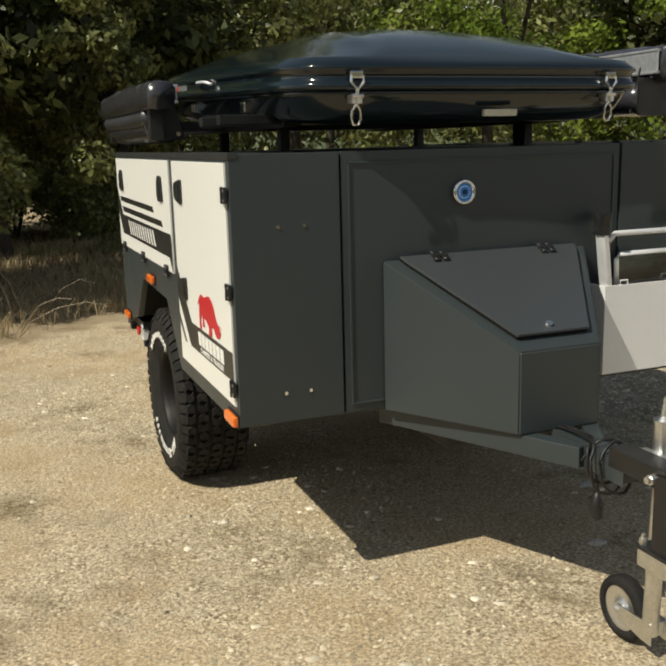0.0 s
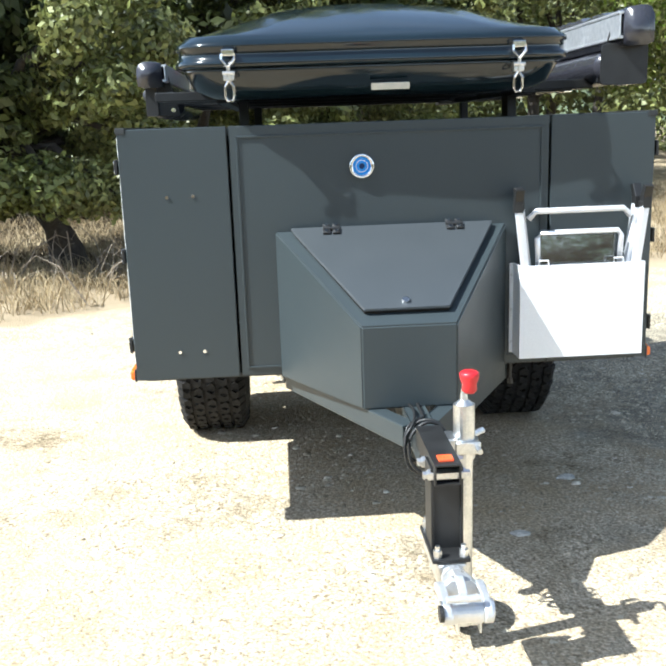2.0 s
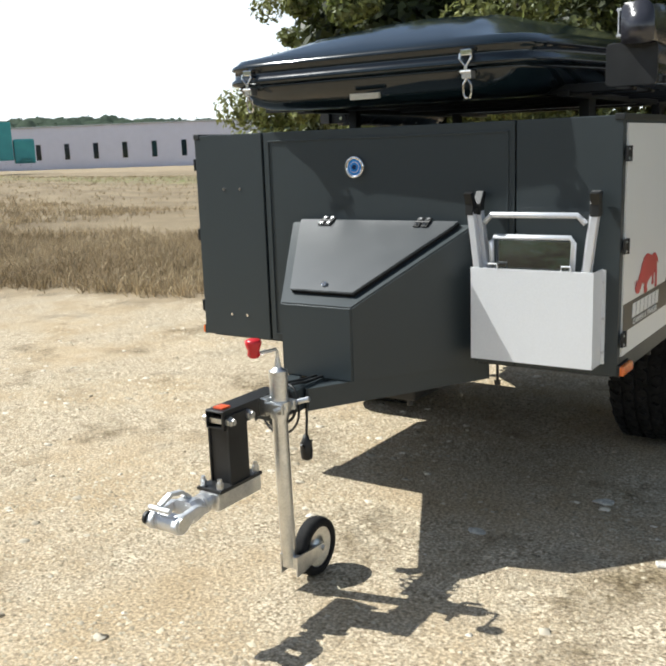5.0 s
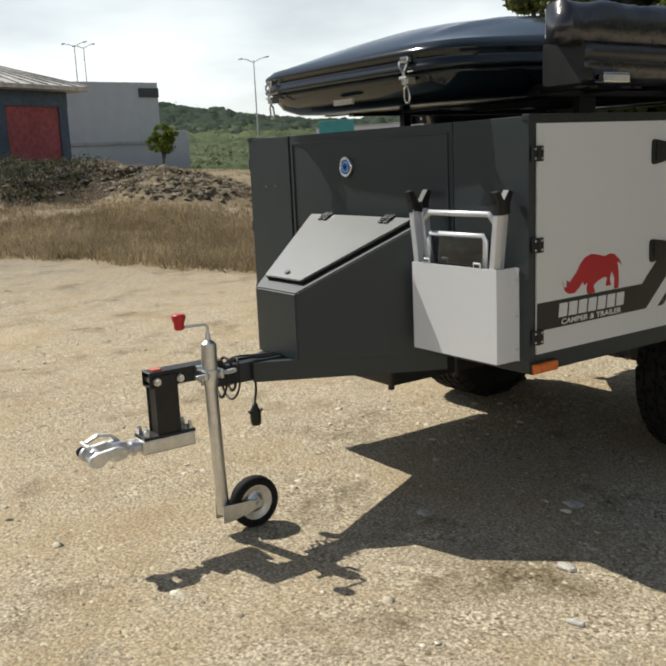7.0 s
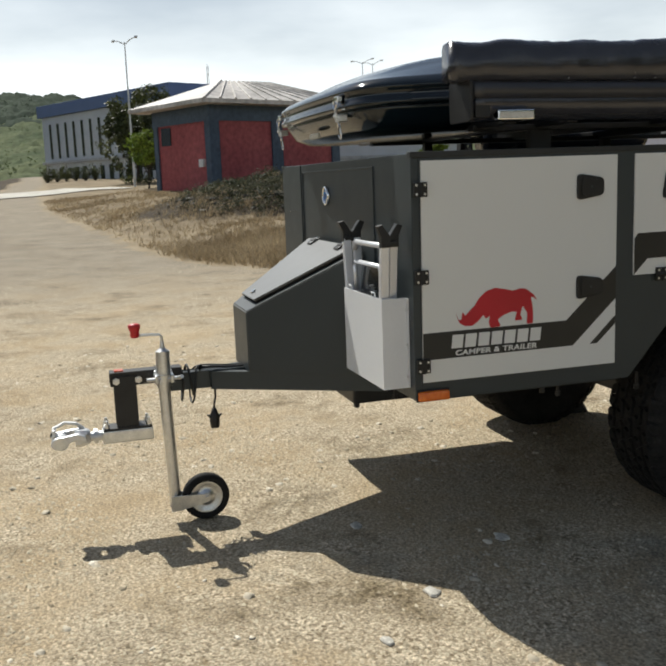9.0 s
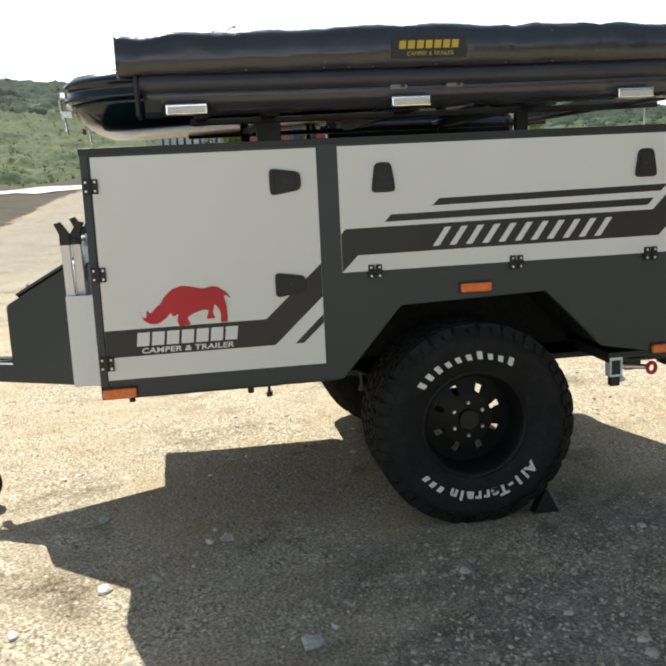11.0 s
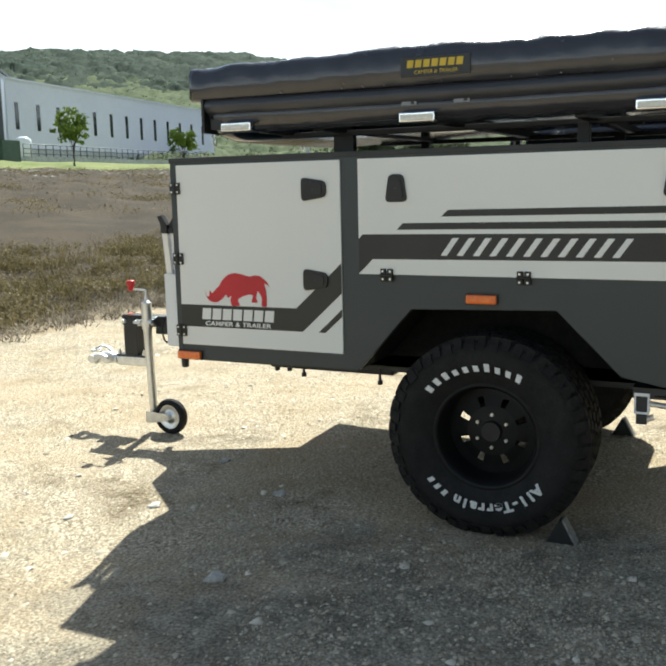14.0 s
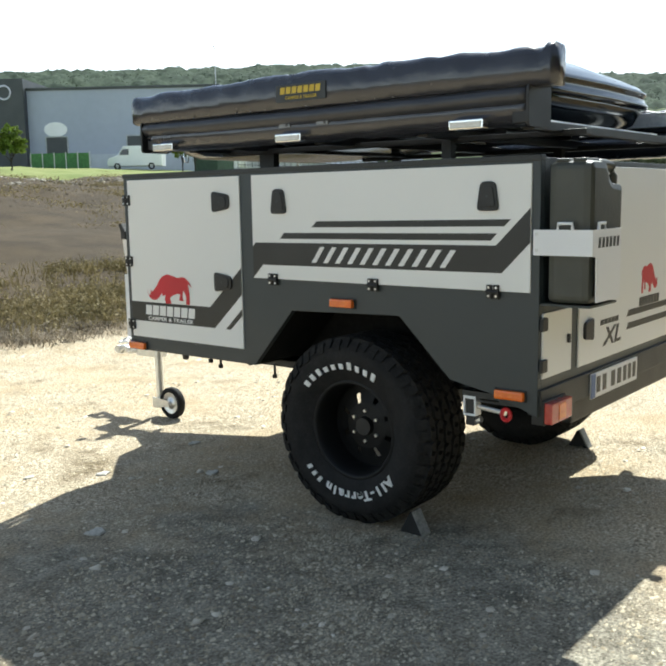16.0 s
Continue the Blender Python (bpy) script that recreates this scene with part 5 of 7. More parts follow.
# corner steady under the rear corner, a cream fitting with a red eye
for side in (-1, 1):
    x = side * 0.90
    bm = bmesh.new()
    for y0, y1, z0, z1 in ((2.005, 2.060, 0.628, 0.640), (2.005, 2.060, 0.560, 0.568), (2.005, 2.012, 0.566, 0.630), (2.053, 2.060, 0.566, 0.630)):
        box(bm, x - 0.022, x + 0.022, y0, y1, z0, z1, 0.001)
    steady = part("corner_steady", bm, WHITE_PAINT, trailer, "white steel corner steady with red hook")
    bm = bmesh.new()
    box(bm, x - 0.016, x + 0.016, 2.013, 2.052, 0.520, 0.627, 0.003)
    part("steady_gear", bm, GREY_DARK, steady)
    bm = bmesh.new()
    rod(bm, (x, 2.03, 0.53), (x, 2.075, 0.548), 0.012, 10)
    rod(bm, (x, 2.055, 0.598), (x, 2.180, 0.586), 0.011, 10)
    box(bm, x - 0.020, x + 0.020, 2.075, 2.165, 0.626, 0.638, 0.003)
    part("steady_spindle", bm, ZINC, steady)
    bm = bmesh.new()
    pipe(bm, [(x + 0.016 * side, 2.190 + 0.018 * math.cos(a), 0.584 + 0.022 * math.sin(a)) for a in np.linspace(0, 2 * math.pi, 15).tolist()], 0.008, 8)
    part("steady_hook", bm, RED_PLASTIC, steady, "red ring hook")

# wheel chocks
def chock(x, y, turn):
    c = thing("wheel_chock", "dirty grey steel wheel chock against the tyre", "wheel chock", "wheel chocks", at=(x, y, 0))
    c.rotation_euler = (0, 0, turn)
    bm = bmesh.new()
    slab(bm, [(-0.11, 0.0), (0.0, 0.0), (-0.050, 0.092), (-0.062, 0.092)], "x", -0.028, 0.028, 0.003)
    part("wedge", bm, BLACK_PLASTIC, c)
    bm = bmesh.new()
    slab(bm, [(0.002, 0.001), (0.010, 0.001), (-0.042, 0.100), (-0.050, 0.100)], "x", -0.030, 0.030, 0.001)
    part("back_plate", bm, CHOCK_GREY, c)
    return c


chock(0.875, 1.795, 0.0)
chock(-0.79, 1.815, 0.0)

# ---- roof rack ----
roof_rack = thing("roof_rack", "low black steel roof rack carrying the tent", "roof rack")
for u, y, w in ((0.60, 0.705, 0.048), (-0.53, 0.69, 0.022), (0.62, 1.752, 0.024), (-0.49, 1.74, 0.024)):
    bm = bmesh.new()
    box(bm, u - 0.02, u + 0.02, y - w, y + w, TOP - 0.008, 1.648, 0.003)
    foot = part("post", bm, BLACK_PLASTIC, roof_rack)
    bm = bmesh.new()
    box(bm, u - 0.03, u + 0.03, y - w - 0.015, y + w + 0.015, TOP - 0.008, TOP + 0.002, 0.002)
    part("foot_plate", bm, BLACK_PLASTIC, foot)
for u in (-0.60, 0.60):
    bm = bmesh.new()
    box(bm, u - 0.025, u + 0.025, 0.40, 2.36, 1.640, 1.664, 0.004)
    part("side_rail", bm, BLACK_PLASTIC, roof_rack)
for y in (0.44, 0.70, 1.24, 1.78, 2.24):
    bm = bmesh.new()
    box(bm, -0.86, 0.865, y - 0.024, y + 0.024, 1.652, 1.688, 0.004)
    part("cross_bar", bm, BLACK_PLASTIC, roof_rack)

bm = bmesh.new()
box(bm, -0.60, 0.865, 2.185, 2.200, 1.664, 1.704, 0.003)
box(bm, -0.60, 0.865, 2.198, 2.206, 1.696, 1.704, 0.002)
rear_rail = part("rear_rail", bm, ALU, roof_rack, "grey aluminium rear rail")
bm = bmesh.new()
box(bm, -0.22, -0.07, 2.207, 2.212, 1.668, 1.704, 0.001)
part("rail_plate", bm, WHITE_PAINT, rear_rail, "small pale plate")

# ---- hard-shell rooftop tent ----
tent = thing("rooftop_tent", "closed gloss-black hard-shell rooftop tent on the rack", "rooftop tent")
TX, TW, TY0, TY1 = -0.045, 0.708, -0.075, 2.15


def shell_ring(z, inset, bulge=0.035, n=120, dome=None):
    """A rounded outline with a slightly bowed front and back."""
    pts = []
    hx, hy = TW - inset, (TY1 - TY0) / 2 - inset
    cy = (TY0 + TY1) / 2
    for k in range(n):
        a = 2 * math.pi * k / n
        c, s = math.cos(a), math.sin(a)
        e = 0.19
        x = hx * math.copysign(abs(c) ** e, c)
        y = hy * math.copysign(abs(s) ** e, s)
        y += math.copysign(bulge * (1 - (x / max(hx, 0.01)) ** 2), s) if abs(s) > 0.5 else 0
        px, py = TX + x, cy + y
        pts.append((px, py, z if dome is None else dome(px, py)))
    return pts


bm = bmesh.new()
loft(bm, [shell_ring(1.632, 0.20), shell_ring(1.640, 0.12), shell_ring(1.668, 0.062), shell_ring(1.725, 0.030), shell_ring(1.742, 0.024)])
lower = part("lower_shell", bm, GLOSS_BLACK, tent, smooth=True)


def dome(x, y):
    u, v = (x - TX) / TW, (y - (TY0 + TY1) / 2) / ((TY1 - TY0) / 2)
    rise = (1 - abs(u) ** 2.1) * (1 - abs(v) ** (2.6 if v < 0 else 5.0)) ** 0.85 if abs(u) < 1 and abs(v) < 1 else 0
    crease = 0.010 * ease((0.10 - abs(abs(u) - 0.30 * (1 - v))) / 0.10) * ease((0.86 - abs(v)) / 0.2)
    return 1.834 + 0.168 * rise + crease


bm = bmesh.new()
rings = [shell_ring(1.740, 0.030), shell_ring(1.744, 0.004), shell_ring(1.752, 0.0), shell_ring(1.764, 0.002), shell_ring(1.770, 0.012), shell_ring(1.800, 0.014), shell_ring(1.806, 0.004), shell_ring(1.818, 0.006), shell_ring(1.830, 0.022)]
rings += [shell_ring(0, i, bulge=0.035 * (1 - i / TW), dome=dome) for i in (0.035, 0.06, 0.09, 0.12, 0.16, 0.20, 0.25, 0.30, 0.36, 0.42, 0.48, 0.54, 0.60, 0.65, 0.69)]
loft(bm, rings)
part("upper_shell", bm, GLOSS_BLACK, tent, smooth=True)


def tent_clip(x, y):
    bm = bmesh.new()
    box(bm, x - 0.021, x + 0.021, y - 0.010, y + 0.012, 1.778, 1.800, 0.003)
    ob = part("latch_clip", bm, CHROME, tent, "chrome toggle latch with spring ring")
    bm = bmesh.new()
    pipe(bm, [(x - 0.020, y - 0.012, 1.785), (x - 0.022, y - 0.014, 1.768), (x, y - 0.016, 1.742), (x + 0.022, y - 0.014, 1.768), (x + 0.020, y - 0.012, 1.785)], 0.0045, 8)
    part("hook_wire", bm, CHROME, ob)
    bm = bmesh.new()
    box(bm, x - 0.018, x + 0.018, y - 0.012, y + 0.030, 1.700, 1.728, 0.004)
    rod(bm, (x - 0.020, y - 0.014, 1.724), (x + 0.020, y - 0.014, 1.724), 0.006, 8)
    rod(bm, (x, y - 0.014, 1.745), (x, y - 0.012, 1.70), 0.006, 8)
    part("latch_base", bm, ZINC, ob)
    bm = bmesh.new()
    pipe(bm, [(x, y - 0.006, 1.702), (x - 0.014, y - 0.004, 1.680), (x - 0.015, y - 0.002, 1.650), (x - 0.008, y, 1.634), (x + 0.008, y, 1.634), (x + 0.015, y - 0.002, 1.650), (x + 0.014, y - 0.004, 1.680), (x, y - 0.006, 1.702)], 0.0042, 8)
    part("spring_ring", bm, CHROME, ob)


tent_clip(-0.548, -0.093)
tent_clip(0.426, -0.093)
bm = bmesh.new()
box(bm, -0.072, 0.058, -0.083, -0.068, 1.655, 1.678, 0.003)
part("maker_plate", bm, LABEL, tent, "blank pale maker's plate")
# fittings on the long side: red sticker, grab strap, catch
bm = bmesh.new()
box(bm, -0.7415, -0.733, 1.42, 1.60, 1.775, 1.805)
part("sticker", bm, SMOKED, tent)
bm = bmesh.new()
box(bm, -0.7425, -0.733, 1.60, 1.67, 1.775, 1.805)
part("sticker", bm, RED_PLASTIC, tent)
bm = bmesh.new()
pipe(bm, [(-0.742, 0.95, 1.79), (-0.765, 1.00, 1.80), (-0.765, 1.12, 1.80), (-0.742, 1.17, 1.79)], 0.007, 8)
part("grab_strap", bm, ALU_WHITE, tent, smooth=True)
for y in (0.55, 1.35):
    bm = bmesh.new()
    box(bm, -0.735, -0.70, y - 0.03, y + 0.03, 1.675, 1.715, 0.004)
    part("side_catch", bm, CHROME, tent)

# the tent sits nose down: its rear is raised on two blocks
tilt = Matrix.Translation((0, -0.075, 1.74)) @ Matrix.Rotation(radians(2.15), 4, "X") @ Matrix.Translation((0, 0.075, -1.74))
tent.matrix_world = tilt
for u in (-0.42, 0.36):
    bm = bmesh.new()
    box(bm, u - 0.05, u + 0.05, 1.72, 1.86, 1.686, 1.716, 0.006)
    part("riser", bm, BLACK_PLASTIC, roof_rack)
# ---- awning bags ----
def awning(name, label, xc, y0, y1, side, lamps, base=1.795, k=1.0):
    """A long folded awning: rumpled cover, aluminium back channel, rolled cloth below, brackets and lamps."""
    ob = thing(name, label, "awning")
    rings = []
    for y in np.linspace(y0, y1, 150).tolist():
        f = (y - y0) / (y1 - y0)
        ring = []
        wave = 0.007 * noise.noise((f * 10, 0.3, side)) + 0.0035 * noise.noise((f * 29, 1.3, side)) + 0.0025 * noise.noise((f * 80, 2.3, side))
        swell = 0.016 * math.sin(math.pi * f) + (0.014 if f > 0.985 else 0) + 0.006 * ease((0.02 - f) / 0.02)
        for u, v in ((-0.055, 0.000), (-0.058, 0.060), (-0.056, 0.112), (-0.045, 0.128), (0.0, 0.133), (0.022, 0.132), (0.042, 0.123), (0.056, 0.100), (0.059, 0.050), (0.056, 0.006), (0.03, -0.004), (-0.03, -0.004)):
            top = max(v - 0.09, 0) / 0.04
            pinch = 1.0 if 0.01 < f < 0.99 else 0.96
            slack = 0.011 * noise.noise((f * 22, u * 20, v * 20))
            ring.append((xc + side * (u * pinch + slack * (0.4 if u > 0 else 0)), y, base + v * pinch * k + (wave * (0.3 + top) + slack * top + swell * min(v / 0.1, 1)) * k))
        rings.append(ring)
    bm = bmesh.new()
    loft(bm, rings)
    bag = part("cover", bm, CANVAS, ob, smooth=True)
    bm = bmesh.new()
    xi = xc - side * 0.064
    box(bm, min(xi, xi - side * 0.006), max(xi, xi - side * 0.006), y0 + 0.015, y1 - 0.015, base + 0.030, base + 0.110 * k, 0.002)
    for v in (0.022, 0.108 * k):
        box(bm, xi - 0.010, xi + 0.010, y0 + 0.015, y1 - 0.015, base + v, base + v + 0.010, 0.002)
    part("back_channel", bm, ALU, ob, "grey aluminium back channel")
    rings = []
    for y in np.linspace(y0 + (0.075 if lamps else 0.17), y1 - 0.10, 50).tolist():
        f = (y - y0) / (y1 - y0)
        ring = []
        for j in range(12):
            a = 2 * math.pi * j / 12
            r = 0.042 * (1 + 0.05 * noise.noise((f * 20, a, 0)))
            ring.append((xc + side * (0.018 + r * math.cos(a)), y, base - 0.027 + r * math.sin(a) * 0.85 - 0.006 * math.sin(f * math.pi)))
        rings.append(ring)
    bm = bmesh.new()
    loft(bm, rings)
    part("rolled_cloth", bm, CANVAS_GREY, ob, smooth=True)
    rings = []
    for y in np.linspace(y0 + (0.085 if lamps else 0.20), y1 - 0.10, 50).tolist():
        f = (y - y0) / (y1 - y0)
        ring = []
        for j in range(12):
            a = 2 * math.pi * j / 12
            fold = 1 + 0.14 * noise.noise((f * 16, a, 3)) + 0.08 * noise.noise((f * 40, a * 2, 5))
            ring.append((xc + side * (-0.045 + 0.085 * math.cos(a)), y, base - 0.072 + 0.064 * math.sin(a) * fold - 0.004 * math.sin(f * math.pi)))
        rings.append(ring)
    bm = bmesh.new()
    loft(bm, rings)
    part("wall_cloth", bm, CANVAS, ob, smooth=True)
    for y in (y0 + 0.062, y1 - 0.088) if lamps else ():
        bm = bmesh.new()
        xa, xb = sorted((xc - side * 0.120, xc + side * 0.058))
        slab(bm, rounded([(xa, base - 0.140), (xb, base - 0.140), (xb, base + 0.008), (xa, base + 0.008)], 0.018), "y", y - 0.006, y + 0.006, 0.002)
        part("end_panel", bm, BLACK_PLASTIC, ob, "dark sewn end panel")
    for y in (y0 + 0.115, y1 - 0.13):
        bm = bmesh.new()
        slab(bm, [(xc - side * 0.115, base - 0.125), (xc - side * 0.015, base - 0.125), (xc + side * 0.020, base + 0.01), (xc + side * 0.0, base + 0.085), (xc - side * 0.062, base + 0.085)], "y", y - 0.005, y + 0.005, 0.001)
        xa, xb = xc - side * 0.02, xc + side * 0.036
        box(bm, min(xa, xb), max(xa, xb), y - 0.028, y + 0.028, base - 0.125, base + 0.002, 0.002)
        ang = part("bracket", bm, BLACK_PLASTIC, ob)
        bm = bmesh.new()
        rod(bm, (xc - side * 0.085, y - 0.012, base - 0.10), (xc - side * 0.085, y + 0.012, base - 0.10), 0.010, 10)
        part("bracket_bolt", bm, CHROME, ang)
    if len(lamps) > 1:
        for j in range(17):
            y = y0 + 0.46 + 0.086 * j + 0.030 * noise.noise((j * 0.9, 0.4, 2.0))
            if noise.noise((j * 0.37, 5.0, 1.0)) < -0.12:
                continue
            r = 0.0026 + 0.0012 * noise.noise((j * 1.7, 2.1, 0.0))
            bm = bmesh.new()
            rod(bm, (xc + side * 0.052, y, base + 0.006), (xc + side * 0.0615, y, base + 0.006), r, 8)
            part("eyelet", bm, SMOKED, bag)
        for y in (1.15, 1.36):
            bm = bmesh.new()
            xa = xc + side * 0.038
            box(bm, xa - 0.006, xa + 0.006, y - 0.032, y + 0.032, base - 0.074, base - 0.050, 0.002)
            buckle = part("buckle", bm, SMOKED, ob, "grey strap buckle")
            bm = bmesh.new()
            box(bm, xa - 0.003, xa + 0.007, y + 0.008, y + 0.022, base - 0.070, base - 0.054, 0.001)
            part("buckle_tongue", bm, BLACK_PLASTIC, buckle)
        xa = xc + side * 0.0605
        bm = bmesh.new()
        box(bm, min(xa, xa + side * 0.004), max(xa, xa + side * 0.004), 1.125, 1.400, base + 0.028, base + 0.100, 0.001)
        patch = part("maker_patch", bm, DECAL, bag, "black patch with plain yellow blocks")
        for j in range(7):
            u = 1.150 + j * 0.0325
            bm = bmesh.new()
            slab(bm, [(u, base + 0.062), (u + 0.025, base + 0.062), (u + 0.029, base + 0.090), (u + 0.004, base + 0.090)], "x", xa + side * 0.004, xa + side * 0.0055)
            part("name_block", bm, YELLOW, patch)
        turn = Matrix.Translation((xa + side * 0.0048, 1.265, base + 0.038)) @ Matrix.Rotation(radians(90 * side), 4, "Z") @ Matrix.Rotation(radians(90), 4, "X")
        lettering("lettering", "CAMPER & TRAILER", 0.020, turn, YELLOW, patch, shear=0.15)
    if len(lamps) > 1:
        bm = bmesh.new()
        box(bm, xc - 0.035, xc + 0.012, y1 - 0.128, y1 - 0.116, base - 0.123, base + 0.016, 0.002)
        part("end_plate", bm, ALU_WHITE, ob, "pale aluminium end plate")
    for y in lamps:
        bm = bmesh.new()
        x = xc + side * 0.030
        box(bm, min(x, x + side * 0.040), max(x, x + side * 0.040), y - 0.072, y + 0.072, base - 0.137, base - 0.102, 0.004)
        body = part("lamp", bm, CHROME, ob, "slim chrome work lamp")
        bm = bmesh.new()
        x2 = x + side * 0.040
        box(bm, min(x2, x2 + side * 0.003), max(x2, x2 + side * 0.003), y - 0.066, y + 0.066, base - 0.133, base - 0.110, 0.002)
        part("lamp_lens", bm, LED, body)
    return ob


awning("side_awning", "black PVC awning bag with lamps on the roof rack", 0.940, 0.155, 2.39, 1, (0.385, 1.190, 2.06))
awning("short_awning", "short black bagged awning on the far roof rail", -0.95, 0.98, 2.36, -1, (), 1.735, 0.8)

# ---- trees ----
def leaves(rng, centres, spread, count, size, flat=0.55):
    """Small bent leaves round the clump centres: arrays of corners and faces."""
    pick = rng.integers(0, len(centres), count)
    way = rng.normal(size=(count, 3))
    way /= np.linalg.norm(way, axis=1)[:, None]
    dist = rng.random(count) ** 0.45
    pos = np.asarray(centres)[pick] + way * dist[:, None] * np.asarray(spread)[pick][:, None] * (1, 1, flat + 0.25)
    face = way + 0.55 * rng.normal(size=(count, 3)) + (0, 0, 0.25)
    a = np.cross(face, rng.normal(size=(count, 3)))
    a /= np.linalg.norm(a, axis=1)[:, None] + 1e-9
    b = np.cross(face, a)
    b /= np.linalg.norm(b, axis=1)[:, None] + 1e-9
    s = size * (0.6 + 0.8 * rng.random(count))[:, None]
    v = np.stack([pos - a * s, pos + b * s * 0.5, pos + a * s, pos - b * s * 0.5], 1)
    return v.reshape(-1, 3), np.arange(4 * count).reshape(-1, 4)


def tree(name, label, x, y, height, radius, low, count, size, mat, seed, lean=0.0, trunk=0.16, group="trees", clumps=26, tight=1.0, core=0, boughs=()):
    rng = np.random.default_rng(seed)
    rnd = random.Random(seed)
    z0 = land(x, y) - 0.05
    t = thing(name, label, "tree", group, at=(x, y, z0))
    bm = bmesh.new()
    fork = height * 0.34
    pts, rad = [], []
    for k in range(7):
        f = k / 6
        pts.append((lean * f * f + 0.10 * rnd.uniform(-1, 1) * f, 0.10 * rnd.uniform(-1, 1) * f, fork * f))
        rad.append(trunk * (1.35 - 0.55 * min(f * 3, 1) - 0.2 * f))
    pipe(bm, pts, 0, 10, rad)
    tips, wide = [], []
    for k in range(9):
        a = 2 * math.pi * (k + rnd.uniform(-0.3, 0.3)) / 9
        out = radius * rnd.uniform(0.35, 0.80)
        up = rnd.uniform(low + 0.12 * height, height * 0.9)
        end = Vector((lean + out * math.cos(a), out * math.sin(a), up))
        start = Vector(pts[rnd.choice((4, 5, 6))])
        limb = [start + (end - start) * f + Vector((rnd.uniform(-1, 1), rnd.uniform(-1, 1), 1.2 * math.sin(f * 3.1))) * 0.12 * radius * (f * (1 - f)) * 4 for f in np.linspace(0, 1, 6).tolist()]
        pipe(bm, limb, 0, 6, [trunk * 0.45 * (1 - 0.85 * f) for f in np.linspace(0, 1, 6).tolist()])
        for q in (limb[3], limb[4], limb[5]):
            for _ in range(2):
                tips.append(q + Vector((rnd.uniform(-1, 1), rnd.uniform(-1, 1), rnd.uniform(-0.5, 0.8))) * radius * 0.18)
                wide.append(radius * tight * rnd.uniform(0.16, 0.30))
    for k in range(clumps):
        a, h = rnd.uniform(0, 2 * math.pi), rnd.uniform(0, 1)
        bulge = math.sin(math.pi * min(max(0.12 + 0.85 * h, 0), 1)) ** 0.6
        r = radius * bulge * rnd.uniform(0.65, 1.0)
        tips.append(Vector((lean + r * math.cos(a), r * math.sin(a), low + (height - low) * h)))
        wide.append(radius * tight * rnd.uniform(0.13, 0.27))
    for way in boughs:
        end = Vector(way)
        start = Vector(pts[5])
        pipe(bm, [start, start.lerp(end, 0.5) + Vector((0, 0, 0.3)), end], 0, 6, [trunk * 0.4, trunk * 0.25, 0.015])
        for f in (0.75, 0.9, 1.0):
            tips.append(start.lerp(end, f) + Vector((rnd.uniform(-0.15, 0.15), rnd.uniform(-0.15, 0.15), 0.1)))
            wide.append(0.40)
    part("trunk", bm, BARK, t, smooth=True)
    v, f = leaves(rng, np.array([tuple(p) for p in tips]), np.array(wide), count, size)
    array_mesh("crown", v, f, mat, t)
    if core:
        # the darker leaf colour gives the crown's inside its shade
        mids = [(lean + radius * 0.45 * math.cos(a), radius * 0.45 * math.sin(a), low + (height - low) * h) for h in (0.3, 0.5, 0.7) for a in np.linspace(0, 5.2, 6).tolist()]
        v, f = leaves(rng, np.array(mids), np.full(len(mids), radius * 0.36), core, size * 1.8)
        array_mesh("inner_crown", v, f, LEAF_DEEP, t, "inner leaves in a darker tone that stands for shade")
    return t


OAK = "spreading oak with dark green leaves behind dry grass"
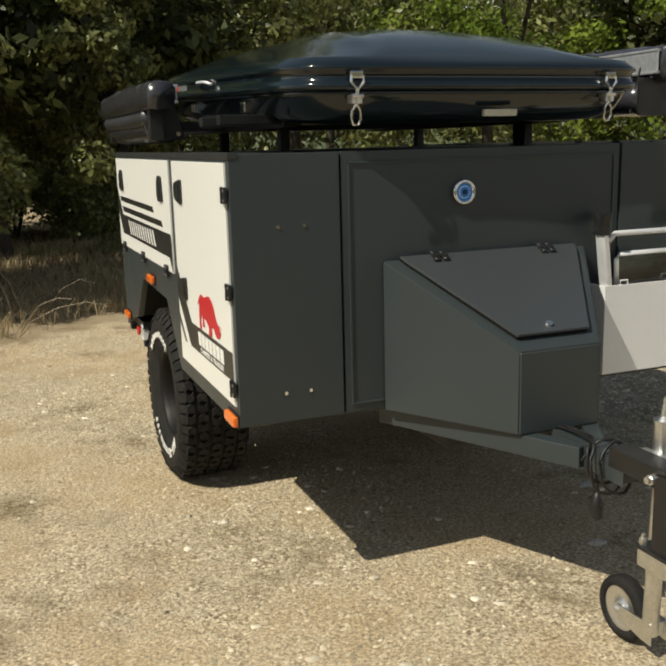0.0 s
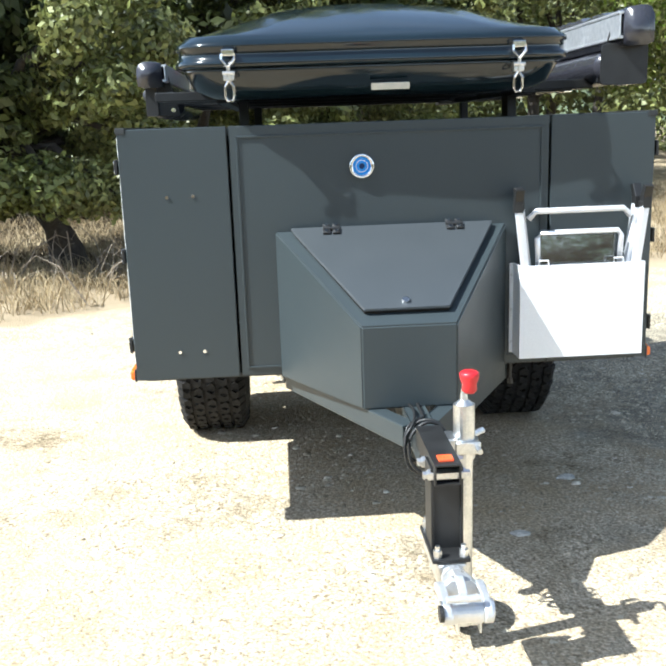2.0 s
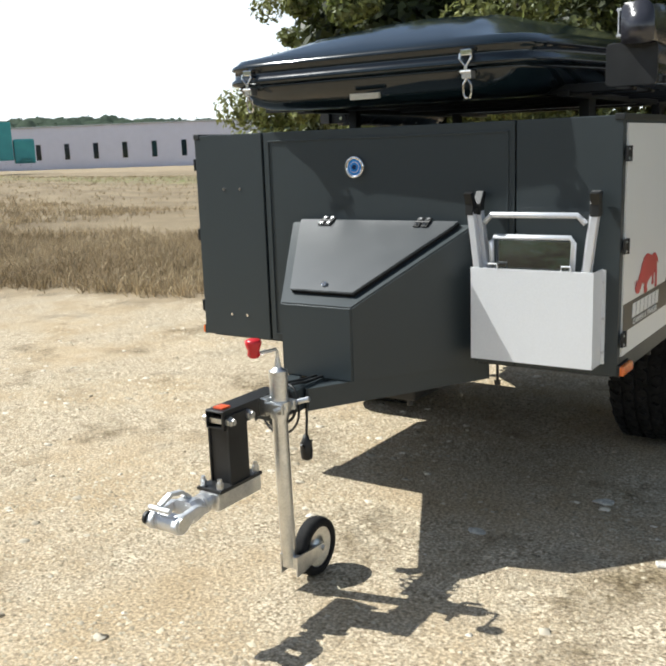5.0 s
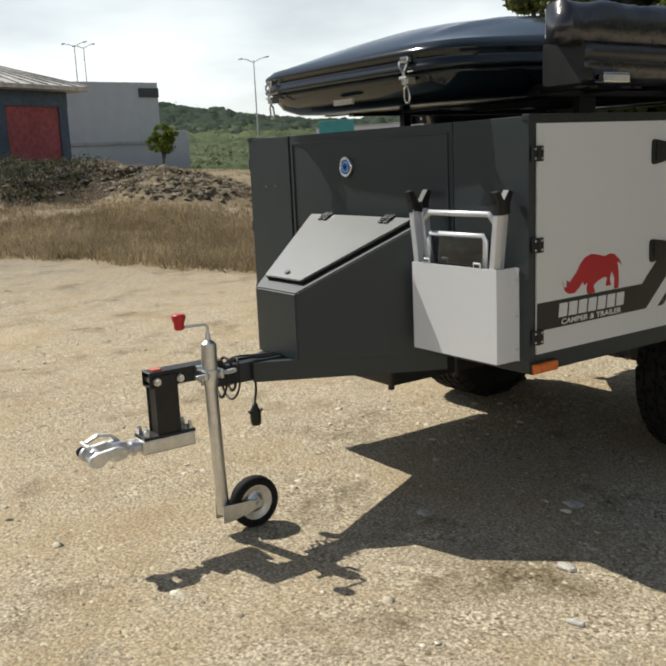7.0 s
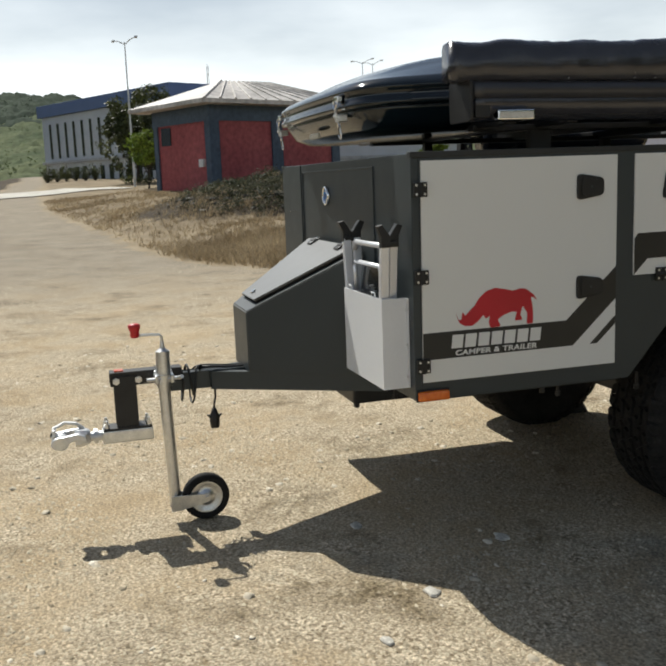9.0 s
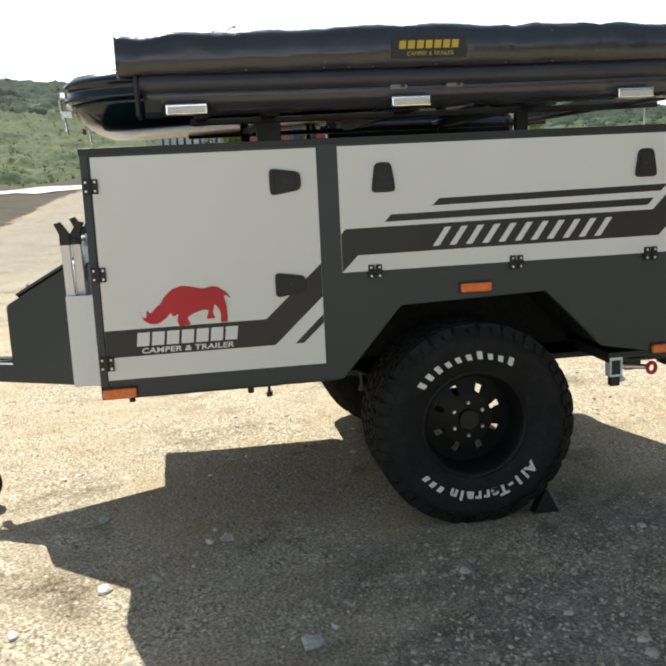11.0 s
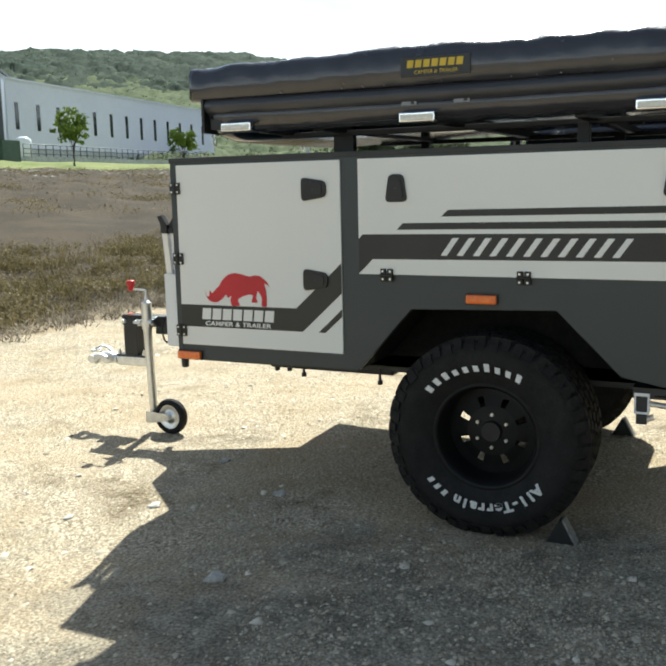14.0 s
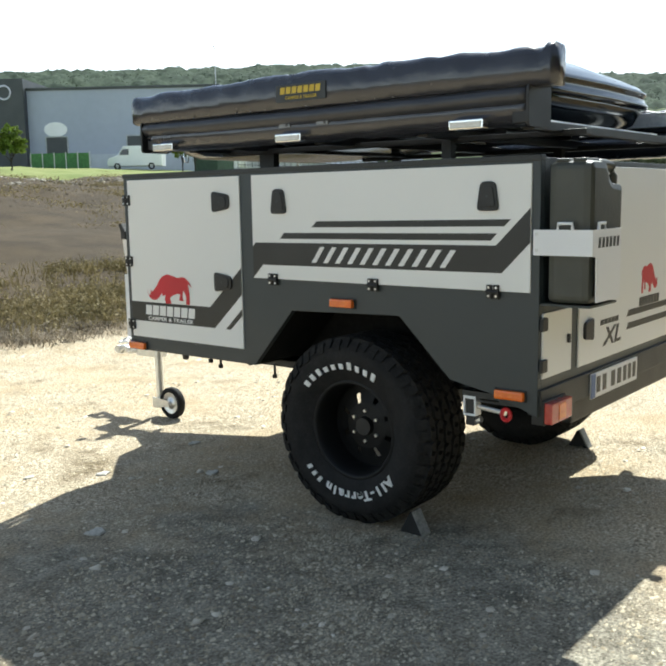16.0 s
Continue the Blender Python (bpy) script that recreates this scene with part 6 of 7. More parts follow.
for x, y, h, r, low, count, size, mat, seed, trunk in (
    (-1.4, 9.9, 6.5, 2.5, 0.90, 56000, 0.050, LEAF_OAK, 24, 0.12),
    (0.7, 12.6, 7.5, 3.2, 1.2, 42000, 0.055, LEAF_OAK, 12, 0.15),
    (-3.3, 13.2, 7.5, 3.2, 0.9, 42000, 0.055, LEAF_OAK, 29, 0.14),
    (1.6, 17.0, 8.5, 3.8, 1.5, 20000, 0.070, LEAF_OAK, 13, 0.18),
    (-7.6, 14.0, 7.5, 3.0, 0.7, 30000, 0.062, LEAF_OAK, 14, 0.18),
    (5.6, 18.0, 8.5, 4.0, 1.2, 17000, 0.080, LEAF_OAK, 15, 0.20),
    (9.8, 16.0, 8.0, 4.0, 0.8, 18000, 0.075, LEAF_BRIGHT, 16, 0.20),
    (14.5, 14.0, 8.0, 4.2, 0.8, 18000, 0.075, LEAF_BRIGHT, 17, 0.20),
    # rows with LEAF_DEEP carry their shade in the leaf colour
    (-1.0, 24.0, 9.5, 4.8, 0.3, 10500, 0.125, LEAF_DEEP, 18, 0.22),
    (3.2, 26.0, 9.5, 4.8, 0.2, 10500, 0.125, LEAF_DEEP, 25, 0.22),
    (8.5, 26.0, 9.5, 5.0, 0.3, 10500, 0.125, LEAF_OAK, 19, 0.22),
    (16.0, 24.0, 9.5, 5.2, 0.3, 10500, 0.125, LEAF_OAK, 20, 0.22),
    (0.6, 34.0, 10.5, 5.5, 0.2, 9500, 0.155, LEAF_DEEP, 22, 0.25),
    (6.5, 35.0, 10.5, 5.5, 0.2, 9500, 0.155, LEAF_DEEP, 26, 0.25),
    (12.5, 33.0, 10.5, 5.5, 0.2, 9500, 0.155, LEAF_OAK, 27, 0.25),
    (21.0, 17.0, 8.5, 4.6, 0.6, 12000, 0.10, LEAF_OAK, 23, 0.22),
    (23.0, 28.0, 10.0, 5.5, 0.2, 10000, 0.14, LEAF_OAK, 28, 0.22),
):
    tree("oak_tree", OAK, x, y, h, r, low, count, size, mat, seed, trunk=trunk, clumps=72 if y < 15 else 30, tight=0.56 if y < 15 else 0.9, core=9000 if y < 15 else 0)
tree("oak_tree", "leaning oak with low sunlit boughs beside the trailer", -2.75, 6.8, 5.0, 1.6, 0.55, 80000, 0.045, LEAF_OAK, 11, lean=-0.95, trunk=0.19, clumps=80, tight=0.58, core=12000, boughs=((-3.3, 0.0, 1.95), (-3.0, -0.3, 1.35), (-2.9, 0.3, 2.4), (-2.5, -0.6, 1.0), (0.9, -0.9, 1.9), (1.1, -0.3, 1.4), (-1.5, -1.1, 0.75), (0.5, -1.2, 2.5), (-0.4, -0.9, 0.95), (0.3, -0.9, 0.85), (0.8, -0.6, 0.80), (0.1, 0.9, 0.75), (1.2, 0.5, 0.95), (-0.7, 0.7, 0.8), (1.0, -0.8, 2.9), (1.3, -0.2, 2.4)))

# a tangle of dead branches in the grass at the oak's foot
tangle = thing("dead_branches", "tangle of dead grey-brown twigs lying in dry grass", "branches", at=(-2.25, 5.9, land(-2.25, 5.9)))
rnd = random.Random(77)
for _ in range(60):
    bm = bmesh.new()
    x, y, a, h = rnd.gauss(0, 0.62), rnd.gauss(0, 0.25), rnd.uniform(0, 6.28), rnd.uniform(0.10, 0.55)
    r, size = rnd.uniform(0.004, 0.010), rnd.uniform(0.3, 0.8)
    c, d = math.cos(a) * size, math.sin(a) * size * 0.5
    pipe(bm, [(x, y, -0.02), (x + 0.4 * c, y + 0.4 * d, h * 0.75), (x + 0.75 * c, y + 0.7 * d, h), (x + c, y + d, h * rnd.uniform(0.5, 1.0))], 0, 4, [r, r * 0.8, r * 0.6, r * 0.3])
    part("twig", bm, TWIG, tangle)

# dense shrubs at the foot of the oaks
def shrub(x, y, h, r, count, seed, mat=LEAF_OAK, label="dense dark shrub under the oaks"):
    rng = np.random.default_rng(seed)
    z = land(x, y)
    t = thing("shrub", label, "shrub", "shrubs", at=(x, y, z))
    bm = bmesh.new()
    centres, wide = [], []
    for k in range(9):
        a = 2 * math.pi * k / 9 + rng.random()
        tip = Vector((r * 0.6 * math.cos(a) * float(rng.random() + 0.3), r * 0.6 * math.sin(a) * float(rng.random() + 0.3), h * float(0.35 + 0.55 * rng.random())))
        pipe(bm, [(0.05 * math.cos(a), 0.05 * math.sin(a), -0.05), tip * 0.5, tip], 0, 5, [0.03, 0.02, 0.006])
        for f in (0.45, 0.8, 1.0):
            centres.append(tuple(tip * f))
            wide.append(r * float(0.28 + 0.25 * rng.random()))
    part("stems", bm, BARK, t)
    v, f = leaves(rng, np.array(centres), np.array(wide), count, 0.045)
    array_mesh("foliage", v, f, mat, t)


for x, y, h, r, seed in ((-0.2, 11.6, 1.6, 1.1, 65), (-4.3, 12.3, 2.3, 1.3, 66), (-3.2, 13.4, 2.6, 1.4, 67), (-2.3, 12.9, 2.2, 1.3, 68), (-1.1, 13.6, 2.5, 1.4, 69), (0.1, 12.8, 2.2, 1.3, 70)):
    shrub(x, y, h, r, 7000, seed)

# ---- dry grass, weeds and loose stones ----
def blades(name, label, spots, height, mat, seed, width=0.006, fan=3, bend=0.32):
    """Bent blades in tufts at the given spots."""
    rng = np.random.default_rng(seed)
    n = len(spots) * fan
    base = np.repeat(np.asarray(spots), fan, 0) + rng.normal(size=(n, 3)) * (0.05, 0.05, 0)
    a = rng.random(n) * 2 * np.pi
    lean = rng.normal(size=(n, 2)) * bend
    h = height * (0.45 + 0.8 * rng.random(n))
    w = width * (0.7 + 0.8 * rng.random(n))
    side = np.stack([np.cos(a) * w, np.sin(a) * w, 0 * a], 1)
    mid = base + np.stack([lean[:, 0] * h * 0.35, lean[:, 1] * h * 0.35, h * 0.55], 1)
    tip = base + np.stack([lean[:, 0] * h, lean[:, 1] * h, h * (1 - 0.25 * np.abs(lean).sum(1))], 1)
    v = np.stack([base - side, base + side, mid + side * 0.8, mid - side * 0.8, tip], 1).reshape(-1, 3)
    k = np.arange(n)[:, None] * 5
    f = np.concatenate([k + (0, 1, 2), k + (0, 2, 3), k + (3, 2, 4)])
    ob = array_mesh(name, v, f, mat)
    return tagged(ob, label, "grass", kind="stuff")


rnd = random.Random(5)


def sown(count, x0, x1, y0, y1, keep):
    out = []
    while len(out) < count:
        x, y = rnd.uniform(x0, x1), rnd.uniform(y0, y1)
        if rnd.random() < keep(x, y):
            out.append((x, y, land(x, y) - 0.01))
    return out


def strip_north(x, y):
    g = y - edge_north(x)
    clump = 0.35 + 0.65 * ease((noise.noise((x * 0.6, y * 0.6, 11)) + 0.25) * 2)
    return clump * ease(g / 0.9) * (1.0 if g < 5 else max(0.12, 1 - (g - 5) / 8)) if g > 0 else 0


def strip_west(x, y):
    g = y - edge_north(x)
    return ease(g / 0.6) * ease((7 - g) / 4) if g > 0 else 0


def bank_low(x, y):
    s = edge_south(x) - y
    return ease(s / 0.7) * ease((6.5 - s) / 2.5) * (0.12 + 0.88 * ease((noise.noise((x * 0.55, y * 0.8, 13)) + 0.15) * 2.0)) if s > 0 else 0


blades("dry_grass", "tall dry straw-coloured grass along the gravel edge", sown(9000, -6, 9, 3.5, 15, strip_north), 0.25, STRAW, 31, 0.004, 6, 0.62)
blades("dry_grass", "tall dry straw-coloured grass before the spoil heap", sown(12000, -16, -4, 0.8, 12, strip_west), 0.22, RUST_GRASS, 32, 0.0045, 5, 0.55)
blades("dry_grass", "low dry grass over the brown bank", sown(16000, -44, -13, -2.6, 14, lambda x, y: 0.25 + 0.75 * ease(noise.noise((x * 0.5, y * 0.5, 15)) * 2) if y > edge_north(x) + 0.2 else 0), 0.15, RUST_GRASS, 39, 0.006, 5, 0.6)
blades("brown_weeds", "brown and green weeds on the low earth bank", sown(6000, -18, 4.5, -12, -4.2, bank_low), 0.20, STRAW_DARK, 33, 0.006, 5)

# dark leaves put down as the oaks' shade, and a patch of green grass
rng = np.random.default_rng(61)
spots = np.array(sown(2600, -6, 4, 7.2, 15, lambda x, y: ease((y - edge_north(x) - 1.8) / 1.6) * (0.3 + 0.7 * ease((noise.noise((x * 0.7, y * 0.7, 33)) + 0.3) * 2))))
v, f = leaves(rng, spots + (0, 0, 0.04), 0.12 + 0.2 * rng.random(len(spots)), 52000, 0.038, -0.12)
tagged(array_mesh("leaf_litter", v, f, LEAF_SHADE), "dark brown leaves added as the shade under the oaks", "leaf litter", kind="stuff")
blades("green_grass", "fresh green grass in the shade of the oaks", sown(1500, -1.8, 1.2, 9.8, 11.6, lambda x, y: ease((noise.noise((x * 0.8, y * 0.8, 35)) + 0.35) * 2)), 0.16, GREEN_BLADE, 62, 0.005, 5, 0.5)


def bank_foot(x, y):
    s = edge_south(x) - y
    return ease((s + 0.5) / 0.6) * ease((2.0 - s) / 1.2) * (0.25 + 0.75 * ease((noise.noise((x * 0.9, y * 0.9, 27)) + 0.3) * 2))


blades("dead_stalks", "matted dead grey-brown stalks along the foot of the bank", sown(3600, -14, 4, -8, -3.4, bank_foot), 0.15, LITTER, 55, 0.005, 6, 1.15)
rng = np.random.default_rng(36)
spots = np.array(sown(5200, -18, 4.5, -12, -4.2, bank_low))
v, f = leaves(rng, spots + (0, 0, 0.09), 0.10 + 0.16 * rng.random(len(spots)) ** 2, 90000, 0.022)
tagged(array_mesh("low_weeds", v, f, WEED), "low olive and brown weeds covering the foot of the bank", "weeds", kind="stuff")
blades("dry_grass", "thin dry grass beyond the spoil heap", sown(7000, -60, -12, 2, 40, lambda x, y: 0.6 if y - edge_north(x) > 0.5 else 0), 0.13, RUST_GRASS, 35, 0.007, 4, 0.6)



def stones(name, label, spots, lo, hi, seed, mat, blocky=False):
    """Loose stones: uneven crushed pieces, half sunk; the larger ones blocky, with a flat top."""
    rng = np.random.default_rng(seed)
    n = len(spots)
    base = np.asarray(spots) + (0, 0, 0.010)
    size = lo + (hi - lo) * rng.random(n) ** 2.4
    if blocky:
        turn = np.arange(5) * 2 * np.pi / 5
        unit = np.concatenate([np.stack([np.cos(turn), np.sin(turn), 0 * turn - 0.20], 1), np.stack([0.72 * np.cos(turn + 0.3), 0.72 * np.sin(turn + 0.3), 0 * turn + 0.10], 1)])
        tri = [(i, (i + 1) % 5, 5 + i) for i in range(5)] + [((i + 1) % 5, 5 + (i + 1) % 5, 5 + i) for i in range(5)] + [(5, 6, 7), (5, 7, 8), (5, 8, 9)]
    else:
        unit = np.array([(1, 0, -0.28), (0, 1, -0.28), (-1, 0, -0.28), (0, -1, -0.28), (0.1, 0.1, 0.34)])
        tri = [(0, 1, 4), (1, 2, 4), (2, 3, 4), (3, 0, 4)]
    m = len(unit)
    v = unit[None] * (0.65 + 0.7 * rng.random((n, m, 1))) * size[:, None, None]
    a = rng.random(n) * 2 * np.pi
    c, s = np.cos(a)[:, None], np.sin(a)[:, None]
    v = np.stack([v[..., 0] * c - v[..., 1] * s, (v[..., 0] * s + v[..., 1] * c) * 0.8, v[..., 2]], -1)
    v += rng.normal(size=v.shape) * size[:, None, None] * (0.10 if blocky else 0.14)
    v[..., 2] += size[:, None] * 0.12
    v = (v + base[:, None]).reshape(-1, 3)
    k = np.arange(n)[:, None] * m
    f = np.concatenate([k + t for t in tri])
    return tagged(array_mesh(name, v, f, mat), label, "gravel", kind="stuff")


def lot(x, y):
    if y > edge_north(x) or y < edge_south(x):
        return 0
    return 0.12 + 0.88 * ease((noise.noise((x * 0.9, y * 0.9, 21)) + 0.25) * 2)


def patchy(x, y):
    return lot(x, y) * ease((noise.noise((x * 1.7, y * 1.7, 23)) + 0.6 * noise.noise((x * 5.5, y * 5.5, 24)) + 0.02) * 2.6)


stones("gravel", "pale crushed stone scattered over the lot", sown(84000, -3.2, 4.2, -4.2, 4.6, lot), 0.004, 0.016, 41, PEBBLE)
stones("gravel", "pale crushed stone in the trailer's shade", sown(30000, 0.8, 3.8, -1.2, 4.6, patchy), 0.004, 0.012, 46, PEBBLE)
stones("gravel", "sparser pale stone over the outer lot", sown(22000, -14, 9, -4.4, 6.0, lot), 0.005, 0.020, 45, PEBBLE)
stones("loose_stones", "larger pale stones lying on the gravel", sown(1900, -5, 4.5, -4.4, 4.6, lot), 0.008, 0.028, 42, PALE_STONE, True)
stones("rubble", "broken stone and clods on the spoil heap", sown(3500, -29, -18, 1, 15, lambda x, y: ease(1.3 - ((x + 23.5) / 4.2) ** 2 - ((y - 6.6) / 5.0) ** 2)), 0.03, 0.16, 43, RUBBLE, True)
stones("rubble", "tan broken stone on the smaller heap", sown(1500, -21.5, -16, 5.4, 11, lambda x, y: ease(1.3 - ((x + 18.8) / 2.1) ** 2 - ((y - 8.2) / 2.2) ** 2)), 0.03, 0.15, 47, RUBBLE_TAN, True)
for x, y, r, seed in ((1.70, 0.64, 0.052, 3), (1.15, -0.035, 0.038, 4), (1.415, -0.306, 0.032, 5), (0.46, -0.09, 0.036, 6), (0.795, 0.423, 0.040, 7)):
    rng = np.random.default_rng(seed)
    rock = thing("rock", "flat pale stone lying on the gravel", "stone", "flat stones", at=(x, y, land(x, y)))
    bm = bmesh.new()
    reach = [r * float(0.7 + 0.6 * rng.random()) for _ in range(9)]
    loft(bm, [[(reach[k] * f * math.cos(k * 0.698), reach[k] * f * 0.7 * math.sin(k * 0.698), z * r + 0.1 * r * float(rng.random())) for k in range(9)] for f, z in ((0.9, -0.1), (1.0, 0.08), (0.86, 0.20), (0.5, 0.24))])
    part("stone_body", bm, PALE_ROCK, rock)
rng = np.random.default_rng(38)
spots = np.array(sown(620, -27, -19, 1.5, 8.0, lambda x, y: ease(1.2 - ((x + 22.5) / 3.5) ** 2 - ((y - 4.6) / 2.6) ** 2)))
v, f = leaves(rng, spots + (0, 0, 0.08), 0.18 + 0.18 * rng.random(len(spots)), 15000, 0.035)
tagged(array_mesh("heap_weeds", v, f, HEAP_WEED), "dark weeds grown over one end of the spoil heap", "weeds", kind="stuff")
rng = np.random.default_rng(37)
spots = np.array(sown(1300, -44, 2, -36, -9, lambda x, y: ease((edge_south(x) - y - 8) / 4) * ease((29.0 - edge_south(x) + y) / 1.5) * ease(noise.noise((x * 0.3, y * 0.45, 19)) * 3 + 0.1)))
v, f = leaves(rng, spots + (0, 0, 0.07), 0.40 + 0.60 * rng.random(len(spots)), 42000, 0.030, 0.0)
tagged(array_mesh("bank_weeds", v, f, STRAW_DARK), "dull olive weeds in patches over the earth bank", "weeds", kind="stuff")
stones("rubble", "pale broken stone along the top of the bank", sown(2200, -50, 2, -38, -18, lambda x, y: ease((edge_south(x) - y - 20) / 3) * ease((28.5 - edge_south(x) + y) / 1.5) * ease(noise.noise((x * 0.35, y * 0.6, 29)) * 2.5 + 0.25)), 0.04, 0.20, 48, RUBBLE_PALE, True)
stones("clods", "clods of brown earth on the bank", sown(9500, -50, 2, -40, -10, lambda x, y: ease((edge_south(x) - y - 12) / 4) * ease((28.5 - edge_south(x) + y) / 1.5) * (0.3 + 0.7 * ease(noise.noise((x * 0.5, y * 0.5, 17)) * 2 + 0.4))), 0.02, 0.11, 44, CLOD)

# belt of wood closing the north
rng = np.random.default_rng(52)
n = 1100
az = np.radians(rng.uniform(-26, 75, n))
rr = 42 + 26 * rng.random(n)
hh = rng.random(n)
pts = np.stack([rr * np.sin(az), rr * np.cos(az), 0.8 + 9.5 * hh], 1)
# the darker leaf colour puts deep shade into this belt
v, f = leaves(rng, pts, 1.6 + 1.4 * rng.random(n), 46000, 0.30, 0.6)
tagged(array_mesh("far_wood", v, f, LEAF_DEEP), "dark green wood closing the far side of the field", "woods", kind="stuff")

# ---- far woods on the hills ----
def canopy(name, label, mat, leaf, seed, near, far, rows, turns, relief, grain):
    """Distant woods: one close roof of crowns over the slope, with loose sprays of leaves standing out of it."""
    rng = np.random.default_rng(seed)
    pts = []
    for k in range(rows):
        r = near * (far / near) ** (k / (rows - 1))
        for j in range(turns):
            a = radians(-178 + 150 * (j + 0.5 * (k % 2)) / (turns - 1))
            x, y = r * math.sin(a), r * math.cos(a)
            d = noise.voronoi((x / grain, y / grain, seed))[0][0]
            crown = math.sqrt(max(0.0, 1 - (d / 0.62) ** 2)) * (0.6 + 0.6 * noise.noise((x / 9, y / 9, 4)))
            edge = min(1.0, k / 4)
            pts.append((x, y, land(x, y) - 0.4 + edge * (0.6 + relief * crown + 0.35 * relief * noise.noise((x * 1.1, y * 1.1, 6)))))
    i = (np.arange(rows - 1)[:, None] * turns + np.arange(turns - 1)[None]).ravel()
    ob = array_mesh(name, pts, np.stack([i, i + turns, i + turns + 1, i + 1], 1), mat)
    ob.data.polygons.foreach_set("use_smooth", np.ones(len(i), bool))
    tagged(ob, label, "woods", kind="stuff")
    pick = rng.choice(len(pts), 5200)
    v, f = leaves(rng, np.array(pts)[pick] + (0, 0, 0.15), 0.4 + relief * 0.5 * rng.random(5200), 34000, 0.24, 0.6)
    tagged(array_mesh(name + "_sprays", v, f, leaf), "loose leaf sprays over the " + label, "woods", kind="stuff")


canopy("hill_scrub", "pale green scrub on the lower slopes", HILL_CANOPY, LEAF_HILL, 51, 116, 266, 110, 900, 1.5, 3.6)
canopy("ridge_wood", "dark green wood along the ridge", RIDGE_CANOPY, LEAF_RIDGE, 53, 246, 352, 60, 900, 2.6, 5.0)

# ---- buildings of the industrial estate ----
def bearing(cam_x, cam_y, az, dist):
    return cam_x + dist * math.sin(radians(az)), cam_y + dist * math.cos(radians(az))


def wall_box(parent, name, p, q, depth, z0, z1, mat, label=""):
    """A block whose front runs from p to q, and which reaches back from it by depth."""
    p, q = Vector((*p, 0)), Vector((*q, 0))
    way = q - p
    m = Matrix.Translation(p) @ Matrix.Rotation(math.atan2(way.y, way.x), 4, "Z")
    bm = bmesh.new()
    box(bm, 0, way.length, 0, depth, z0, z1, 0.03, m)
    return part(name, bm, mat, parent, label), m, way.length


def opening(parent, m, u0, u1, z0, z1, mat=GLASS_DARK, name="window", frame_mat=None, out=-0.06):
    bm = bmesh.new()
    box(bm, u0, u1, out, 0.05, z0, z1, 0, m)
    w = part(name, bm, mat, parent)
    if frame_mat:
        bm = bmesh.new()
        t = 0.12
        for a, b, c, d in ((u0 - t, u0, z0 - t, z1 + t), (u1, u1 + t, z0 - t, z1 + t), (u0, u1, z1, z1 + t), (u0, u1, z0 - t, z0)):
            box(bm, a, b, out - 0.04, 0.05, c, d, 0, m)
        part("frame", bm, frame_mat, w)
    return w


# the small red pavilion with a hipped sheet roof
pavilion = thing("red_pavilion", "small faded red building with slate blue trim and sheet hip roof", "building")
C = (-35.5, 5.3)
PL, PD = 7.3, 4.6
u, w = Vector((-0.912, -0.41)), Vector((-0.41, 0.912))
zb = 0.6
base_m = Matrix(((-w.x * -1, u.x, 0, C[0]), (-w.y * -1, u.y, 0, C[1]), (0, 0, 1, 0), (0, 0, 0, 1)))
bm = bmesh.new()
box(bm, 0, PL, 0, PD, zb, 4.85, 0.02, base_m)
bmesh.ops.recalc_face_normals(bm, faces=bm.faces[:])
walls = part("wall", bm, RED_WALL, pavilion)
bm = bmesh.new()
for x0, x1, y0, y1 in ((-0.08, 0.42, -0.08, 0.32), (PL - 0.40, PL + 0.08, -0.08, 0.4), (-0.08, 0.5, PD - 0.25, PD + 0.08), (PL / 2 - 0.35, PL / 2 + 0.25, -0.08, 0.3)):
    box(bm, x0, x1, y0, y1, zb, 4.4, 0.01, base_m)
box(bm, -0.1, PL + 0.1, -0.1, PD + 0.1, 4.25, 4.9, 0.01, base_m)
box(bm, -0.1, PL + 0.1, -0.1, PD + 0.1, zb - 0.3, zb + 0.45, 0.01, base_m)
bmesh.ops.recalc_face_normals(bm, faces=bm.faces[:])
part("trim", bm, BLUE_TRIM, pavilion)
bm = bmesh.new()
eave = [(-0.9, -0.9), (PL + 0.9, -0.9), (PL + 0.9, PD + 0.9), (-0.9, PD + 0.9)]
lo = [bm.verts.new(base_m @ Vector((a, b, 4.92))) for a, b in eave]
mi = [bm.verts.new(base_m @ Vector((a, b, 5.10))) for a, b in eave]
r1, r2 = bm.verts.new(base_m @ Vector((2.3, PD / 2, 6.25))), bm.verts.new(base_m @ Vector((PL - 2.3, PD / 2, 6.25)))
bm.faces.new(lo)
for i in range(4):
    bm.faces.new((lo[i], lo[(i + 1) % 4], mi[(i + 1) % 4], mi[i]))
bm.faces.new((mi[0], mi[1], r2, r1))
bm.faces.new((mi[2], mi[3], r1, r2))
bm.faces.new((mi[1], mi[2], r2))
bm.faces.new((mi[3], mi[0], r1))
bmesh.ops.recalc_face_normals(bm, faces=bm.faces[:])
roof = part("roof", bm, ROOF_SHEET, pavilion)
for k in range(12):
    bm = bmesh.new()
    f = k / 11
    a = base_m @ Vector((-0.8 + (PL + 1.6) * f, -0.9, 5.12))
    b = base_m @ Vector((2.3 + (PL - 4.6) * f, PD / 2, 6.27))
    pipe(bm, [a, b], 0.05, 5)
    part("roof_seam", bm, ROOF_SHEET, roof)
bm = bmesh.new()
box(bm, -0.05, 0.02, 3.25, 4.05, 3.35, 4.15, 0, base_m)
part("window", bm, GLASS_DARK, pavilion)
bm = bmesh.new()
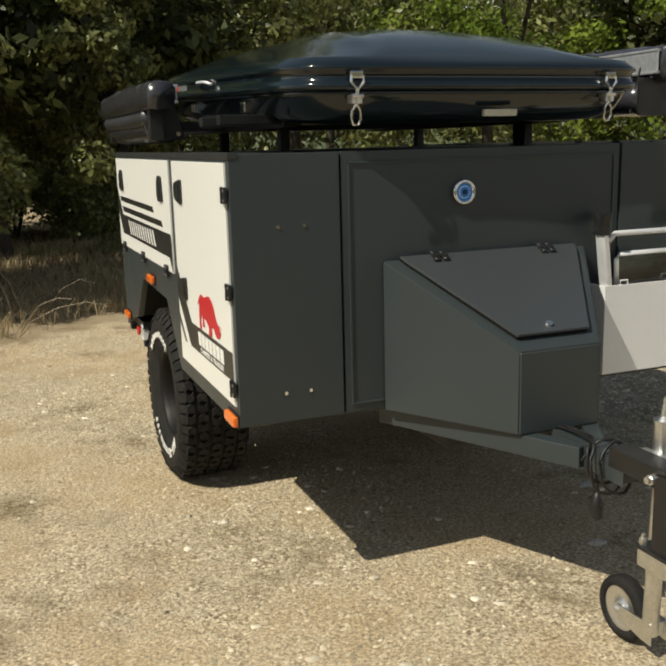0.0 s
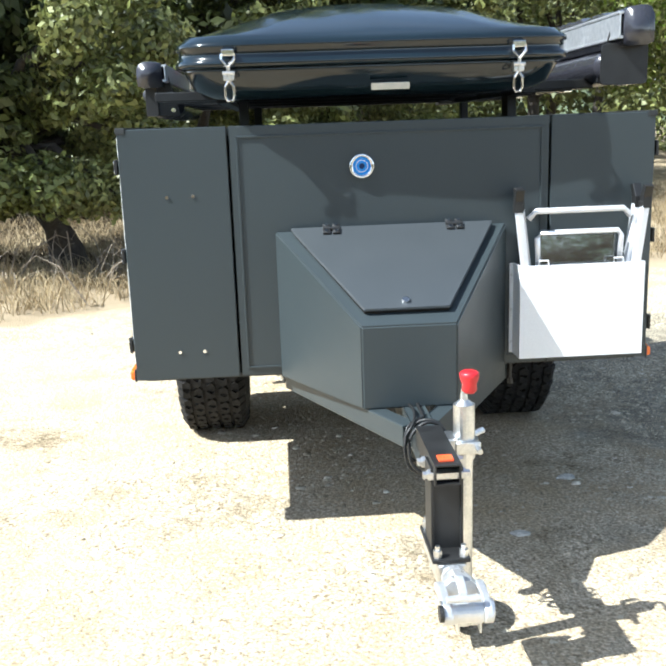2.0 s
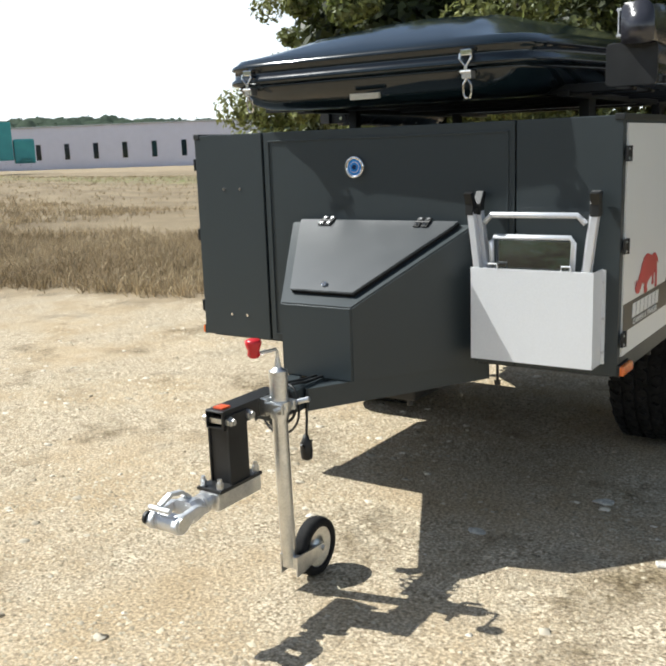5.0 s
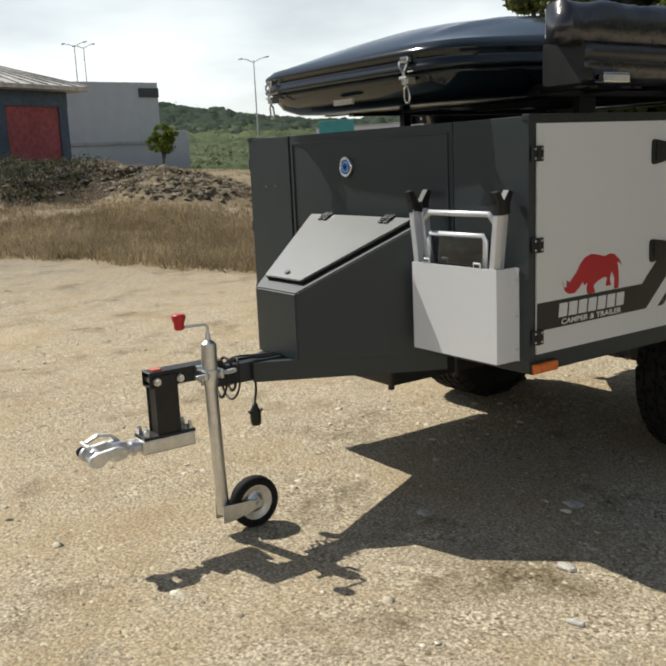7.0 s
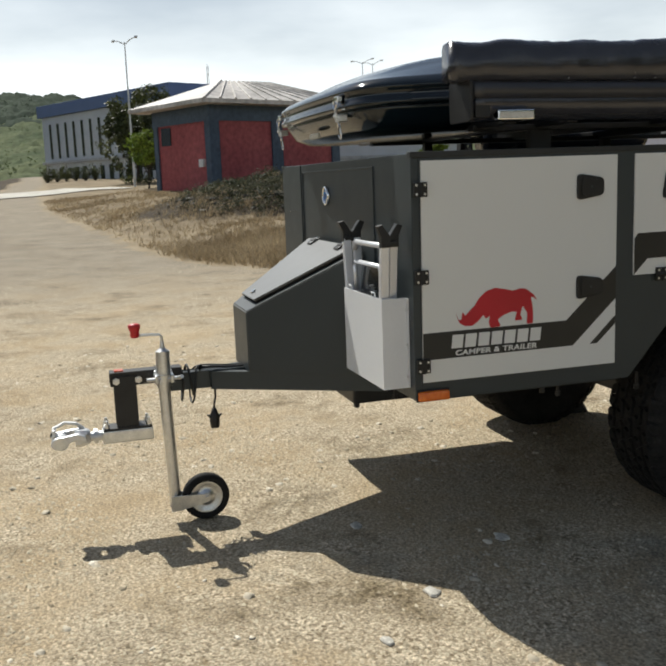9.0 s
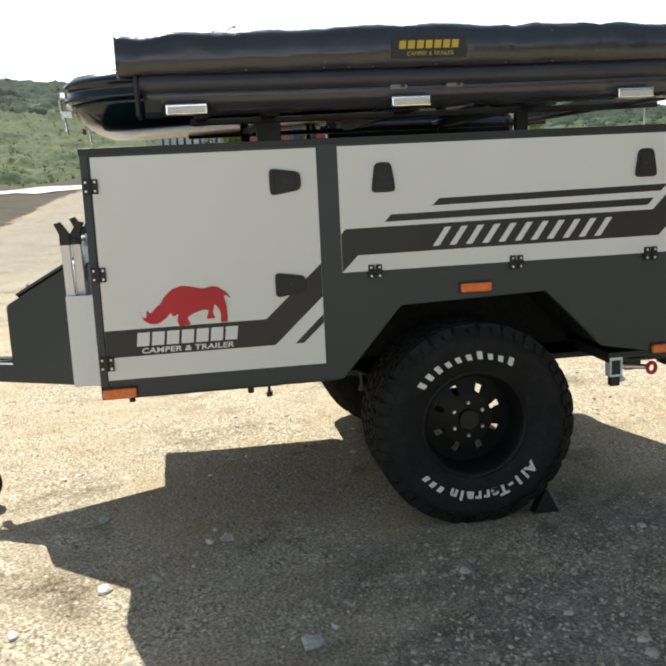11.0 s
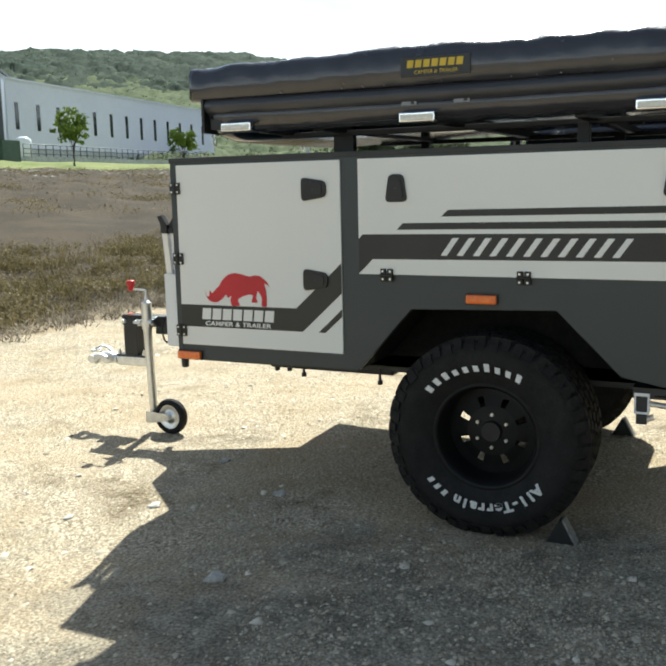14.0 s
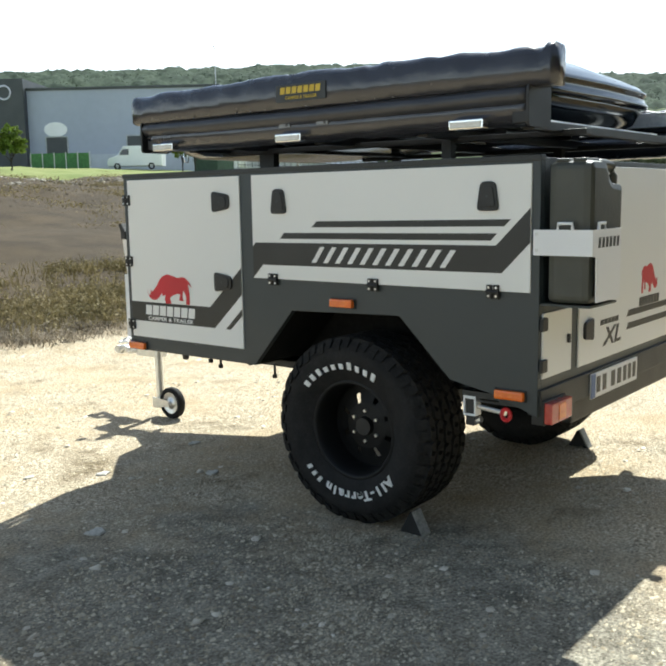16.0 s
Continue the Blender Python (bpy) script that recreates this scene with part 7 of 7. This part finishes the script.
box(bm, -0.14, 0.02, 0.50, 0.82, 2.30, 2.62, 0.01, base_m)
part("meter_box", bm, VAN_WHITE, pavilion, "small white meter box")

# long grey-blue factory with a blue fascia
factory = thing("blue_factory", "long grey factory with blue fascia and tall narrow windows", "building")
p, q = bearing(4, -1.2, -90.6, 104), bearing(4, -1.2, -82.9, 82)
_, m, L = wall_box(factory, "wall", p, q, 9, 1.5, 9.3, CLAD_GREYBLUE)
bm = bmesh.new()
box(bm, -0.3, L + 0.3, -0.4, 9.3, 9.3, 10.5, 0.02, m)
part("fascia", bm, CLAD_BLUE, factory)
u_ = 1.6
while u_ < L - 2:
    opening(factory, m, u_, u_ + 0.42, 4.9, 8.5)
    opening(factory, m, u_ - 0.15, u_ + 0.60, 2.4, 3.9)
    u_ += 1.75
bm = bmesh.new()
box(bm, 0, L, -0.35, 0.02, 4.35, 4.6, 0, m)
part("ledge", bm, CONCRETE_GREY, factory)

# plain pale hall behind the pavilion
hall = thing("pale_hall", "plain pale grey windowless hall", "building")
p, q = bearing(2.73, -2.66, -74, 60), bearing(2.73, -2.66, -65.1, 64)
_, m, L = wall_box(hall, "wall", p, q, 16, 0.0, 6.95, CLAD_GREYBLUE)
bm = bmesh.new()
box(bm, L - 1.4, L + 0.05, -0.1, 0.4, 6.0, 6.6, 0, m)
part("vent_box", bm, CLAD_DARK, hall)
bm = bmesh.new()
box(bm, 0, L, -0.15, 0.02, 2.9, 3.1, 0, m)
part("ledge", bm, CONCRETE_GREY, hall)
wall_box(hall, "yard_wall", (q[0], q[1]), bearing(2.73, -2.66, -63.4, 64.5), 0.4, 0.0, 3.75, CLAD_GREYBLUE)

depot = thing("white_depot", "long low white depot building", "building")
p, q = bearing(1.236, -3.249, -55.0, 118), bearing(1.236, -3.249, -39.3, 105)
_, m, L = wall_box(depot, "wall", p, q, 14, -0.5, 5.15, CONCRETE_WHITE)
for k in range(7):
    opening(depot, m, L - 2.4 - 3.6 * k, L - 1.8 - 3.6 * k, 1.4, 3.2)
bm = bmesh.new()
box(bm, -0.15, L + 0.15, -0.15, 14.1, 5.15, 5.3, 0.02, m)
part("parapet", bm, CONCRETE_GREY, depot)
bm = bmesh.new()
box(bm, L - 0.02, L + 0.06, 5.6, 6.3, 1.4, 3.2, 0, m)
part("window", bm, GLASS_DARK, depot)


def wheels(parent, m, places, r):
    for u, w in places:
        bm = bmesh.new()
        lathe(bm, [(-0.12, r), (0.12, r), (0.12, r * 0.5), (-0.12, r * 0.5)], (0, 0, 0), 18, True)
        bm.transform(m @ Matrix.Translation((u, w, r)) @ Matrix.Rotation(radians(90), 4, "Z"))
        part("wheel", bm, RUBBER, parent)


# red lorry cab with a white flat bed, and a white car, parked before the depot
lorry = thing("red_lorry", "red lorry cab with a white flat bed behind the dry field", "truck")
a = bearing(1.236, -3.249, -37.75, 88)
m = Matrix.Translation((a[0], a[1], land(*a))) @ Matrix.Rotation(radians(52), 4, "Z")
bm = bmesh.new()
slab(bm, rounded([(0.0, 0.75), (1.55, 0.75), (1.55, 2.05), (0.55, 2.05), (0.12, 1.45)], 0.12), "y", 0.0, 1.9, 0.04)
bm.transform(m)
part("cab", bm, RED_PLASTIC, lorry)
bm = bmesh.new()
box(bm, 0.9, 4.6, 0.05, 1.85, 0.42, 0.85, 0.03, m)
part("flat_bed", bm, VAN_WHITE, lorry)
wheels(lorry, m, ((0.7, 0.1), (3.4, 0.1), (0.7, 1.8), (3.4, 1.8)), 0.38)
car = thing("white_car", "small white car parked beside the depot", "car")
a = bearing(1.236, -3.249, -40.7, 96)
m = Matrix.Translation((a[0], a[1], land(*a))) @ Matrix.Rotation(radians(115), 4, "Z")
bm = bmesh.new()
slab(bm, rounded([(0, 0.3), (3.6, 0.3), (3.7, 0.75), (3.2, 0.85), (2.6, 1.38), (1.0, 1.38), (0.4, 0.85), (0.0, 0.8)], 0.12), "y", 0, 1.6, 0.06)
bm.transform(m)
part("car_body", bm, VAN_WHITE, car)
bm = bmesh.new()
slab(bm, [(0.65, 0.88), (2.9, 0.88), (2.5, 1.28), (1.1, 1.28)], "y", -0.01, 0.01)
bm.transform(m)
part("side_window", bm, GLASS_DARK, car)
wheels(car, m, ((0.75, 0.05), (2.95, 0.05), (0.75, 1.55), (2.95, 1.55)), 0.3)
truck = thing("teal_truck", "teal box truck parked by the depot", "truck")
p, q = bearing(2.73, -2.66, -55.4, 88), bearing(2.73, -2.66, -53.2, 88)
_, m, L = wall_box(truck, "cargo_box", p, q, 3, 1.5, 4.9, TEAL)
bm = bmesh.new()
box(bm, L + 0.1, L + 1.9, 0.2, 2.8, 1.2, 3.4, 0.15, m)
part("cab", bm, TEAL, truck)
for uu in (0.6, 2.2, 4.4):
    bm = bmesh.new()
    lathe(bm, [(-0.15, 0.5), (0.15, 0.5)], (0, 0, 0), 18)
    bm.transform(m @ Matrix.Translation((uu, 0.1, 1.2)) @ Matrix.Rotation(radians(90), 4, "Z"))
    part("wheel", bm, RUBBER, truck)

# white works with narrow slit windows, beyond the bank
works = thing("white_works", "long white industrial hall with narrow dark slit windows", "building")
p, q = bearing(4.264, 2.729, -134.9, 104), bearing(4.264, 2.729, -122.6, 150)
pz0, pz1 = 5.6, 13.4
_, m, L = wall_box(works, "wall", p, q, 26, pz0 - 3.5, pz1, CONCRETE_WHITE)
bm = bmesh.new()
box(bm, -0.1, L + 0.1, -0.15, 0.03, pz0 - 3.5, pz0 + 0.6, 0, m)
part("plinth", bm, CONCRETE_GREY, works)
u_ = 1.9
while u_ < L - 2:
    opening(works, m, u_, u_ + 0.6, 8.2, 11.1)
    u_ += 3.9
bm = bmesh.new()
box(bm, -0.2, L + 0.2, -0.2, 26.2, pz1, pz1 + 0.18, 0.02, m)
part("parapet", bm, CONCRETE_WHITE, works)

# grey hall with loading bays and a dark office tower
bays = thing("loading_hall", "pale grey hall with dark loading bays and dark office tower", "building")
p, q = bearing(3.931, 3.772, -147.0, 106), bearing(4.264, 2.729, -135.1, 100)
_, m, L = wall_box(bays, "wall", p, q, 30, 3.0, 13.75, CLAD_PALE)
bm = bmesh.new()
box(bm, -0.1, L + 0.15, -0.15, 30.1, 13.75, 14.0, 0.02, m)
part("parapet", bm, CLAD_DARK, bays)
bm = bmesh.new()
box(bm, L - 0.3, L + 0.2, -0.2, 0.4, 3.0, 13.9, 0, m)
part("corner_trim", bm, CLAD_DARK, bays)
bm = bmesh.new()
box(bm, 0, L - 0.35, -0.12, 0.03, 3.0, 6.8, 0, m)
part("plinth", bm, CLAD_GREYBLUE, bays)
for u0, u1 in ((1.9, 4.2), (10.9, 14.0)):
    opening(bays, m, u0, u1, 6.85, 8.7, CLAD_DARK, "loading_bay", CONCRETE_GREY)
bm = bmesh.new()
pts = [(3.0 + 1.3 * math.cos(a), 9.55 + 0.80 * math.sin(a)) for a in np.linspace(0, 2 * math.pi, 21).tolist()[:-1]]
slab(bm, pts, "y", -0.08, 0.02)
bm.transform(m)
part("oval_sign", bm, VAN_WHITE, bays, "plain white oval sign")
bm = bmesh.new()
box(bm, -9.0, -0.05, -1.0, 20, 3.0, 14.9, 0.05, m)
tower = part("office_tower", bm, CLAD_DARK, bays, "charcoal clad office block")
bm = bmesh.new()
pipe(bm, [(-2.1 + 0.72 * math.cos(a), -1.08, 13.5 + 0.72 * math.sin(a)) for a in np.linspace(0, 2 * math.pi, 25).tolist()], 0.10, 6)
bm.transform(m)
part("ring_sign", bm, CONCRETE_WHITE, tower, "plain pale ring sign")
for k in range(3):
    opening(tower, m, -6.4, -4.4, 4.0 + 2.4 * k, 5.6 + 2.4 * k, GLASS_DARK, "window", None, -1.06)

# yard things before the hall
van = thing("white_van", "white panel van parked on the verge", "van")
vx, vy = bearing(3.931, 3.772, -140.8, 94)
ground_z = land(vx, vy)
m = Matrix.Translation((vx, vy, ground_z)) @ Matrix.Rotation(math.atan2(q[1] - p[1], q[0] - p[0]), 4, "Z")
bm = bmesh.new()
slab(bm, [(-2.7, 0.35), (2.75, 0.35), (2.8, 2.1), (2.6, 2.35), (-1.1, 2.35), (-1.7, 1.45), (-2.6, 1.15), (-2.8, 0.7)], "y", -0.95, 0.95, 0.08)
bm.transform(m)
part("van_body", bm, VAN_WHITE, van)
bm = bmesh.new()
slab(bm, [(-1.55, 1.45), (-0.55, 1.45), (-0.55, 2.05), (-1.15, 2.05)], "y", -0.97, -0.94)
bm.transform(m)
part("side_window", bm, GLASS_DARK, van)
for uu in (-1.75, 1.7):
    bm = bmesh.new()
    lathe(bm, [(-0.1, 0.33), (0.1, 0.33), (0.1, 0.2), (-0.1, 0.2)], (0, 0, 0), 20, True)
    bm.transform(m @ Matrix.Translation((uu, -0.9, 0.33)) @ Matrix.Rotation(radians(90), 4, "Z"))
    part("wheel", bm, RUBBER, van)

fence = thing("green_fence", "green sheeted yard fence before the hall", "fence")
a, b = bearing(3.931, 3.772, -147.0, 92), bearing(3.931, 3.772, -143.6, 90)
za = land(*a)
_, m, L = wall_box(fence, "sheet", a, b, 0.08, za - 0.2, za + 1.35, GREEN_SHEET)
for k in range(6):
    bm = bmesh.new()
    rod(bm, m @ Vector((L * k / 5, -0.05, za - 0.2)), m @ Vector((L * k / 5, -0.05, za + 1.45)), 0.05, 8)
    part("post", bm, POST_GREY, fence)

# dark green site cabinet, white tank and a long railing before the works
cabinet = thing("site_cabinet", "dark green steel site container on the verge", "container")
a, b = bearing(4.264, 2.729, -136.6, 80), bearing(4.264, 2.729, -135.2, 80)
za = land(*a)
_, m, L = wall_box(cabinet, "body", a, b, 2.0, za - 0.2, za + 2.15, GREEN_DARK)
for k in range(7):
    bm = bmesh.new()
    box(bm, L * (k + 0.3) / 7.4, L * (k + 0.7) / 7.4, -0.05, 0.02, za, za + 2.05, 0.01, m)
    part("rib", bm, GREEN_DARK, cabinet)
a2 = bearing(4.264, 2.729, -134.2, 82)
bm = bmesh.new()
wall_box(cabinet, "side_screen", b, a2, 0.08, za - 0.2, za + 1.75, GREEN_DARK)
tank = thing("white_tank", "white plastic water tank behind the railing", "tank")
tx, ty = bearing(4.264, 2.729, -133.95, 97)
tz = land(tx, ty)
bm = bmesh.new()
loft(bm, [[(tx + r * math.cos(t), ty + r * math.sin(t), tz + z) for t in np.linspace(0, 2 * math.pi, 25).tolist()[:-1]] for z, r in ((0.3, 0.75), (0.4, 0.80), (1.9, 0.80), (2.15, 0.72), (2.35, 0.42), (2.40, 0.20))])
part("tank_body", bm, VAN_WHITE, tank, smooth=True)
bm = bmesh.new()
rod(bm, (tx, ty, tz - 0.2), (tx, ty, tz + 0.32), 0.85, 20)
part("tank_stand", bm, CONCRETE_GREY, tank)
railing = thing("railing", "long dark steel railing on a low concrete wall", "railing")
a, b = Vector(bearing(4.264, 2.729, -134.0, 92)), Vector(bearing(4.264, 2.729, -123.0, 128))
za, zb_ = land(*a) + 0.35, land(*b) + 0.2
count = 34
for k in range(count + 1):
    f = k / count
    q2 = a.lerp(b, f)
    z = za + (zb_ - za) * f
    bm = bmesh.new()
    rod(bm, (q2.x, q2.y, z), (q2.x, q2.y, z + 1.25), 0.045, 6)
    part("post", bm, CLAD_DARK, railing)
for h in (0.35, 0.80, 1.24):
    bm = bmesh.new()
    rod(bm, (a.x, a.y, za + h), (b.x, b.y, zb_ + h), 0.04, 6)
    part("rail", bm, CLAD_DARK, railing)
bm = bmesh.new()
way = (b - a).normalized() * 0.15
nrm = Vector((-way.y, way.x))
pts = [(a + nrm), (b + nrm), (b - nrm), (a - nrm)]
lo = [bm.verts.new((p_.x, p_.y, z - 0.9)) for p_, z in zip(pts, (za, zb_, zb_, za))]
hi = [bm.verts.new((p_.x, p_.y, z + 0.1)) for p_, z in zip(pts, (za, zb_, zb_, za))]
bm.faces.new(hi)
for i in range(4):
    bm.faces.new((lo[i], lo[(i + 1) % 4], hi[(i + 1) % 4], hi[i]))
bmesh.ops.recalc_face_normals(bm, faces=bm.faces[:])
part("low_wall", bm, CONCRETE_GREY, railing)

# street lamps
def street_lamp(x, y, tall, seed, double=True):
    z = land(x, y)
    s = thing("street_lamp", "slim galvanised street lamp", "street lamp", "street lamps", at=(x, y, z))
    bm = bmesh.new()
    rod(bm, (0, 0, -0.3), (0, 0, tall), 0.085, 10, 0.035)
    part("pole", bm, POST_GREY, s)
    for d in ((-1, 1) if double else (1,)):
        bm = bmesh.new()
        pipe(bm, [(0, 0, tall - 0.15), (d * 0.5, d * 0.35, tall + 0.12), (d * 0.8, d * 0.56, tall + 0.18)], 0.035, 6)
        arm = part("arm", bm, POST_GREY, s)
        bm = bmesh.new()
        box(bm, d * 0.95 - 0.22, d * 0.95 + 0.22, d * 0.66 - 0.10, d * 0.66 + 0.10, tall + 0.14, tall + 0.24, 0.03)
        part("lamp_head", bm, POST_GREY, arm)
    return s


for cxy, az_, dist, top_el in (((2.84, -2.6), -59.25, 75, 6.0), ((1.236, -3.249), -37.6, 92, 4.7), ((3.8, -1.53), -70.8, 85, 7.1), ((3.8, -1.53), -70.2, 96, 7.0), ((4, -1.2), -85.45, 62, 8.6), ((4.264, 2.729), -135.4, 135, 9.2)):
    x, y = bearing(*cxy, az_, dist)
    street_lamp(x, y, max(1.5 + dist * math.tan(radians(top_el)) - land(x, y), 4), 0)

x, y = bearing(4.55, 1.45, -115.9, 74)
flagpole = thing("pole", "tall plain pale pole beside the lawn", "pole", at=(x, y, land(x, y)))
bm = bmesh.new()
rod(bm, (0, 0, -0.3), (0, 0, 8.6), 0.15, 10, 0.09)
part("shaft", bm, POST_GREY, flagpole)
bm = bmesh.new()
rod(bm, (0, 0, -0.1), (0, 0, 0.25), 0.34, 12, 0.30)
part("footing", bm, CONCRETE_GREY, flagpole)
for cxy, az_, dist, h, r in (((2.9, -2.6), -65.1, 55, 2.6, 0.9), ((4, -1.2), -84.6, 58, 3.6, 1.5), ((4.3, 2.1), -124.2, 72, 3.2, 1.2), ((4.3, 2.75), -131.2, 66, 3.9, 1.35), ((4.3, 2.75), -137.2, 66, 2.9, 1.1), ((4, 3.4), -137.0, 66, 3.0, 1.0), ((4, 3.7), -148.0, 56, 2.6, 1.0)):
    x, y = bearing(*cxy, az_, dist)
    tree("young_tree", "young bright green street tree", x, y, h, r, h * 0.42, 2200, 0.11, LEAF_BRIGHT, int(dist * h), trunk=0.06, group="young trees")
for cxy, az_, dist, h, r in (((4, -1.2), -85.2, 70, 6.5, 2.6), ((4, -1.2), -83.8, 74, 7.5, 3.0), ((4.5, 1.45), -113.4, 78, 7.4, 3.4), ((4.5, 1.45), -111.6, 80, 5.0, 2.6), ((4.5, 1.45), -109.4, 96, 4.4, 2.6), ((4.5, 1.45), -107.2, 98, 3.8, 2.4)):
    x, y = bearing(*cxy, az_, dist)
    # beyond 75 m the leaves turn paler, haze put into their colour
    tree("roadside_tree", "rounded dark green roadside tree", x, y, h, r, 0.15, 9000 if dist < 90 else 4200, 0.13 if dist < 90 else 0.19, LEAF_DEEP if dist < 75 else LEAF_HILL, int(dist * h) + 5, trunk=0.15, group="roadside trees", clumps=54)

# clipped dark bushes along the factory's forecourt, and a thin mast behind the pavilion
for k in range(6):
    x, y = bearing(4, -1.2, -90.6 + 0.56 * k, 86)
    shrub(x, y, 1.35 + 0.2 * (k % 3), 0.95, 1600, 90 + k, LEAF_DEEP, "dark bush before the factory")
x, y = bearing(3.8, -1.53, -80.43, 120)
mast = thing("radio_mast", "thin lattice radio mast behind the pavilion", "mast", at=(x, y, land(x, y)))
tall = 1.45 + 120 * math.tan(radians(7.2)) - land(x, y)
for dx, dy in ((-0.22, -0.13), (0.22, -0.13), (0.0, 0.25)):
    bm = bmesh.new()
    rod(bm, (dx, dy, -0.3), (dx * 0.5, dy * 0.5, tall), 0.035, 6)
    part("leg", bm, POST_GREY, mast)
for k in range(12):
    f = (k + 0.5) / 12
    bm = bmesh.new()
    s_ = 1 - 0.5 * f
    pipe(bm, [(-0.22 * s_, -0.13 * s_, tall * f), (0.22 * s_, -0.13 * s_, tall * (f + 0.02)), (0, 0.25 * s_, tall * (f + 0.04)), (-0.22 * s_, -0.13 * s_, tall * (f + 0.06))], 0.03, 4)
    part("brace", bm, POST_GREY, mast)

# pale concrete road crossing beyond the lane
bm = bmesh.new()
a, b = Vector(bearing(4, -1.2, -99.0, 52)), Vector(bearing(4, -1.2, -87.6, 62))
way = (b - a).normalized()
nrm = Vector((-way.y, way.x))
rows = []
for i in range(15):
    c = a.lerp(b, i / 14)
    rows.append([bm.verts.new((c.x + nrm.x * w, c.y + nrm.y * w, land(c.x + nrm.x * w, c.y + nrm.y * w) + 0.05)) for w in (-3.0, -1.0, 1.0, 3.0)])
for r0, r1 in zip(rows, rows[1:]):
    for k in range(3):
        bm.faces.new((r0[k], r0[k + 1], r1[k + 1], r1[k]))
bmesh.ops.recalc_face_normals(bm, faces=bm.faces[:])
road = part("road", bm, ROAD)
tagged(road, "pale concrete road beyond the gravel lane", "road", kind="structure")
